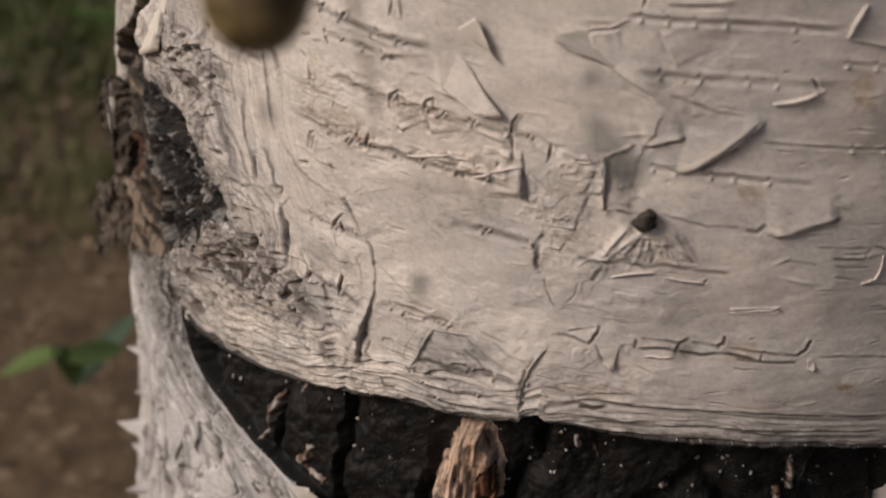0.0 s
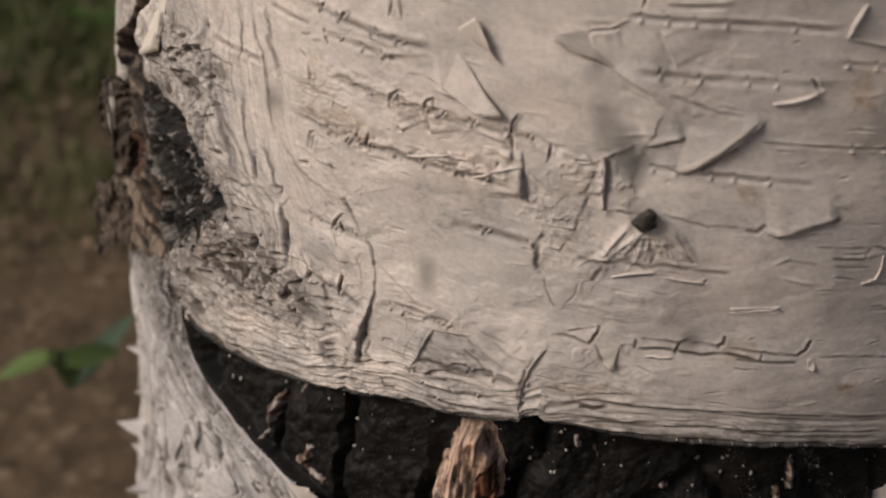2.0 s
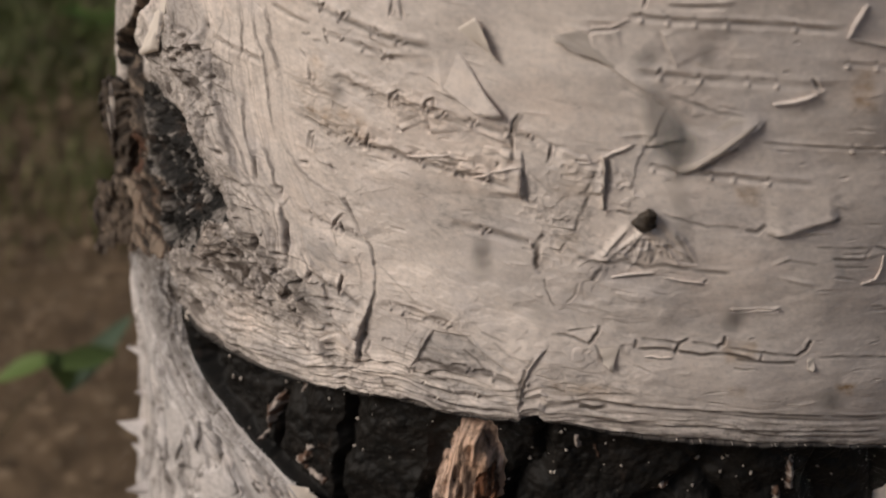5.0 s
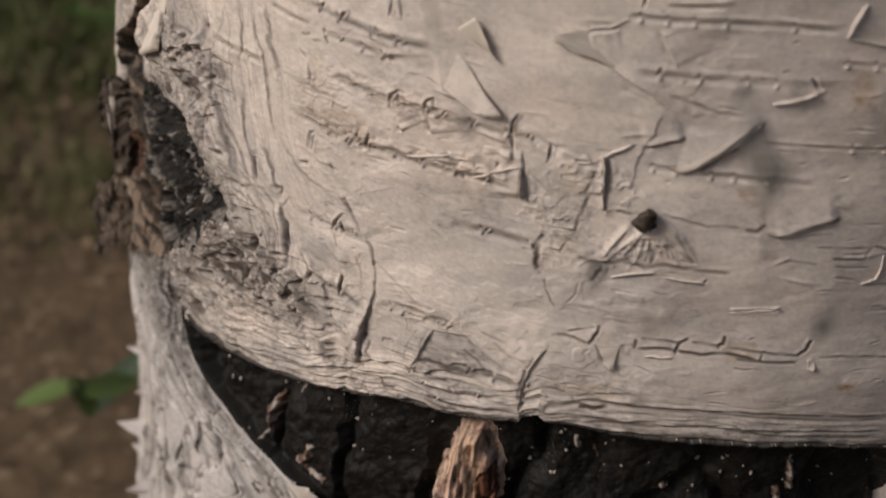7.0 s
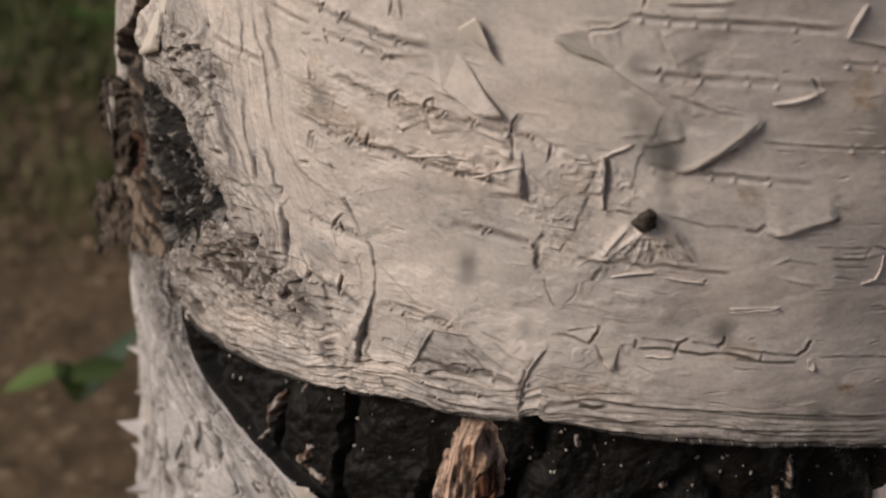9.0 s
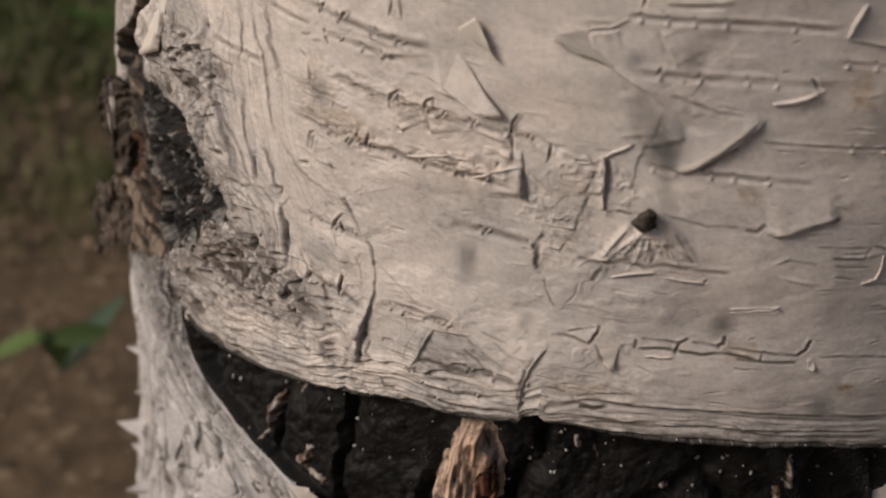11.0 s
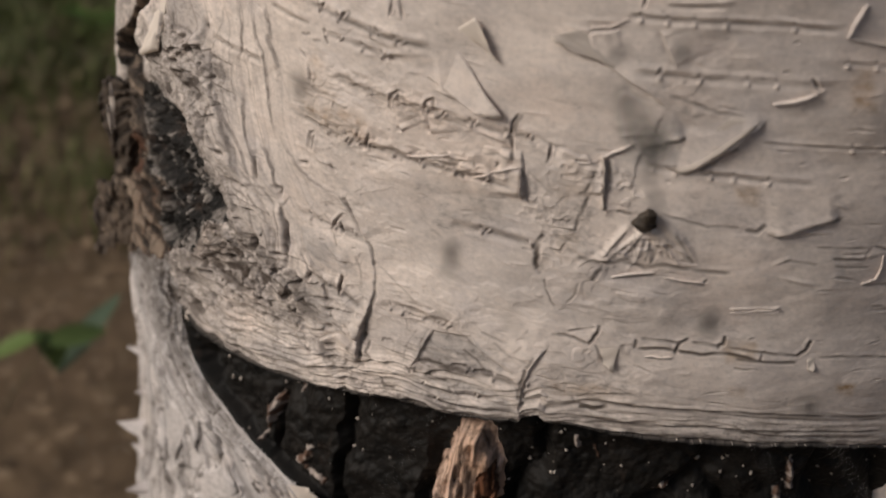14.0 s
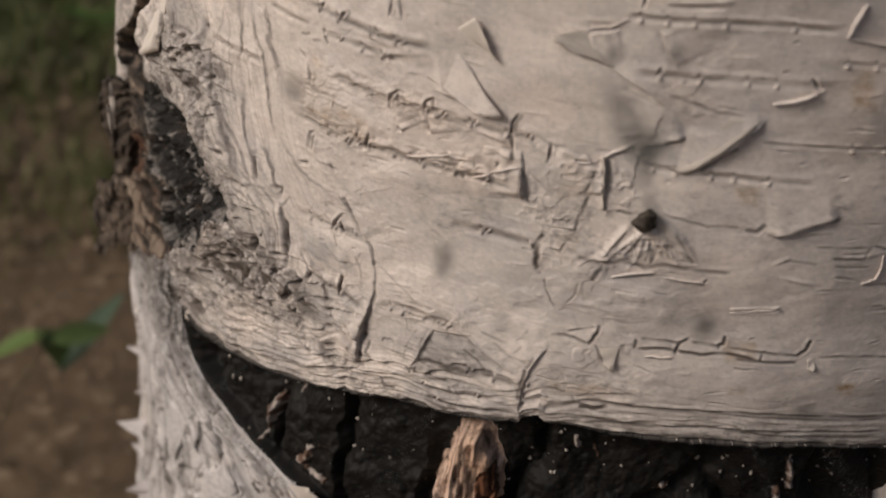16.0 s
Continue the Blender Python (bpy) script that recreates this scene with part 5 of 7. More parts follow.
creased = np.maximum.reduce([blob(c, ra, rz) for c, ra, rz in (((-118.5, 439.5), 17, 11), ((-128.9, 435.6), 12, 9), ((-109.3, 417.5), 9, 12), ((-106.0, 408.3), 14, 8), ((-98.6, 404.4), 26, 9), ((-115.5, 390.2), 16, 10))]) * upper
patchy = smooth(fbm(A * 0.09, Z * 0.14, 130, 3), -0.35, 0.3)
wavy = 0.8 * fbm(A * 0.07, Z * 0.09, 131, 2)
DIRT_SHADE[:] = np.maximum(DIRT_SHADE, 0.55 * left * patchy * hairlines(vnoise(way * 0.24 + wavy, Z * 0.045, 132), 0.30))
DIRT_SHADE[:] = np.maximum(DIRT_SHADE, 0.32 * left * hairlines(vnoise(way * 0.6 + wavy, Z * 0.07, 133), 0.22) * smooth(fbm(A * 0.12, Z * 0.1, 134), -0.2, 0.4))
DIRT_SHADE[:] = np.maximum(DIRT_SHADE, 0.75 * close * thin * smooth(fbm(A * 0.11, above * 0.3, 135, 3), -0.35, 0.25) * hairlines(vnoise(A * 0.05, (above + warp) * 0.85, 136), 0.26))
DIRT_SHADE[:] = np.maximum(DIRT_SHADE, 0.5 * close * thin * smooth(fbm(A * 0.2, above * 0.5, 137, 3), -0.1, 0.4) * hairlines(vnoise(A * 0.10, (above + warp) * 2.0, 138), 0.18))
for poly, grey, worn, tan in (([(-177.1, 420.4), (-175.4, 415.8), (-158.0, 418.2), (-144.5, 421.7), (-141.8, 426.7), (-158.1, 421.0), (-175.2, 417.9), (-176.0, 421.0)], 0.9, 1.0, 0.35), ([(-177.7, 436.3), (-146.3, 446.0), (-151.6, 439.4), (-159.4, 432.9), (-174.8, 423.8), (-176.7, 419.8)], 1.0, 0.75, 0.1), ([(-55.2, 393.7), (-50.9, 400.8), (-43.9, 402.7), (-32.3, 401.8), (-28.8, 396.7), (-35.8, 393.7), (-47.4, 391.3)], 0.75, 0.5, 0.0)):
    patch(poly, GREY, grey, 1.5)
    patch(poly, WEATHER, worn, 1.5)
    patch(poly, OCHRE, tan, 1.5)
crink = fbm(A * 0.13 + wavy, Z * 0.32 + wavy, 139, 3)
DIRT_SHADE[:] = np.maximum(DIRT_SHADE, 0.8 * creased * smooth(fbm(A * 0.12, Z * 0.2, 140, 3), -0.3, 0.3) * hairlines(crink, 0.30))
DIRT_SHADE[:] = np.maximum(DIRT_SHADE, 0.9 * creased * smooth(-crink, 0.45, 0.7))
crumpled = np.maximum.reduce([blob(c, ra, rz) for c, ra, rz in (((-28.8, 443.4), 8, 9), ((-18.1, 446.0), 5, 6), ((-23.9, 434.4), 8, 6), ((-13.0, 436.4), 8, 5), ((-41.3, 446.0), 7, 5), ((-50.7, 451.6), 6, 3), ((-79.1, 450.2), 7, 4), ((-17.4, 405.5), 9, 3), ((-70.0, 410.3), 8, 6), ((-32.8, 453.3), 6, 3))]) * upper
fold_f = vnoise(A * 0.21 + 0.35 * Z * 0.21 + wavy, Z * 0.26 - wavy, 156) + 0.35 * vnoise(A * 0.6, Z * 0.5, 160)
H += crumpled * (0.14 * np.abs(fold_f) + 0.07 * fbm(A * 0.9, Z * 0.9, 157, 3))
DIRT_SHADE[:] = np.maximum(DIRT_SHADE, 0.25 * crumpled * smooth(fbm(A * 0.15, Z * 0.2, 158, 3), -0.2, 0.3) * hairlines(fold_f, 0.24))
wrinkle = fbm(A * 0.42 + wavy, Z * 0.55 + wavy, 162, 2)
H += crumpled * 0.20 * np.exp(-(wrinkle / 0.16) ** 2) * smooth(fbm(A * 0.2, Z * 0.25, 163, 2), -0.4, 0.2)
DIRT_SHADE[:] = np.maximum(DIRT_SHADE, 0.38 * crumpled * np.exp(-((wrinkle + 0.24) / 0.09) ** 2) * smooth(fbm(A * 0.2, Z * 0.25, 164, 2), -0.3, 0.3))
OCHRE[:] = np.maximum(OCHRE, 0.22 * crumpled * smooth(fbm(A * 0.12, Z * 0.15, 159, 3), 0.0, 0.4))
H += 0.35 * creased * crink
near_w = np.exp(-np.clip(d_w, 0, None) / 3.0) * upper
DIRT_SHADE[:] = np.maximum(DIRT_SHADE, 0.9 * near_w * smooth(fbm(A * 0.28, Z * 0.6, 155, 4), -0.05, 0.35))
WEATHER[:] = np.maximum(WEATHER, 0.9 * creased)
GREY[:] = np.maximum(GREY, creased * (0.55 + 0.6 * fbm(A * 0.1, Z * 0.16, 141, 3)))

# --- charred band, wound, torn wood, scar and the strip below
cleft = vnoise(A * 0.11 + 0.25 * fbm(A * 0.1, Z * 0.12, 60), Z * 0.025, 61)
scale_z = fbm(A * 0.09, Z * 0.12, 62, 4)
h_band = -6.5 + 3.2 * np.clip(np.abs(cleft) * 3, 0, 1) + 1.0 * scale_z + 0.3 * fbm(A * 0.6, Z * 0.6, 63)
depth_in = smooth(under_rim, 0.25, 1.1) * smooth(past_strip, 0.4, 5.0)
H[:] = np.where(band, H * (1 - depth_in) * smooth(past_strip, 3, 0) + h_band * depth_in, H)
fibre = vnoise(A * 0.55 + 0.5 * fbm(A * 0.1, Z * 0.1, 80), Z * 0.09, 81)
h_k = -1.6 + 3.2 * smooth(d_k, 0, 3.0) + 0.8 * fibre + 0.8 * vnoise(A * 1.3, Z * 0.2, 82) + 0.35 * fbm(A * 0.5, Z * 0.3, 83)
to_knot = smooth(d_k, 0.2, 2.2)
H[:] = np.where(knot, H * (1 - to_knot) + h_k * to_knot, H)
H[:] = np.where(rust, h_k - 0.9 * smooth(d_r, 0, 0.8), H)
GREY[:] = np.where(band, 0, GREY)
OCHRE[:] = np.where(band, 0, OCHRE)
DIRT_SHADE[:] = np.where(band, 0, DIRT_SHADE)
DIRT_SHADE[:] = np.where(knot, np.maximum.reduce([0.8 * smooth(-fibre, 0.3, 0.75), 0.9 * hairlines(vnoise(A * 0.55 + wavy, Z * 0.11, 142), 0.45) * smooth(fbm(A * 0.2, Z * 0.15, 143), -0.3, 0.2), 0.6 * hairlines(vnoise(A * 1.1, Z * 0.16, 144), 0.28)]), DIRT_SHADE)
OCHRE[:] = np.where(knot, np.maximum(0.5 * smooth(d_k, 1.5, 0.2), 0.35 * smooth(fbm(A * 0.2, Z * 0.1, 113), 0.2, 0.6)), OCHRE)
for poly in ([(-90.1, 369.9), (-88.7, 372.9), (-88.3, 375.0), (-86.4, 374.5), (-87.0, 372.3), (-87.6, 368.2), (-88.7, 365.4), (-89.7, 361.2), (-90.8, 361.2), (-89.4, 365.5), (-90.7, 367.7)],
             [(-80.5, 361.1), (-77.7, 364.3), (-77.3, 367.3), (-75.4, 367.1), (-75.7, 364.6), (-77.1, 361.4), (-75.7, 360.6), (-73.3, 361.2), (-70.6, 360.3), (-72.1, 358.3), (-75.7, 358.4), (-78.4, 360.7)],
             [(-14.2, 389.7), (-13.6, 390.1), (-12.0, 386.3), (-12.7, 385.7)],
             [(-14.4, 380.5), (-13.8, 380.9), (-11.7, 378.1), (-12.3, 377.2)],
             [(-0.9, 380.4), (0.9, 382.0), (2.8, 381.9), (2.7, 381.3), (0.1, 380.2)],
             [(24.7, 390.7), (26.4, 390.9), (28.9, 381.8), (27.1, 381.1)],
             [(23.5, 383.2), (25.2, 384.1), (26.9, 378.8), (24.6, 378.9)],
             [(-82.9, 379.0), (-81.6, 379.9), (-81.1, 377.7), (-82.1, 376.9)],
             [(-12.5, 384.6), (-11.7, 385.4), (-11.1, 383.2), (-11.9, 382.5)],
             [(-19.0, 392.6), (-17.4, 392.4), (-16.4, 389.0), (-17.8, 389.2)]):
    k = window(poly, 3)
    edge, _, _ = along([*poly, poly[0]], k)
    m = np.where(inside(poly, k), edge, -edge) - 0.1 + 0.45 * fbm(A[k] * 0.7, Z[k] * 0.5, 84)
    OCHRE[k] = np.maximum(OCHRE[k], 0.5 * smooth(m, 0, 0.5) * band[k])
    GREY[k] = np.maximum(GREY[k], 0.8 * smooth(fbm(A[k] * 0.9, Z[k] * 0.9, 85) + 0.3 * m, -0.1, 0.5) * band[k] * (m > 0))
    H[k] += 1.2 * smooth(m, 0, 1.0) * band[k]
h_w = -2.2 + 1.8 * fbm(A * 0.16, Z * 0.22, 64, 5) + 0.5 * fbm(A * 0.9, Z * 1.1, 105, 3)
H[:] = np.where(in_w, H * smooth(-d_w, 1.5, 0) + h_w * smooth(-d_w, 0.3, 3.5), H)
crust = np.zeros_like(A)
for cx, cz, sx, sz in ((*(-118.3, 420.0), 2.6, 2.4), (*(-122.1, 415.1), 3.2, 0.9), (*(-113.9, 417.8), 1.6, 1.6), (*(-111.6, 421.8), 1.4, 1.1), (*(-115.3, 411.9), 4.2, 1.6), (*(-119.5, 408.1), 2.8, 1.2),
                       (*(-125.2, 406.2), 1.6, 1.1), (*(-118.1, 399.9), 1.8, 0.9), (*(-109.3, 417.5), 3.2, 2.2), (*(-127.7, 406.3), 3.0, 0.8)):
    crust = np.maximum(crust, np.exp(-(np.hypot((A - cx) / sx, (Z - cz) / sz)) ** 2))
rimmed = smooth(d_w, -5.0, -0.5) * smooth(fbm(A * 0.3, Z * 0.6, 154, 4), -0.05, 0.4)
GREY[:] = np.where(in_w, np.maximum(0.8 * smooth(crust + 0.6 * fbm(A * 0.5, Z * 0.9, 65, 4), 0.5, 0.8), 0.7 * rimmed), GREY)
H += np.where(in_w, 0.5 * GREY, 0)
PIT = [(-160.3, 406.6), (-148.3, 412.1), (-145.1, 411.1), (-146.0, 406.9), (-146.9, 402.0), (-155.7, 396.1), (-168.8, 389.3), (-174.3, 391.4), (-171.4, 396.6), (-164.7, 403.3)]
edge_e, _, _ = along([*PIT, PIT[0]], ALL)
d_e = np.where(inside(PIT, ALL), edge_e, -edge_e) + 0.7 * fbm(A * 0.25, Z * 0.3, 96)
RIDGE = wobble([(-173.9, 386.9), (-167.0, 388.1), (-161.8, 387.2), (-156.2, 386.4), (-152.4, 385.0), (-149.2, 384.1), (-145.7, 382.1)], 0.6, 905)
d_g, _, _ = along(RIDGE, ALL)
shred = fbm(A * 0.10, Z * 0.22, 92, 4)
crack = vnoise(A * 0.22 + shred, Z * 0.10, 67)
arc = np.hypot(0.27 * (A + 150.0), Z - 402.0) + 0.7 * shred
arc_step, arc_under = layers(-arc * 0.42, 0.9, 0.82)
folds = smooth(Z, 403, 407)
LIP = wobble([(-176.4, 419.5), (-175.7, 417.1), (-174.7, 414.9), (-156.4, 419.6), (-146.5, 422.5)], 0.6, 907)
d_l, _, _ = along(LIP, ALL)
pale_lip = np.exp(-(d_l / 1.2) ** 2)
into = smooth(d_t, 0.3, 4.0)
H[:] = np.where(torn, 0.6 * H * (1 - into) + into * (-1.2 + 0.8 * shred + 0.5 * crack + folds * arc_step + 0.3 * vnoise(A * 0.7, Z * 0.35, 93) + 1.4 * np.exp(-(d_g / 2.0) ** 2)), H)
H -= np.where(torn, 1.6 * smooth(d_e, 0, 3.0), 0)
H += np.where(torn, 0.7 * np.exp(-((d_e + 1.2) / 1.0) ** 2), 0)
speck = fbm(A * 0.17 + 0.5 * shred, Z * 0.55, 153, 4) + 0.12
below = smooth(Z, 403, 399)
OCHRE[:] = np.where(torn, np.maximum.reduce([smooth(d_e, 0, 1.0) * smooth(speck, -0.5, -0.1), 0.55 * below * smooth(speck, -0.2, 0.1) * smooth(speck, 0.45, 0.2)]), OCHRE)
GREY[:] = np.where(torn, np.maximum.reduce([1.3 * np.exp(-(d_g / (1.7 + 0.9 * shred)) ** 2) * smooth(speck, -0.5, 0.0), 0.7 * below * smooth(speck, 0.15, 0.6), 0.6 * folds * smooth(arc_step, 0.35, 0.8) * smooth(speck, -0.3, 0.3),
                                            0.8 * np.exp(-((d_e + 1.0) / 0.9) ** 2) * smooth(speck, -0.2, 0.3), 1.0 * pale_lip * smooth(speck, -0.5, 0.0)]), GREY)
DIRT_SHADE[:] = np.where(torn, np.maximum.reduce([0.9 * smooth(speck, 0.15, -0.45), 0.9 * folds * arc_under, 0.85 * smooth(Z, 409, 413), 0.8 * smooth(d_e, 0, 1.5) * smooth(Z, 404.5, 407.5)])
                   * (1 - 0.7 * np.exp(-(d_g / 1.7) ** 2)) * (1 - 0.85 * pale_lip), DIRT_SHADE)
H += np.where(torn, 0.5 * speck, 0)
H[:] = np.where(scar, 0.4 * H - 5.0 * smooth(-d_s, 0, 4.0) + 0.9 * vnoise(A * 0.5, Z * 0.12, 95) + 0.5 * fbm(A * 0.6, Z * 0.25, 68), H)
rot = fbm(A * 0.22, Z * 0.5, 161, 4)
DIRT_SHADE[:] = np.where(scar, np.maximum(0.95 * smooth(Z, 433.1, 426.1) * smooth(rot, -0.5, 0.1), 0.6 * smooth(rot, 0.1, 0.4)), DIRT_SHADE)
GREY[:] = np.where(scar, 0.5 * smooth(rot, -0.25, -0.5), GREY)
lean = A - a_strip
swirl = 0.8 * fbm(A * 0.05, Z * 0.05, 70)
plate = vnoise(lean * 0.10 + swirl, Z * 0.055 + 0.5 * swirl, 72)
net = np.exp(-(plate / 0.08) ** 2)
beside = smooth(lean, -30, -8)
neck = smooth(Z, CORNER[1] - 26, CORNER[1] - 6)
step, under = layers(-lean * 0.24 + 0.45 * fbm(A * 0.06, Z * 0.06, 78), 1.3, 0.86)
step2, under2 = layers(-lean * 0.085 + 0.8 * fbm(A * 0.035, Z * 0.045, 79), 1.5, 0.90)
step3, under3 = layers(lean * 0.5 + 0.4 * fbm(A * 0.09, Z * 0.07, 88), 0.5, 0.8)
split = smooth(vnoise(lean * 0.1, Z * 0.08, 89), -0.3, 0.4)
h_strip = beside * (step + 0.5 * split * step3) + (1 - beside) * (0.6 * net + 0.6 * step2 + 0.1 * split * step3) + 0.12 * vnoise(lean * 0.6, Z * 0.06, 73) + 0.03 * fbm(A * 0.9, Z * 0.9, 75)
H[:] = np.where(strip, H + h_strip * smooth(low_line - Z, 0, 9), H)
WEATHER[:] = np.where(strip, 0.16 + 0.9 * neck + 0.35 * beside * split + 0.2 * fbm(A * 0.1, Z * 0.1, 91), WEATHER)
DIRT_SHADE[:] = np.where(strip, np.maximum.reduce([0.5 * beside * under, 0.4 * (1 - beside) * under2, 0.35 * split * under3 * beside, 0.5 * (1 - beside) * np.exp(-((plate - 0.16) / 0.05) ** 2),
                                             0.85 * smooth(fbm(A * 0.45, Z * 0.45, 77), 0.78, 0.92), 0.35 * neck * split, 0.6 * neck * smooth(fbm(A * 0.6, Z * 0.6, 118, 4), 0.1, 0.6)]), DIRT_SHADE)
GREY[:] = np.where(strip, np.maximum(1.0 * neck, 0.7 * smooth(-plate, 0.0, 0.4)), GREY)
flow = vnoise(lean * 0.16 + 1.6 * swirl, Z * 0.05, 145)
fine_flow = vnoise(lean * 0.42 + 2.0 * swirl, Z * 0.09, 146)
ruck = fbm(A * 0.16, Z * 0.26, 147, 3)
DIRT_SHADE[:] = np.where(strip, np.maximum.reduce([DIRT_SHADE, 0.6 * smooth(fbm(A * 0.1, Z * 0.1, 148, 3), -0.35, 0.2) * hairlines(flow, 0.34), 0.4 * smooth(fbm(A * 0.14, Z * 0.12, 149, 3), -0.2, 0.3) * hairlines(fine_flow, 0.22),
                                             0.6 * neck * hairlines(ruck, 0.3), 0.8 * neck * smooth(-ruck, 0.5, 0.75)]), DIRT_SHADE)
H[:] = np.where(strip, H + 0.5 * neck * ruck + 0.35 * flow, H)
before = H.copy(), DIRT_SHADE.copy()
for line, lift, side in (
        ([(-135.4, 363.6), (-131.7, 357.3), (-125.7, 357.7), (-122.0, 358.3)], 1.2, -1),
        ([(-126.4, 368.0), (-121.5, 362.7), (-115.5, 360.1), (-108.9, 359.3)], 1.3, -1),
        ([(-120.2, 372.1), (-113.3, 369.8), (-108.0, 365.2), (-100.2, 361.8), (-95.7, 362.1)], 1.2, -1),
        ([(-125.5, 351.3), (-122.2, 348.1), (-115.9, 345.7), (-118.4, 335.5)], 1.4, -1),
        ([(-116.0, 347.4), (-119.6, 337.5), (-116.9, 335.9), (-111.6, 338.2)], 1.0, 1),
        ([(-111.5, 358.2), (-109.2, 351.0), (-109.4, 345.2)], 1.2, -1),
        ([(-108.2, 360.4), (-104.3, 356.1), (-100.5, 351.9), (-100.8, 348.8), (-104.5, 347.1)], 1.3, -1),
        ([(-107.6, 343.7), (-110.5, 335.9), (-109.5, 330.4)], 1.2, 1),
        ([(-99.7, 351.2), (-95.3, 347.0), (-93.6, 342.3)], 1.2, -1),
        ([(-95.2, 359.2), (-90.1, 357.3), (-84.5, 354.3), (-82.3, 350.0)], 1.3, -1),
        ([(-131.4, 338.2), (-128.2, 332.5), (-124.5, 324.6), (-121.4, 320.6)], 1.1, -1),
        ([(-139.7, 333.4), (-133.5, 330.1), (-136.4, 315.9), (-134.1, 309.5)], 0.9, -1),
        ([(-91.9, 356.4), (-86.3, 354.8), (-80.7, 354.6)], 1.2, -1),
        ([(-145.5, 356.2), (-145.8, 347.0), (-144.3, 336.5), (-136.3, 340.2), (-125.4, 349.2)], 0.9, -1),
        ([(-116.8, 359.2), (-112.8, 359.4), (-111.0, 357.8)], 0.9, 1),
        ([(-132.6, 353.1), (-133.2, 345.6), (-130.7, 342.0)], 0.8, -1)):
    peel(line, 0.6 * lift, 3.5, side, 0.3, 0.6, True)
    tick(wobble(line, 0.5, lift), 0.5, 0.75, 0.3)
for plate_poly in ([(-123.6, 352.3), (-116.6, 353.9), (-112.5, 352.4), (-115.8, 342.6), (-119.3, 338.1), (-125.0, 339.5)], [(-106.4, 342.9), (-100.0, 349.2), (-95.7, 346.8), (-94.2, 341.9), (-108.3, 331.4)], [(-140.2, 351.1), (-132.0, 355.3), (-132.4, 344.7), (-143.3, 337.3)]):
    k = window(plate_poly, 3)
    edge, _, _ = along([*plate_poly, plate_poly[0]], k)
    m = inside(plate_poly, k) * smooth(edge, 0, 1.2)
    H[k] = H[k] * (1 - 0.85 * m) + m * (0.85 * float(H[k].mean()) + 0.7)
    DIRT_SHADE[k] *= 1 - 0.85 * m
    GREY[k] *= 1 - 0.8 * m
H[:], DIRT_SHADE[:] = np.where(strip, H, before[0]), np.where(strip, DIRT_SHADE, before[1])
H[:] = np.where(strip, H - 2.0 * smooth(lean, -2.0, 3.0), H)
H -= (2.6 * smooth(Z, 402, 390) + 2.2 * smooth(Z, 352, 335)) * smooth(A, -126, -148) * strip
H += np.where(upper | scar, 2.2 * smooth(A, -148, -172) * smooth(Z, 404, 412), 0) + np.where(torn, -1.5 * smooth(A, -160, -178), 0)
DIRT_SHADE[:] = np.clip(DIRT_SHADE, 0, 1)

# --- split into its pieces
birch = tagged(new("birch_tree"), "birch trunk with peeling white bark and a charred band", "tree")
XYZ = on_trunk(A, Z, H)
FACES = grid_faces(ROWS, len(COLS))


def face_mask(m):
    return m.ravel()[FACES[:, 0]]


def relief_part(name, m, mat, label, depth=0):
    f = FACES[face_mask(m)]
    used = np.unique(f)
    renum = np.zeros(A.size, np.int64)
    renum[used] = np.arange(len(used))
    me = bpy.data.meshes.new(name)
    me.vertices.add(len(used))
    me.vertices.foreach_set("co", XYZ.reshape(-1, 3)[used].astype(np.float32).ravel())
    loops = renum[f].astype(np.int32).ravel()
    me.loops.add(len(loops))
    me.loops.foreach_set("vertex_index", loops)
    me.polygons.add(len(f))
    me.polygons.foreach_set("loop_start", np.arange(0, len(loops), 4, dtype=np.int32))
    me.polygons.foreach_set("use_smooth", np.ones(len(f), bool))
    for key, field in (("dirt_shade", DIRT_SHADE), ("grey", GREY), ("ochre", OCHRE), ("weather", WEATHER)):
        me.attributes.new(key, "FLOAT", "POINT").data.foreach_set("value", np.clip(field.ravel()[used], 0, 1).astype(np.float32))
    me.materials.append(mat)
    me.update(calc_edges=True)
    me.validate()
    return put(name, me, birch, label)


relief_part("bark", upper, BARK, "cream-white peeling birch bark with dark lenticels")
relief_part("charred_bark", band & ~knot & ~rust, CHAR, "black charred bark in vertical scales")
relief_part("torn_knot", knot, KNOTWOOD, "torn tan wood showing through the charred bark")
relief_part("heartwood", rust, RUSTWOOD, "rust-red heartwood")
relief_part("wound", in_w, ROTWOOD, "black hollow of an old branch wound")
relief_part("torn_wood", torn, RAGGED, "ragged brown torn wood beside the wound")
relief_part("scar", scar, SCARWOOD, "rust-brown scar in the bark")
relief_part("lower_bark", strip, LOWBARK, "grey-white scaly bark below the wound")


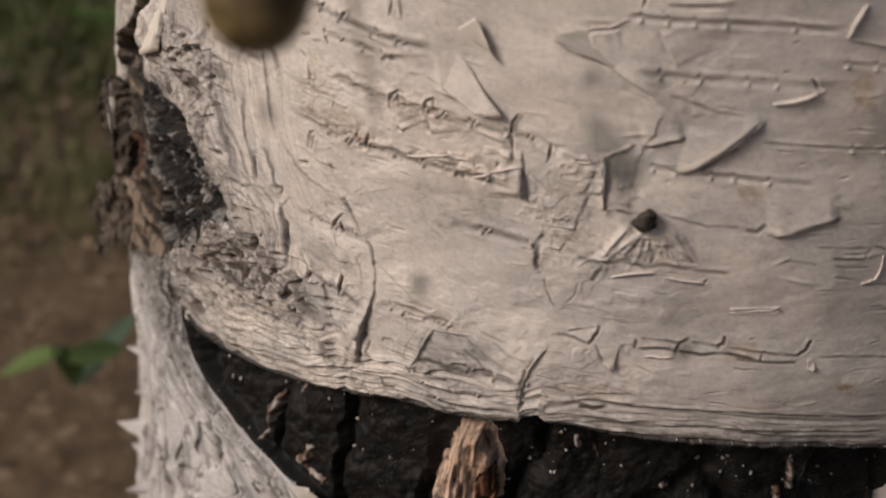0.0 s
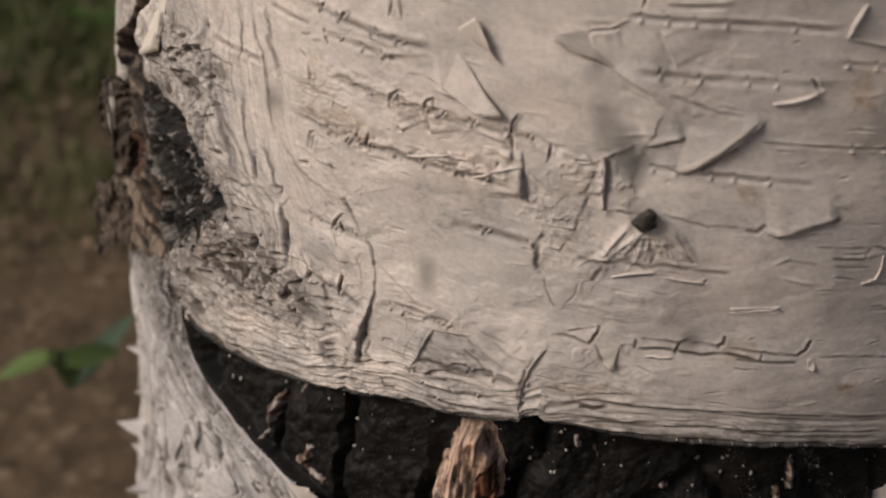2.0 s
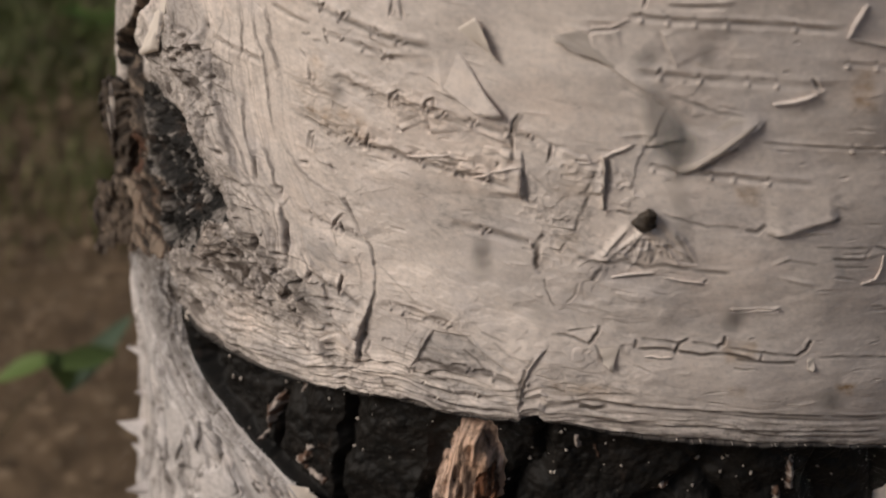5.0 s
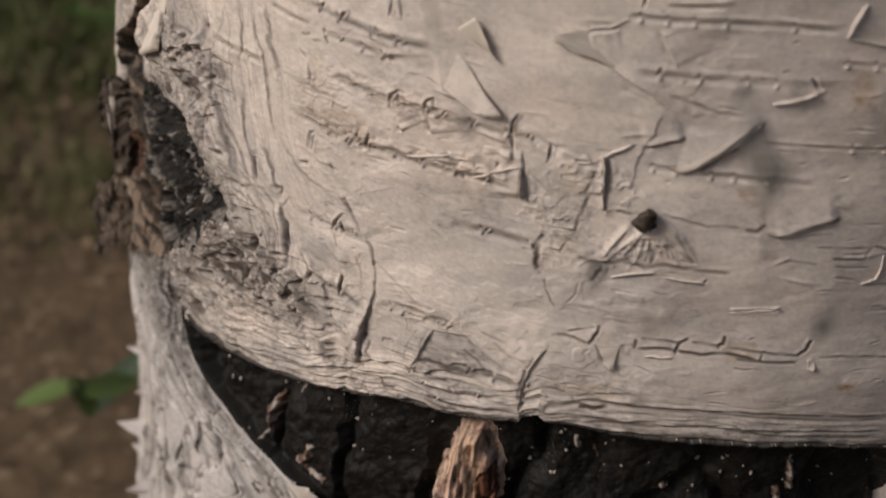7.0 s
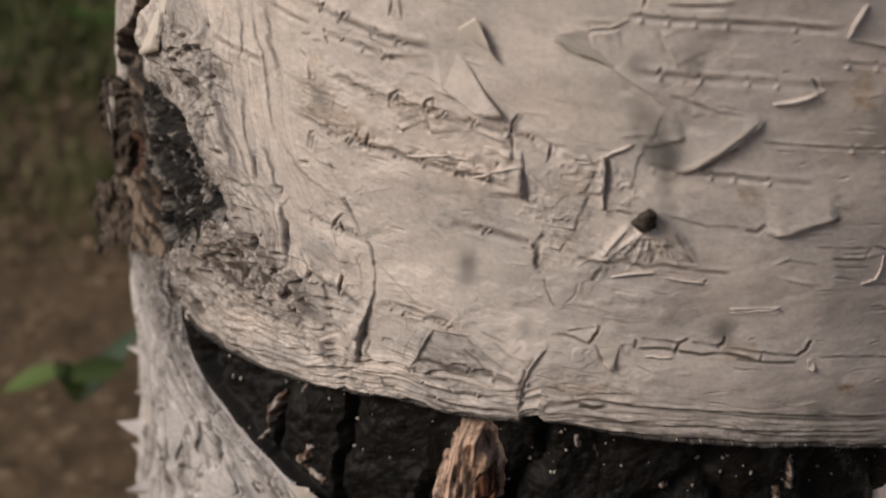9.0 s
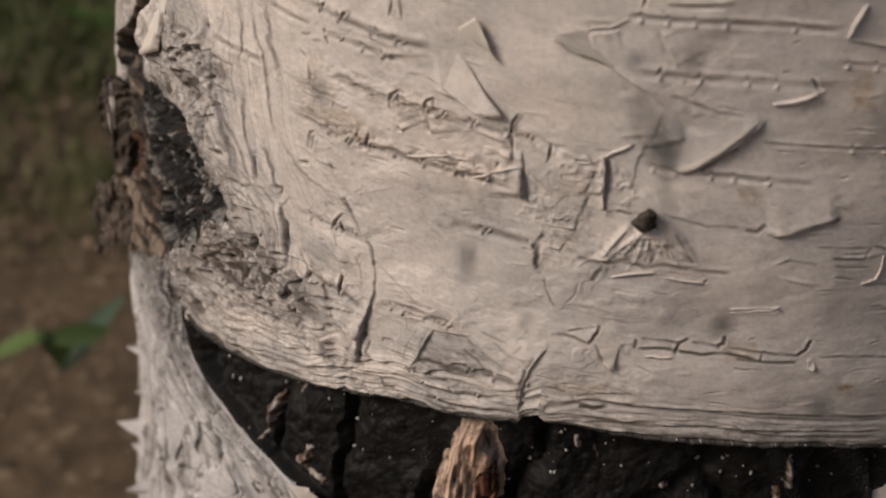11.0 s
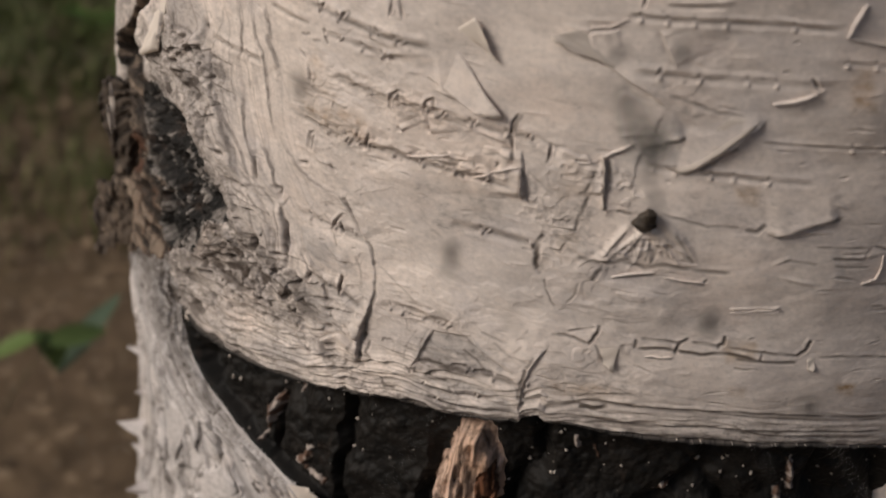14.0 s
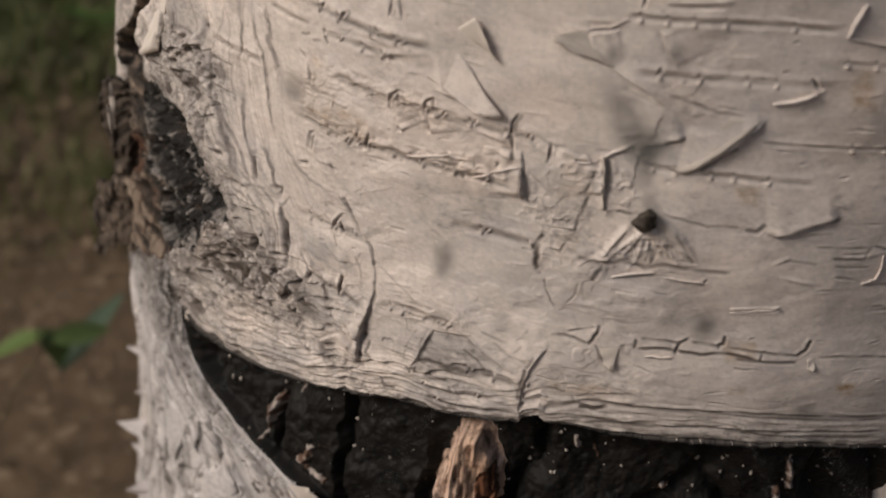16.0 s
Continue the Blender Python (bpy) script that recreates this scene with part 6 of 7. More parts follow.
def coarse_trunk():
    """The rest of the trunk: round the back, down to the flared foot and up out of sight."""
    verts, faces = [], []
    zs = [0, 20, 45, 80, 120, 170, 220, *range(240, 505, 10), 520, 640, 900, 1300, 1800, 2400, 3200, 4200, 5500]
    n = 144
    for z in zs:
        for k in range(n):
            th = 2 * math.pi * k / n
            foot = 45 * math.exp(-z / 70.0) * (1 + 0.5 * math.sin(3 * th + 1))
            a_here = (th if th < math.pi else th - 2 * math.pi) * R_MID
            hidden = -219 < a_here < 53 and np.interp(a_here, COLS, Z_LOW) + 11 < z < np.interp(a_here, COLS, Z_TOP) - 8
            foot += 1.2 * noise.noise((a_here * 0.03, z * 0.02, 0.0))
            r = (max(radius(z), 108 - 0.012 * z) + foot - (15 if hidden else 0.6)) / 1000
            verts.append((AXIS_X + r * math.sin(th), AXIS_Y - r * math.cos(th), z / 1000))
    for i in range(len(zs) - 1):
        for k in range(n):
            j = (k + 1) % n
            faces.append((i * n + k, i * n + j, (i + 1) * n + j, (i + 1) * n + k))
    faces.append([(len(zs) - 1) * n + k for k in range(n)])
    me = mesh_of("trunk", verts, faces, BARK)
    put("trunk", me, birch, "pale trunk")


coarse_trunk()


# --- things that stand off the surface
def height(a, z):
    c = int(np.clip(np.searchsorted(COLS, a), 0, len(COLS) - 1))
    r = int(np.clip(round((z - Z_LOW[c]) / (Z_TOP[c] - Z_LOW[c]) * (ROWS - 1)), 0, ROWS - 1))
    return float(H[r, c])


def spot(a, z, h):
    return tuple(on_trunk(np.array(a, float), np.array(z, float), np.array(h, float)))


def sheet(name, pos, nu, nv, thick, mat, label=""):
    """A thin sheet with two faces and closed edges; pos(u, v) gives a, z, h."""
    verts, faces = [], []
    for side in (0, 1):
        for j in range(nv + 1):
            for i in range(nu + 1):
                a, z, h = pos(i / nu, j / nv)
                verts.append(spot(a, z, h - side * thick))
    n = (nu + 1) * (nv + 1)
    q = lambda i, j: j * (nu + 1) + i
    for j in range(nv):
        for i in range(nu):
            f = (q(i, j), q(i + 1, j), q(i + 1, j + 1), q(i, j + 1))
            faces += [f, tuple(n + k for k in reversed(f))]
    ring = [q(i, 0) for i in range(nu)] + [q(nu, j) for j in range(nv)] + [q(i, nv) for i in range(nu, 0, -1)] + [q(0, j) for j in range(nv, 0, -1)]
    for k, m in zip(ring, ring[1:] + ring[:1]):
        faces.append((m, k, n + k, n + m))
    return put(name, mesh_of(name, verts, faces, mat), birch, label)


def flap(r0, r1, t0, t1, lift=2.0, power=1.7, mat=BARK, bend=0.0, seed=0, label="", rag=1.0):
    """A tongue of bark: rooted along r0-r1, free at t0-t1, where it stands off by lift mm."""
    r0, r1, t0, t1 = (np.array(p, float) for p in (r0, r1, t0, t1))
    h0, h1 = height(*r0), height(*r1)

    def pos(u, v):
        c = (r0 + (r1 - r0) * u) * (1 - v) + (t0 + (t1 - t0) * u) * v
        jag = (0.35 * math.sin(seed + 7.3 * u + 5.1 * v) + 0.25 * math.sin(2.1 * seed + 17 * u + 11 * v)) * min(1, 2 * v) * rag
        h = (h0 + (h1 - h0) * u) * (1 - v) + max(height(*c), h0, h1) * v - 0.3 * (1 - v) ** 2 + lift * v ** power + bend * math.sin(math.pi * u) * v
        return c[0] + jag, c[1] + 0.5 * jag, h + 0.15 * math.sin(seed * 3 + 12 * v + 5 * u) * v

    return sheet("bark_flap", pos, 14, 14, 0.16, mat, label)


def curl(pts, r=0.8, turns=0.75, mat=BARK, lift=0.1, label="", start=-0.25):
    """An edge of bark rolled into a little scroll along pts."""
    FEATURE[0] += 1
    p = wobble(pts, 0.2, FEATURE[0], 6)
    m = len(p) - 1
    way = p[-1] - p[0]
    nx, nz = -way[1] / np.hypot(*way), way[0] / np.hypot(*way)

    def pos(u, v):
        c = p[int(round(v * m))]
        taper = 0.35 + 0.65 * math.sin(math.pi * min(max(v, 0.06), 0.94)) ** 0.7
        ang = 2 * math.pi * (start + turns * u)
        rr = 0.45 * r * taper * (1 - 0.25 * u)
        return c[0] + nx * rr * math.cos(ang), c[1] + nz * rr * math.cos(ang), height(*c) + lift + rr * (0.9 + math.sin(ang))

    return sheet("bark_curl", pos, 10, m, 0.1, mat, label)


flap((-35.6, 448.8), (-34.5, 442.1), (-36.0, 447.7), (-35.3, 441.3), 0.45, 1.6, rag=0.4)
flap((-52.1, 468.4), (-44.4, 466.4), (-47.3, 472.4), (-42.7, 465.8), 0.9, 1.4, mat=FLAP, label="bright white pointed flap of bark", rag=0.4)
flap((-57.9, 460.3), (-51.8, 467.1), (-44.7, 455.7), (-40.2, 456.2), 1.0, 1.6, rag=0.5)
flap((-26.3, 474.6), (-20.5, 467.6), (-33.9, 472.2), (-32.9, 471.2), 0.8, 1.6, FLAPGREY, rag=0.6)
flap((-8.3, 462.4), (-12.1, 451.7), (3.9, 462.4), (-7.1, 451.5), 0.15, 1.6, FLAPGREY, rag=0.5)
flap((-22.5, 451.9), (-21.2, 443.0), (-21.7, 452.6), (-20.2, 442.8), 0.7, 1.4, FLAP, rag=0.3)
curl([(-22.4, 451.9), (-20.3, 453.3), (-17.4, 455.0)], 0.75)
curl([(-27.2, 450.8), (-24.8, 450.7), (-22.6, 451.4)], 0.4)
flap((-17.6, 416.8), (-12.9, 417.4), (-15.2, 411.6), (-13.4, 410.1), 0.6, 1.4, FLAP, rag=0.3)
flap((21.5, 418.2), (23.1, 418.2), (22.9, 414.0), (24.3, 413.6), 0.5, 1.4, FLAP, rag=0.3)
curl([(-16.8, 429.8), (-13.9, 430.9), (-9.4, 432.1)], 0.6)
curl([(-7.6, 431.2), (-3.9, 431.1), (0.0, 430.8)], 0.5)
curl([(28.5, 432.3), (31.1, 433.3), (31.6, 435.5), (31.4, 438.1)], 0.45)
curl([(-27.6, 474.2), (-24.4, 474.9), (-21.6, 476.5)], 0.4)
curl([(-8.2, 414.3), (-5.6, 414.6), (-3.0, 414.7)], 0.4)
curl([(4.9, 465.1), (8.7, 466.1), (11.9, 467.4)], 0.9)
curl([(14.6, 477.0), (15.4, 479.8), (16.6, 482.6)], 0.9)
curl([(14.8, 477.1), (24.1, 475.7)], 0.5, mat=FLAPGREY)
curl([(5.7, 425.2), (10.6, 426.0), (15.1, 426.4)], 0.35)
curl([(-57.9, 444.1), (-49.6, 446.6)], 0.5)
curl([(-44.7, 443.4), (-39.2, 446.5), (-36.6, 447.4)], 0.5)
flap((-80.1, 356.0), (-77.2, 352.2), (-72.4, 360.3), (-67.3, 357.1), 0.6, 1.3, FLAPGREY, seed=11)
flap((-133.5, 452.2), (-127.9, 454.2), (-139.6, 434.8), (-131.0, 439.5), 0.8, 1.2, FLAP, 0.6, label="smooth cream tongue of bark beside the scar", rag=0.3)


def lump(name, c, size, mat, label="", seed=0, h=0.0, squash=1.0):
    """A small uneven lump sitting on the bark."""
    bm = bmesh.new()
    bmesh.ops.create_icosphere(bm, subdivisions=3, radius=1)
    rnd_l = random.Random(seed)
    ph = [rnd_l.uniform(0, 6) for _ in range(3)]
    for v in bm.verts:
        k = 1 + 0.18 * math.sin(3 * v.co.x + ph[0]) + 0.15 * math.sin(4 * v.co.y + ph[1]) + 0.12 * math.sin(5 * v.co.z + ph[2])
        v.co = v.co * k
        v.co.x, v.co.y, v.co.z = v.co.x * size[0] / 1000, v.co.y * size[1] / 1000, v.co.z * size[2] / 1000
    me = bpy.data.meshes.new(name)
    bm.to_mesh(me)
    bm.free()
    me.materials.append(mat)
    me.polygons.foreach_set("use_smooth", [True] * len(me.polygons))
    ob = put(name, me, birch, label)
    th = c[0] / R_MID
    ob.matrix_local = Matrix.Translation(spot(c[0], c[1], height(*c) + h)) @ Euler((0, 0, th)).to_matrix().to_4x4()
    return ob


bud = lump("bud", (-12.9, 441.8), (2.2, 1.6, 1.6), BUD, "small dark dormant bud in the bark", 3, 0.6)
lump("droplet", (-118.2, 379.4), (1.0, 0.9, 1.6), CRUMB, "small pale clot hanging at the corner of the charred band", 6, 0.3)
tip = lump("bud_tip", (-12.0, 443.4), (1.1, 1.1, 1.3), BUD, "", 5, 1.6)
tip.parent, tip.matrix_basis = bud, bud.matrix_basis.inverted() @ tip.matrix_basis


def shard(c, length, width, turn, out, mat, label=""):
    """A pointed splinter of bark standing off the trunk."""
    th = c[0] / R_MID
    L, W = length / 1000, width / 1000
    verts = [(-W, -0.3 * W, 0), (W, -0.3 * W, 0), (0.9 * W, 0.5 * W, 0.1 * L), (-0.9 * W, 0.5 * W, 0.1 * L),
             (-0.55 * W, -0.4 * W, 0.5 * L), (0.5 * W, -0.35 * W, 0.55 * L), (0.4 * W, 0.2 * W, 0.5 * L), (-0.5 * W, 0.25 * W, 0.5 * L), (0.1 * W, 0, L)]
    faces = [(0, 1, 5, 4), (1, 2, 6, 5), (2, 3, 7, 6), (3, 0, 4, 7), (4, 5, 8), (5, 6, 8), (6, 7, 8), (7, 4, 8), (3, 2, 1, 0)]
    ob = put("bark_shard", mesh_of("bark_shard", verts, faces, mat, False), birch, label)
    ob.matrix_local = (Matrix.Translation(spot(c[0], c[1], height(*c) - 0.8)) @ Euler((0, 0, th)).to_matrix().to_4x4()
                       @ Euler((radians(90 - out), 0, 0)).to_matrix().to_4x4() @ Euler((0, 0, 0)).to_matrix().to_4x4()
                       @ Euler((0, radians(turn), 0)).to_matrix().to_4x4())
    return ob


for k, (a0, z0, n, w0) in enumerate(((-164, 307, 5.5, 2.2), (-160, 288, 4.5, 1.6), (-166, 296, 3.5, 1.2), (-161, 280, 3.0, 1.3), (-168, 332, 3.2, 1.0),
                                     (-165, 320, 2.4, 1.0), (-172, 342, 2.2, 0.9), (-158, 272, 3.0, 1.2))):
    shard((a0, z0), 1.7 * n, 1.5 * w0, (-25, 10, -40, 30)[k % 4], 10 + 7 * (k % 3), LOWBARK)


def bark_flake():
    """A ragged flake of dead bark that stands off the flank of the trunk beside the wound; hs, zs: millimetres off the trunk and above the ground."""
    outline = wobble([(-3.1, 415.0), (1.6, 415.9), (3.2, 415.4), (4.9, 415.1), (6.1, 412.6), (6.8, 408.3), (6.6, 403.6), (5.5, 400.9), (4.7, 398.3), (3.2, 394.3), (2.6, 389.7), (3.7, 385.9), (6.5, 384.8), (7.6, 383.3), (6.5, 381.8), (7.6, 378.5), (8.5, 376.1), (8.3, 372.6), (7.0, 370.7), (7.7, 366.4), (8.4, 363.0), (6.6, 362.2), (4.5, 365.0), (2.9, 367.6), (-0.0, 369.6), (-2.0, 370.9), (-5.2, 370.6), (-5.8, 390.6), (-5.5, 409.7)], 0.35, 911, 4)
    hs, zs = np.meshgrid(np.arange(-9, 10, 0.14), np.arange(352, 420, 0.2))
    n_z, n_h = hs.shape
    d = np.full(hs.shape, 1e9)
    within = np.zeros(hs.shape, bool)
    for (x0, y0), (x1, y1) in zip(outline, np.roll(outline, -1, 0)):
        ux, uy = x1 - x0, y1 - y0
        k = np.clip(((hs - x0) * ux + (zs - y0) * uy) / (ux * ux + uy * uy + 1e-9), 0, 1)
        d = np.minimum(d, np.hypot(hs - x0 - k * ux, zs - y0 - k * uy))
        if y0 != y1:
            within ^= ((zs > y0) != (zs > y1)) & (hs < (x1 - x0) * (zs - y0) / (y1 - y0) + x0)
    d = np.where(within, d, -d)
    keep = d + 0.5 * fbm(hs * 0.9, zs * 0.7, 121) > 0
    swirl = fbm(hs * 0.18, zs * 0.12, 122, 3)
    arc = np.hypot(hs + 3.0, 0.8 * (zs - 397.0)) + 0.8 * swirl
    up_step, up_under = layers(-arc * 0.5, 1.0, 0.8)
    low_step, low_under = layers((zs - 1.1 * hs) * 0.17 + 0.7 * swirl, 1.0, 0.85)
    high = smooth(zs, 392, 397)
    relief = high * 0.8 * up_step + (1 - high) * 1.2 * low_step + 0.8 * fbm(hs * 0.5, zs * 0.35, 123, 4) + 0.4 * vnoise(hs * 1.2, zs * 0.25, 124)
    bend = 0.9 * np.clip(hs, 0, 10)
    a_front = -167.0 + relief - bend
    grey = np.maximum.reduce([high * 0.5 * smooth(up_step, 0.4, 0.9), (1 - high) * (0.12 + 0.4 * smooth(swirl, -0.1, 0.5)), 0.8 * (1 - high) * smooth(low_step, 0.75, 0.95)])
    dirt_shade = np.maximum.reduce([0.9 * high * up_under, 0.75 * (1 - high) * low_under, 0.5 * smooth(fbm(hs * 0.6, zs * 0.5, 125), 0.3, 0.6), 0.5 * high])
    verts = np.concatenate([on_trunk(a_front, zs, hs).reshape(-1, 3), on_trunk(a_front - 2.5, zs, hs).reshape(-1, 3)])
    quads = grid_faces(n_z, n_h)
    quads = quads[keep.ravel()[quads].all(1)]
    pairs = np.concatenate([quads[:, [i, (i + 1) % 4]] for i in range(4)])
    seen = {tuple(p) for p in pairs.tolist()}
    total = n_z * n_h
    faces = [*map(tuple, quads.tolist()), *[tuple(total + i for i in reversed(q)) for q in quads.tolist()],
             *[(q, p, p + total, q + total) for p, q in seen if (q, p) not in seen]]
    used = np.unique(np.array([i for f in faces for i in f]))
    renum = np.zeros(2 * total, np.int64)
    renum[used] = np.arange(len(used))
    me = mesh_of("bark_flake", verts[used], [tuple(renum[list(f)]) for f in faces], RAGGED)
    for key, field in (("dirt_shade", dirt_shade), ("grey", grey)):
        me.attributes.new(key, "FLOAT", "POINT").data.foreach_set("value", np.clip(np.tile(field.ravel(), 2)[used], 0, 1).astype(np.float32))
    put("bark_flake", me, birch, "ragged grey-brown flake of dead bark beside the wound")


bark_flake()
for (h0, z0), (h1, z1), wide in (((4.6, 417.6), (3.6, 405.3), 1.3), ((5.4, 412.0), (4.3, 404.3), 0.8)):
    mid = [((h0 + (h1 - h0) * t), z0 + (z1 - z0) * t) for t in (0, 0.3, 0.7, 1)]
    pts = [spot(-163.5, z, h) for h, z in mid]
    verts = [Vector(p) + Vector((dx * w, 0, dz * w)) for p, w in zip(pts, (0.4 * wide, wide, wide, 0.3 * wide)) for dx, dz in ((-0.0005, 0), (0, -0.0003), (0.0005, 0), (0, 0.0003))]
    verts = [v + Vector((0, -0.0003 if k % 4 in (1, 3) else 0, 0)) for k, v in enumerate(verts)]
    faces = [(4 * i + k, 4 * i + (k + 1) % 4, 4 * i + 4 + (k + 1) % 4, 4 * i + 4 + k) for i in range(3) for k in range(4)] + [(3, 2, 1, 0), (12, 13, 14, 15)]
    put("splinter", mesh_of("splinter", verts, faces, FLAPGREY), birch, "pale upright splinter")

# pale crumbs caught in the charred bark
crumb_mesh = None
CRUMBS = [(-103.8, 375.9), (-101.6, 371.7), (-99.1, 372.6), (-87.5, 376.5), (-84.0, 378.1), (-72.7, 381.3), (-65.5, 378.9), (-66.1, 370.9), (-63.0, 372.3), (-30.2, 377.6), (-26.5, 382.7), (-21.7, 382.1), (-21.0, 392.5), (-19.4, 388.3), (-7.9, 386.0), (7.5, 388.3), (12.6, 388.8), (16.4, 388.6), (18.3, 386.9), (12.4, 386.1), (-11.8, 390.4), (7.4, 382.3), (34.7, 384.8), (-21.0, 382.5)]
for k in range(70):
    a0 = rnd.uniform(-75, 50)
    z0 = float(np.interp(a0, RIM[:, 0], RIM[:, 1])) - rnd.uniform(1.5, 22)
    if k < len(CRUMBS):
        a0, z0 = CRUMBS[k]
    if a0 < np.interp(z0, STRIP[::-1, 1], STRIP[::-1, 0]) + 3:
        continue
    s0 = rnd.uniform(0.22, 0.42) if k < len(CRUMBS) else rnd.uniform(0.08, 0.2)
    if crumb_mesh is None:
        first = lump("crumb", (a0, z0), (1.0, 0.8, 0.9), CRUMB, "", 2)
        crumb_mesh = first.data
        first.scale = (s0, s0, s0)
    else:
        ob = put("crumb", crumb_mesh, birch)
        ob.location = spot(a0, z0, height(a0, z0) + 0.2)
        ob.scale = (s0 * rnd.uniform(0.7, 1.8), s0, s0)
        ob.rotation_euler = (rnd.uniform(0, 3), rnd.uniform(0, 3), rnd.uniform(0, 3))


# ---------------------------------------------------------------- ground
def ground():
    n, verts, faces = 60, [], []
    rings = [0.0, 0.2, 0.4, 0.6, 0.8, 1.0, 1.25, 1.5, 2, 3, 5, 9, 18, 40, 100, 300, 800]
    for r in rings:
        for k in range(n):
            th = 2 * math.pi * k / n
            x, y = AXIS_X + r * math.cos(th), AXIS_Y + r * math.sin(th)
            verts.append((x, y, 0.02 * noise.noise((x * 2.2, y * 2.2, 0.3)) * min(r, 1)))
    for i in range(len(rings) - 1):
        for k in range(n):
            j = (k + 1) % n
            faces.append((i * n + k, (i + 1) * n + k, (i + 1) * n + j, i * n + j))
    return tagged(new("ground", mesh_of("ground", verts, faces, SOIL)), "brown forest soil", "ground", kind="structure")


ground()


def grass():
    r = random.Random(11)
    verts, faces = [], []
    while len(faces) < 110000:
        if r.random() < 0.68:
            x, y = r.gauss(-0.5, 0.42), r.gauss(1.15, 0.42)
        else:
            d, th = 0.5 + 4.5 * r.random(), r.uniform(0, 6.28)
            x, y = AXIS_X + d * math.cos(th), AXIS_Y + d * math.sin(th)
        cover = 0.5 + 0.9 * (math.hypot(x - AXIS_X, y - AXIS_Y) - 0.74) / 0.40 + 0.8 * noise.noise((x * 4, y * 4, 2.0))
        cover = min(cover, 0.75 + 0.7 * noise.noise((x * 1.1, y * 1.1, 5.0)))
        if r.random() > cover:
            continue
        L, w, b = r.uniform(0.015, 0.045), r.uniform(0.0007, 0.0014), r.uniform(0, 6.28)
        dx, dy = math.cos(b), math.sin(b)
        lean = r.uniform(0.2, 0.9) * L
        k = len(verts)
        verts += [(x - dy * w, y + dx * w, -0.01), (x + dy * w, y - dx * w, -0.01),
                  (x + dx * lean * 0.4 + dy * w * 0.8, y + dy * lean * 0.4 - dx * w * 0.8, L * 0.6),
                  (x + dx * lean * 0.4 - dy * w * 0.8, y + dy * lean * 0.4 + dx * w * 0.8, L * 0.6), (x + dx * lean, y + dy * lean, L)]
        faces += [(k, k + 1, k + 2, k + 3), (k + 3, k + 2, k + 4)]
    tagged(new("grass", mesh_of("grass", verts, faces, GRASS)), "dark green shaded grass on the soil", "grass", kind="stuff")


def litter():
    r = random.Random(12)
    verts, faces = [], []
    for _ in range(22000):
        x, y = r.gauss(-0.4, 0.75), r.gauss(1.1, 0.75)
        if math.hypot(x - AXIS_X, y - AXIS_Y) < 0.24:
            continue
        L, w, b = r.uniform(0.003, 0.008), r.uniform(0.0015, 0.0035), r.uniform(0, 6.28)
        z, t1, t2 = r.uniform(0.0, 0.012), r.uniform(-0.4, 0.4), r.uniform(-0.4, 0.4)
        dx, dy = math.cos(b), math.sin(b)
        k = len(verts)
        for u, v, lift in ((-1, 0, 0), (0, -1, 0.2), (1, 0, 0.1), (0, 1, -0.1)):
            verts.append((x + dx * L * u - dy * w * v, y + dy * L * u + dx * w * v, 0.012 + z + t1 * L * u + t2 * w * v + lift * w))
        faces += [(k, k + 1, k + 2), (k, k + 2, k + 3)]
    tagged(new("leaf_litter", mesh_of("leaf_litter", verts, faces, LITTER)), "dry brown leaf litter scattered on the soil", "leaf litter", kind="stuff")


grass()
litter()


# ---------------------------------------------------------------- the seedling that sways beside the trunk
def tube(path, r0, r1, n=6):
    verts, faces = [], []
    pts = [Vector(p) for p in path]
    for i, p in enumerate(pts):
        way = (pts[min(i + 1, len(pts) - 1)] - pts[max(i - 1, 0)]).normalized()
        side = way.orthogonal().normalized()
        up = way.cross(side)
        r = r0 + (r1 - r0) * i / (len(pts) - 1)
        for k in range(n):
            a = 2 * math.pi * k / n
            verts.append(p + (side * math.cos(a) + up * math.sin(a)) * r)
    for i in range(len(pts) - 1):
        for k in range(n):
            j = (k + 1) % n
            faces.append((i * n + k, i * n + j, (i + 1) * n + j, (i + 1) * n + k))
    faces += [tuple(range(n))[::-1], tuple((len(pts) - 1) * n + k for k in range(n))]
    return verts, faces


def leaf_mesh(length, width, droop):
    verts, faces = [], []
    n = 10
    for side in (0, 1):
        for i in range(n + 1):
            t = i / n
            w = width * math.sin(math.pi * t ** 0.8) ** 0.8 * (1 if i < n else 0) + 0.0002
            z = -droop * t * t
            for k in (-1, 0, 1):
                verts.append((k * w * 0.5, t * length, z + abs(k) * w * 0.18 - side * 0.0002))
    m = 3 * (n + 1)
    for i in range(n):
        for k in range(2):
            f = (3 * i + k, 3 * i + k + 1, 3 * i + k + 4, 3 * i + k + 3)
            faces += [f, tuple(m + j for j in reversed(f))]
    return verts, faces


FOOT = Vector((-0.2845, 0.5367, 0.0))
seedling = tagged(new("seedling"), "small green broad-leaved seedling swaying beside the trunk", "plant")
seedling.matrix_world = Matrix.Translation(FOOT)


def leaf(tip, base, width, droop, mat, tilt=0):
    base, tip = Vector(base) - FOOT, Vector(tip) - FOOT
    length = (tip - base).length
    v, f = leaf_mesh(length, width, droop)
    ob = put("leaf", mesh_of("leaf", v, f, mat), seedling, "")
    way = (tip - base).normalized()
    side = way.cross(Vector((0, 0, 1))).normalized()
    m = Matrix((side, way, side.cross(way))).transposed().to_4x4()
    ob.matrix_local = Matrix.Translation(base) @ m @ Euler((0, radians(tilt), 0)).to_matrix().to_4x4()
    return ob


TOP = Vector((-0.1822, 0.4579, 0.1549))
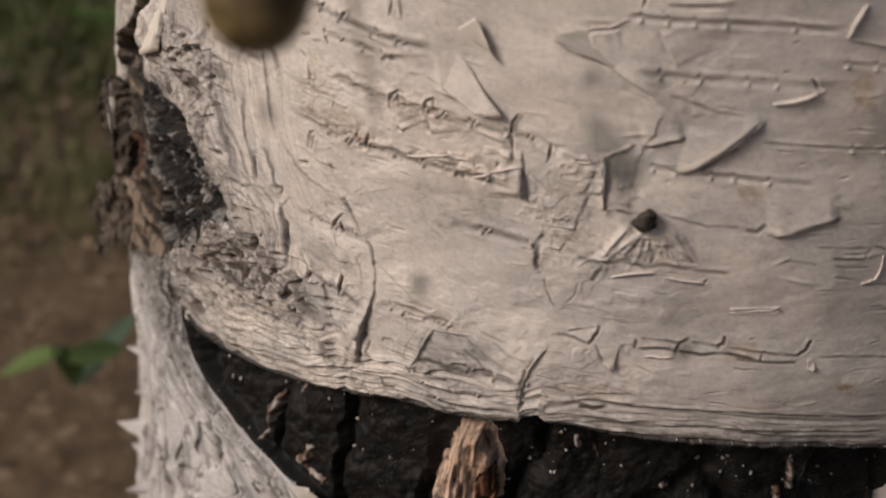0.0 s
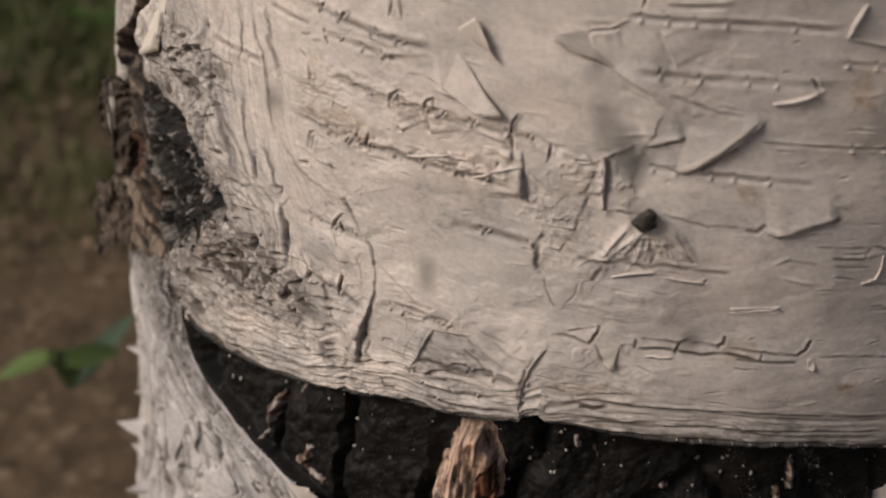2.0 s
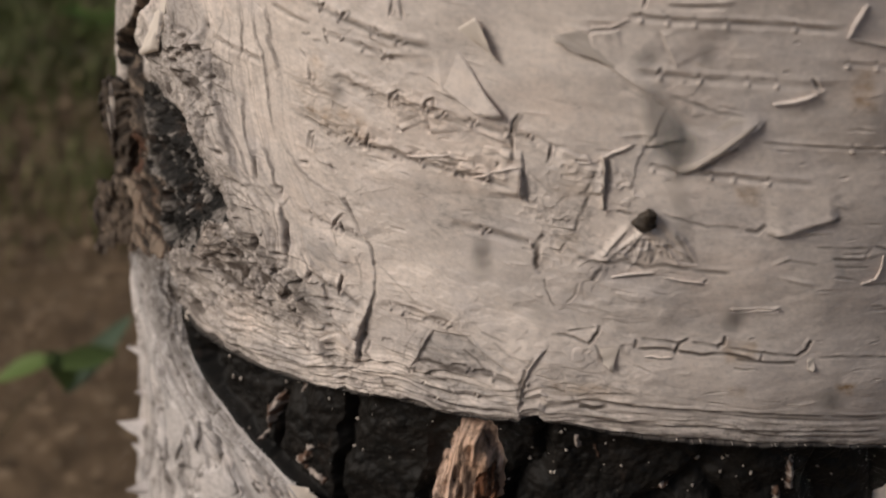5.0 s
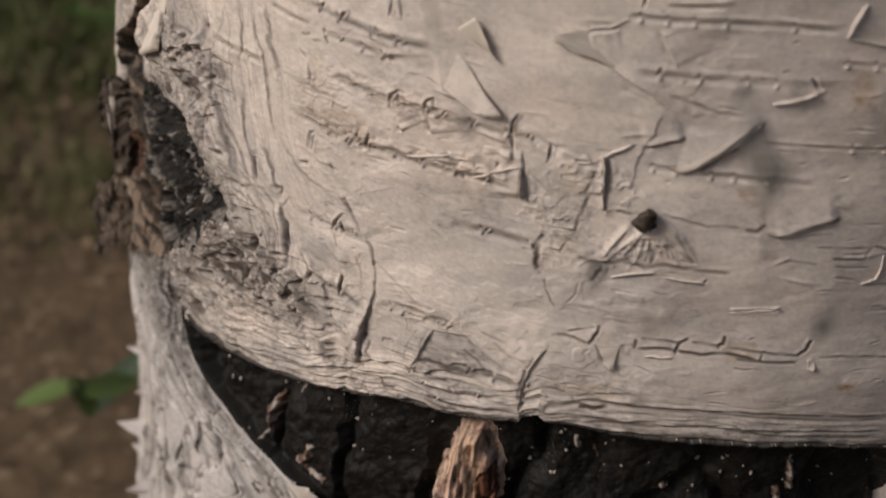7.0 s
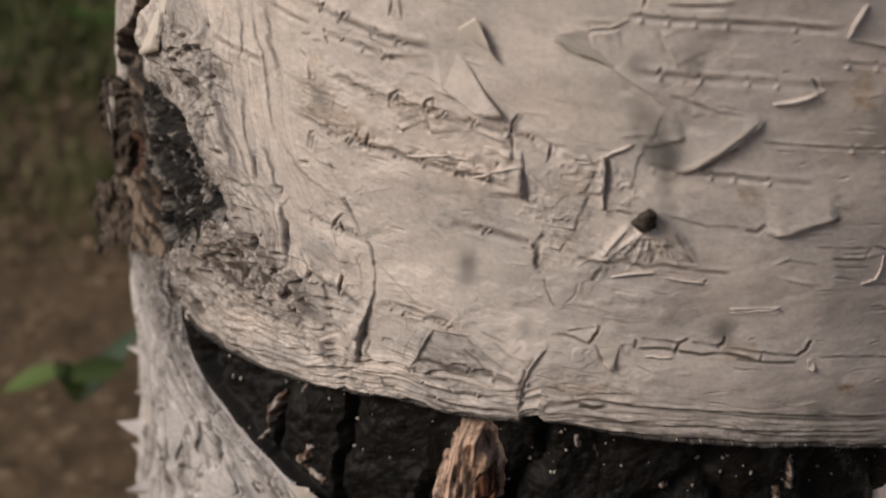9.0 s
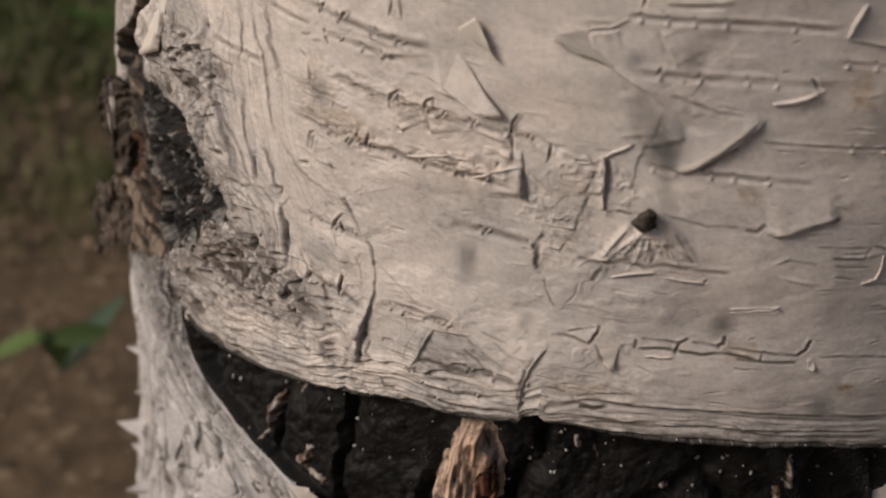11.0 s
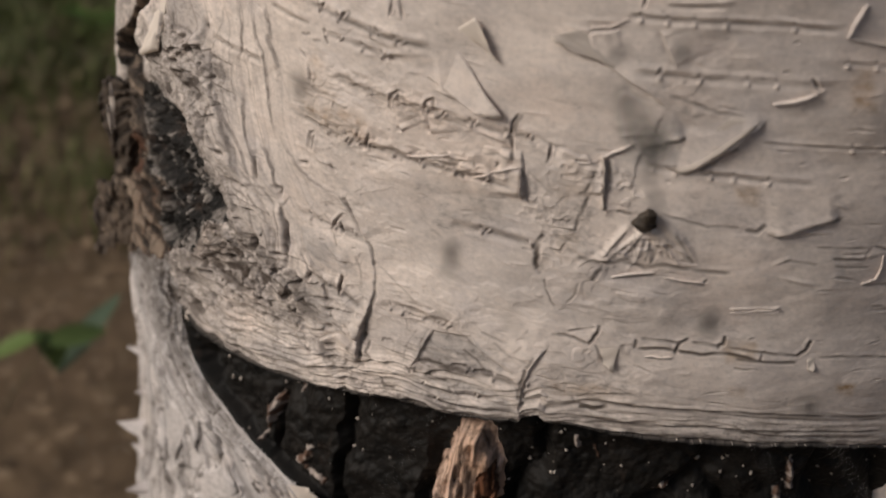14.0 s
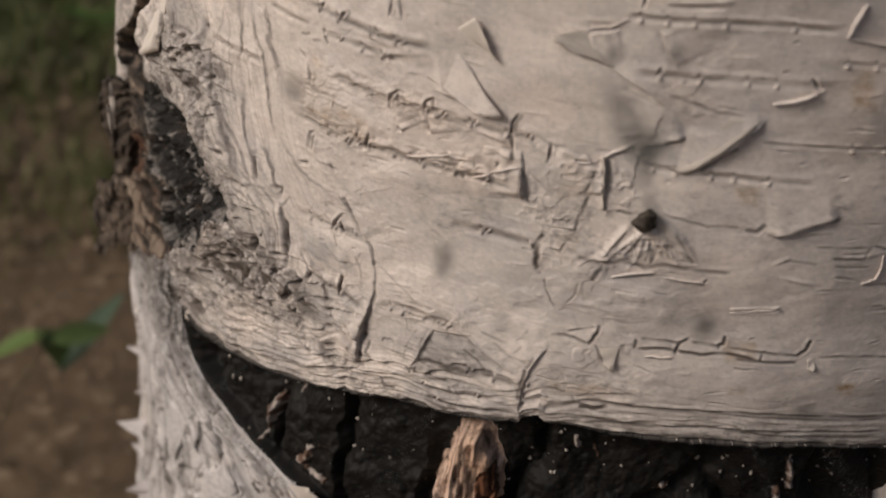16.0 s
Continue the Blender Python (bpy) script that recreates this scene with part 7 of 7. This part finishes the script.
v, f = tube([(0, 0, -0.01), tuple((TOP - FOOT) * 0.35 + Vector((0.004, -0.002, 0))), tuple((TOP - FOOT) * 0.7), tuple(TOP - FOOT)], 0.0008, 0.0005)
put("stem", mesh_of("stem", v, f, STEM), seedling, "thin brown stem")
leaf((-0.2159, 0.4536, 0.1484), (-0.1848, 0.4601, 0.1582), 0.0135, 0.004, LEAF, -8)
leaf((-0.1758, 0.4528, 0.1472), (-0.1897, 0.4701, 0.1551), 0.019, 0.003, LEAFDARK, -30)
leaf((-0.1585, 0.4803, 0.1524), (-0.1817, 0.4580, 0.1549), 0.014, 0.003, LEAFDARK, 20)
leaf((-0.1554, 0.4980, 0.1611), (-0.1837, 0.4662, 0.1312), 0.014, 0.000, LEAFBLUE, 10)


# a low weed in the grass behind
WEED = Vector((-0.3820, 1.1667, 0.0))
weed = tagged(new("weed"), "low bright green weed growing in the grass", "plant")
weed.matrix_world = Matrix.Translation(WEED)
for k in range(7):
    v, f = leaf_mesh(0.035 + 0.006 * (k % 3), 0.016, 0.008)
    ob = put("leaf", mesh_of("leaf", v, f, WEEDLEAF), weed)
    ob.matrix_local = Matrix.Translation((0, 0, 0.012)) @ Euler((radians(25 + 9 * (k % 3)), 0, radians(51 * k + 10))).to_matrix().to_4x4()
v, f = tube([(0, 0, -0.01), (0.001, 0, 0.006), (0, 0.001, 0.014)], 0.002, 0.0012)
put("stem", mesh_of("stem", v, f, STEM), weed)


# ---------------------------------------------------------------- the web before the trunk: caught insects and the spider
def joined(pieces):
    verts, faces = [], []
    for v, f in pieces:
        k = len(verts)
        verts += [tuple(p) for p in v]
        faces += [tuple(i + k for i in q) for q in f]
    return verts, faces


def ball(c, size, n=12):
    verts, faces = [], []
    for i in range(n + 1):
        b = math.pi * i / n
        for k in range(n):
            a = 2 * math.pi * k / n
            verts.append((c[0] + size[0] * math.sin(b) * math.cos(a), c[1] + size[1] * math.sin(b) * math.sin(a), c[2] + size[2] * math.cos(b)))
    for i in range(n):
        for k in range(n):
            j = (k + 1) % n
            faces.append((i * n + k, (i + 1) * n + k, (i + 1) * n + j, i * n + j))
    return verts, faces


# web things are drawn in x right, y up, z towards the viewer
WEB_DEPTH = 0.108
MM = 0.001035


def caught(name, label, category, group=""):
    return tagged(new(name), label, category, group)


def wing(parent, root, tip, width, lean=0.0):
    r, t = Vector(root), Vector(tip)
    way = t - r
    side = Vector((-way.y, way.x, 0)).normalized()
    verts, faces, n = [], [], 8
    for lay in (0, 1):
        for i in range(n + 1):
            u = i / n
            w = width * math.sin(math.pi * min(0.97, 0.08 + 0.87 * u)) ** 0.7
            for k in (-0.5, 0.5):
                verts.append(r + way * u + side * w * k + Vector((0, 0, lean * u * (k + 0.5) - lay * 0.00002)))
    m = 2 * (n + 1)
    for i in range(n):
        f = (2 * i, 2 * i + 1, 2 * i + 3, 2 * i + 2)
        faces += [f, tuple(m + j for j in reversed(f))]
    return put("wing", mesh_of("wing", verts, faces, WING), parent, "clear veined wing")


def small_fly(label, size, turn, winged=True):
    ob = caught("fly", label, "insect", "small flies caught in the web")
    c, s = math.cos(radians(turn)), math.sin(radians(turn))
    p = lambda x, y, z=0: (size * (x * c - y * s), size * (x * s + y * c), size * z)
    v, f = joined([ball(p(0, -0.25), (size * 0.22, size * 0.3, size * 0.22)), ball(p(0, 0.12), (size * 0.2, size * 0.2, size * 0.2)), ball(p(0, 0.36), (size * 0.13, size * 0.12, size * 0.13))])
    put("body", mesh_of("body", v, f, CHITIN), ob, "black body")
    for k, (x, y) in enumerate(((0.55, 0.3), (-0.55, 0.25), (0.6, -0.2), (-0.5, -0.3))):
        v, f = tube([p(0, 0.1), p(x * 0.6, y * 0.6, 0.15), p(x, y, 0)], size * 0.025, size * 0.012, 5)
        put("leg", mesh_of("leg", v, f, CHITIN), ob)
    if winged:
        wing(ob, p(0.02, 0.15), p(0.2, 1.1), size * 0.35)
        wing(ob, p(-0.02, 0.15), p(-0.15, 1.05), size * 0.3)
    return ob


def big_fly():
    """The long-winged fly that hangs head down in the web."""
    ob = caught("winged_fly", "slender fly with clear wings hanging in the web", "insect")
    g = lambda x, y, z=0: (x * MM, y * MM, z * MM)
    v, f = joined([ball(g(1.0, -2.4), g(0.28, 0.55, 0.3)), ball(g(0.75, -3.0), g(0.3, 0.3, 0.3)), ball(g(1.35, -1.9), g(0.25, 0.4, 0.25)), ball(g(1.25, -4.0), g(0.3, 0.4, 0.3))])
    put("body", mesh_of("body", v, f, CHITIN), ob, "thin black body")
    v, f = tube([g(1.3, -4.2), g(1.7, -5.6), g(2.1, -7.8)], 0.26 * MM, 0.12 * MM, 6)
    put("tail", mesh_of("tail", v, f, CHITIN), ob)
    wing(ob, g(1.1, -1.6), g(-1.9, 4.8), 3.1 * MM, 0.6 * MM)
    wing(ob, g(1.2, -1.4), g(0.4, 1.9), 2.8 * MM, -0.6 * MM)
    wing(ob, g(1.2, -1.5), g(2.5, 1.4), 2.2 * MM, -0.6 * MM)
    for x, y in ((-0.3, -1.4), (2.6, -1.2), (-0.2, -3.4), (2.3, -3.3)):
        v, f = tube([g(1.0, -2.4), g((x + 1) / 2, y + 0.5, 0.4), g(x, y)], 0.06 * MM, 0.03 * MM, 5)
        put("leg", mesh_of("leg", v, f, CHITIN), ob)
    return ob


def garden_spider():
    ob = caught("spider", "brown mottled orb spider hanging in its web", "spider")
    g = lambda x, y, z=0: (x * MM, y * MM, z * MM)
    v, f = ball(g(0, 0, 0), g(5.0, 6.2, 5.0), 28)
    put("abdomen", mesh_of("abdomen", v, f, ABDOMEN), ob, "glossy mottled brown abdomen")
    v, f = ball(g(0.5, 6.8, -0.5), g(2.6, 3.0, 2.2), 18)
    put("head", mesh_of("head", v, f, SPIDERLEG), ob)
    for s in (-1, 1):
        for k, (kx, ky, tx, ty) in enumerate(((6.4, 8, 10.5, -11.7), (8.5, 11, 14, 4), (7.5, 14, 13, 17), (4.5, 15, 7.5, 24))):
            if s < 0 and k == 0:
                kx, ky, tx, ty = 7.5, 10, 13, 1
            a, b = 0.62, 0.25
            path = [g(s * 1.2 + 0.5, 7 + 0.4 * k), g(s * kx * 0.55, ky * 0.9, 2.5), g(s * kx, ky - 1, 3), g(s * (kx * a + tx * (1 - a)), ky * a + ty * (1 - a), 2),
                    g(s * (kx * b + tx * (1 - b)), ky * b + ty * (1 - b), 1), g(s * tx, ty, 0)]
            v, f = tube(path, 0.45 * MM, 0.14 * MM, 8)
            joints = [ball(path[2], g(0.75, 0.75, 0.7), 10), ball(path[3], g(0.48, 0.55, 0.45), 10)]
            put("leg", mesh_of("leg", *joined([(v, f), *joints]), SPIDERLEG), ob, "thin banded leg")
    return ob


fly_main = big_fly()
fly_mid = small_fly("tiny black fly with clear wings in the web", 2.0 * MM, 180)
fly_right = small_fly("tiny black fly stuck in the web", 2.2 * MM, -40, False)
fly_low = small_fly("tiny black fly stuck in the web", 1.9 * MM, 80, False)
fly_top = small_fly("tiny black fly stuck in the web", 1.5 * MM, 140, True)
fly_high = small_fly("slim grey fly in the web", 1.5 * MM, 0, True)
fly_left = small_fly("tiny black fly with spread legs in the web", 1.7 * MM, 20, True)
fly_speck = small_fly("tiny black fly stuck in the web", 1.3 * MM, 50, False)
fly_under = small_fly("tiny black fly stuck in the web", 1.2 * MM, -20, False)
spider = garden_spider()


def web_thread(web, p, q):
    v, f = tube([(*p, 0), ((p[0] + q[0]) / 2, (p[1] + q[1]) / 2 - 0.0002, -0.0001), (*q, 0)], 0.000006, 0.000006, 4)
    put("thread", mesh_of("thread", v, f, SILK), web)


# offsets of the caught things from the winged fly, millimetres right and up, at 110 mm from the eye
OFFSET = {"mid": (-17.47, -10.16), "right": (6.43, -16.3), "low": (15.37, -24.26), "left": (-31.25, 5.11), "top": (-1.79, 8.43), "high": (3.83, 8.17),
          "speck": (-12.00, -16.09), "under": (-13.02, -24.51)}
web = tagged(new("spider_web"), "fine spider web hung before the trunk", "spider web")
for c in OFFSET.values():
    p = (c[0] * WEB_DEPTH / 110, c[1] * WEB_DEPTH / 110)
    web_thread(web, p, (0, 0))
    far = Vector((*p, 0)).normalized() * 0.058
    web_thread(web, p, (far.x, far.y))


# ---------------------------------------------------------------- what moves
def motions():
    # the winged fly's way: seconds and millimetres right and up of the line of sight, at 110 mm from the eye
    puff = [(0.0, (15.37, 7.20)), (0.1, (14.09, 8.48)), (0.2, (16.65, 8.73)), (0.3, (18.18, 7.71)), (0.4, (17.57, 7.97)), (0.5, (17.26, 9.24)),
            (0.8, (13.07, 8.22)), (1.0, (13.58, 7.66)), (1.2, (13.69, 8.83)), (1.5, (16.09, 10.26)), (1.7, (15.63, 8.27))]
    calm = [(2.0, (15.93, 8.22)), (2.3, (15.78, 8.27)), (2.5, (18.13, 9.91)), (2.6, (20.12, 9.04)), (2.8, (17.67, 9.65)), (3.0, (16.44, 10.01)), (3.2, (15.06, 9.75)),
            (3.5, (14.15, 8.68)), (3.8, (13.84, 9.65)), (4.0, (13.79, 9.29)), (4.2, (15.17, 10.01)), (5.2, (21.24, 9.14))]
    gust = [(6.3, (28.14, 8.22)), (6.5, (29.16, 8.43)), (6.7, (27.58, 10.01)), (6.9, (28.70, 6.18)), (7.0, (28.80, 6.95)), (7.1, (28.65, 10.01)), (7.3, (28.04, 10.26)), (7.5, (25.23, 8.89)),
            (7.7, (21.35, 12.72)), (7.9, (20.22, 10.52)), (8.0, (21.65, 9.14)), (8.1, (23.03, 9.14)), (8.3, (21.86, 16.39)), (8.5, (18.59, 8.22)), (8.7, (17.87, 10.26)),
            (8.9, (18.59, 12.31)), (9.0, (19.15, 8.48)), (9.2, (19.51, 6.79)), (10.2, (19.20, 8.48))]
    rest = [(11.3, (18.89, 9.14)), (11.5, (16.75, 9.35)), (12.0, (17.11, 8.78)), (12.5, (16.85, 8.94)), (13.0, (16.14, 9.86)), (13.5, (17.31, 9.96)), (14.0, (17.87, 9.50)),
            (14.5, (17.31, 8.99)), (15.0, (17.47, 9.09)), (15.5, (16.90, 9.40)), (16.0, (17.31, 9.24))]
    path = [*puff, *calm, *gust, *rest]
    home = (16.14, 9.75)

    def at(x, y, roll=0.0):
        return EYE @ Matrix.Translation((x * WEB_DEPTH / 110, y * WEB_DEPTH / 110, -WEB_DEPTH)) @ pose(0, 0, 0, 0, 0, roll)

    def give(c):
        return 1 - 0.0116 * max(0.0, c[0] - home[0])

    walk(fly_main, [(t, at(*c, 0.85 * (home[0] - c[0]))) for t, c in path])
    walk(web, [(t, at(*c)) for t, c in path])
    for ob, key in ((fly_mid, "mid"), (fly_right, "right"), (fly_low, "low"), (fly_left, "left"), (fly_top, "top"), (fly_high, "high"),
                    (fly_speck, "speck"), (fly_under, "under")):
        o = OFFSET[key]
        walk(ob, [(t, at(c[0] + o[0] * give(c), c[1] + o[1] * give(c))) for t, c in path])
    # the spider hangs beside the fly, then runs up its thread and stays there, swaying with the web
    away = [(0.0, (-32.27, 16.60)), (0.1, (-33.45, 17.36)), (0.2, (-34.22, 19.66)), (0.3, (-38.81, 22.47)), (0.4, (-44.43, 24.00))]
    up = (-47.44, 24.77)
    start = {t: c for t, c in path}
    rows = [(t, at(start[t][0] + o[0], start[t][1] + o[1])) for t, o in away]
    walk(spider, [*rows, *[(t, at(c[0] + up[0] * give(c), c[1] + up[1])) for t, c in path if t > 0.45]])
    # the seedling leans with the breeze: seconds, degrees towards the viewer, degrees to the right
    sway = [(0, -1.7, 0.4), (0.5, -1.5, 0.3), (1, -0.6, 0.1), (1.5, 0.1, -0.0), (2, -0.8, -0.1), (2.5, 0.2, -0.4), (3, -1.5, -1.0), (3.5, 1.8, 0.6), (4, -0.0, -0.6), (6.5, -0.1, 2.0), (7, 2.0, 4.2), (7.5, 1.4, 3.5), (8, 5.1, 8.5), (8.5, 3.9, 6.9), (9, 0.8, 1.5), (11.5, -3.2, -2.7), (12, -2.7, -3.0), (12.5, -3.0, -2.6), (13, -3.0, -2.9), (13.5, -3.0, -2.6), (14, -2.7, -3.0), (14.5, -3.2, -2.5), (15, -3.0, -2.6), (15.5, -3.3, -2.8), (16, -3.3, -2.6)]
    walk(seedling, [(t, pose(*FOOT, fore, side, 0)) for t, fore, side in sway])


motions()
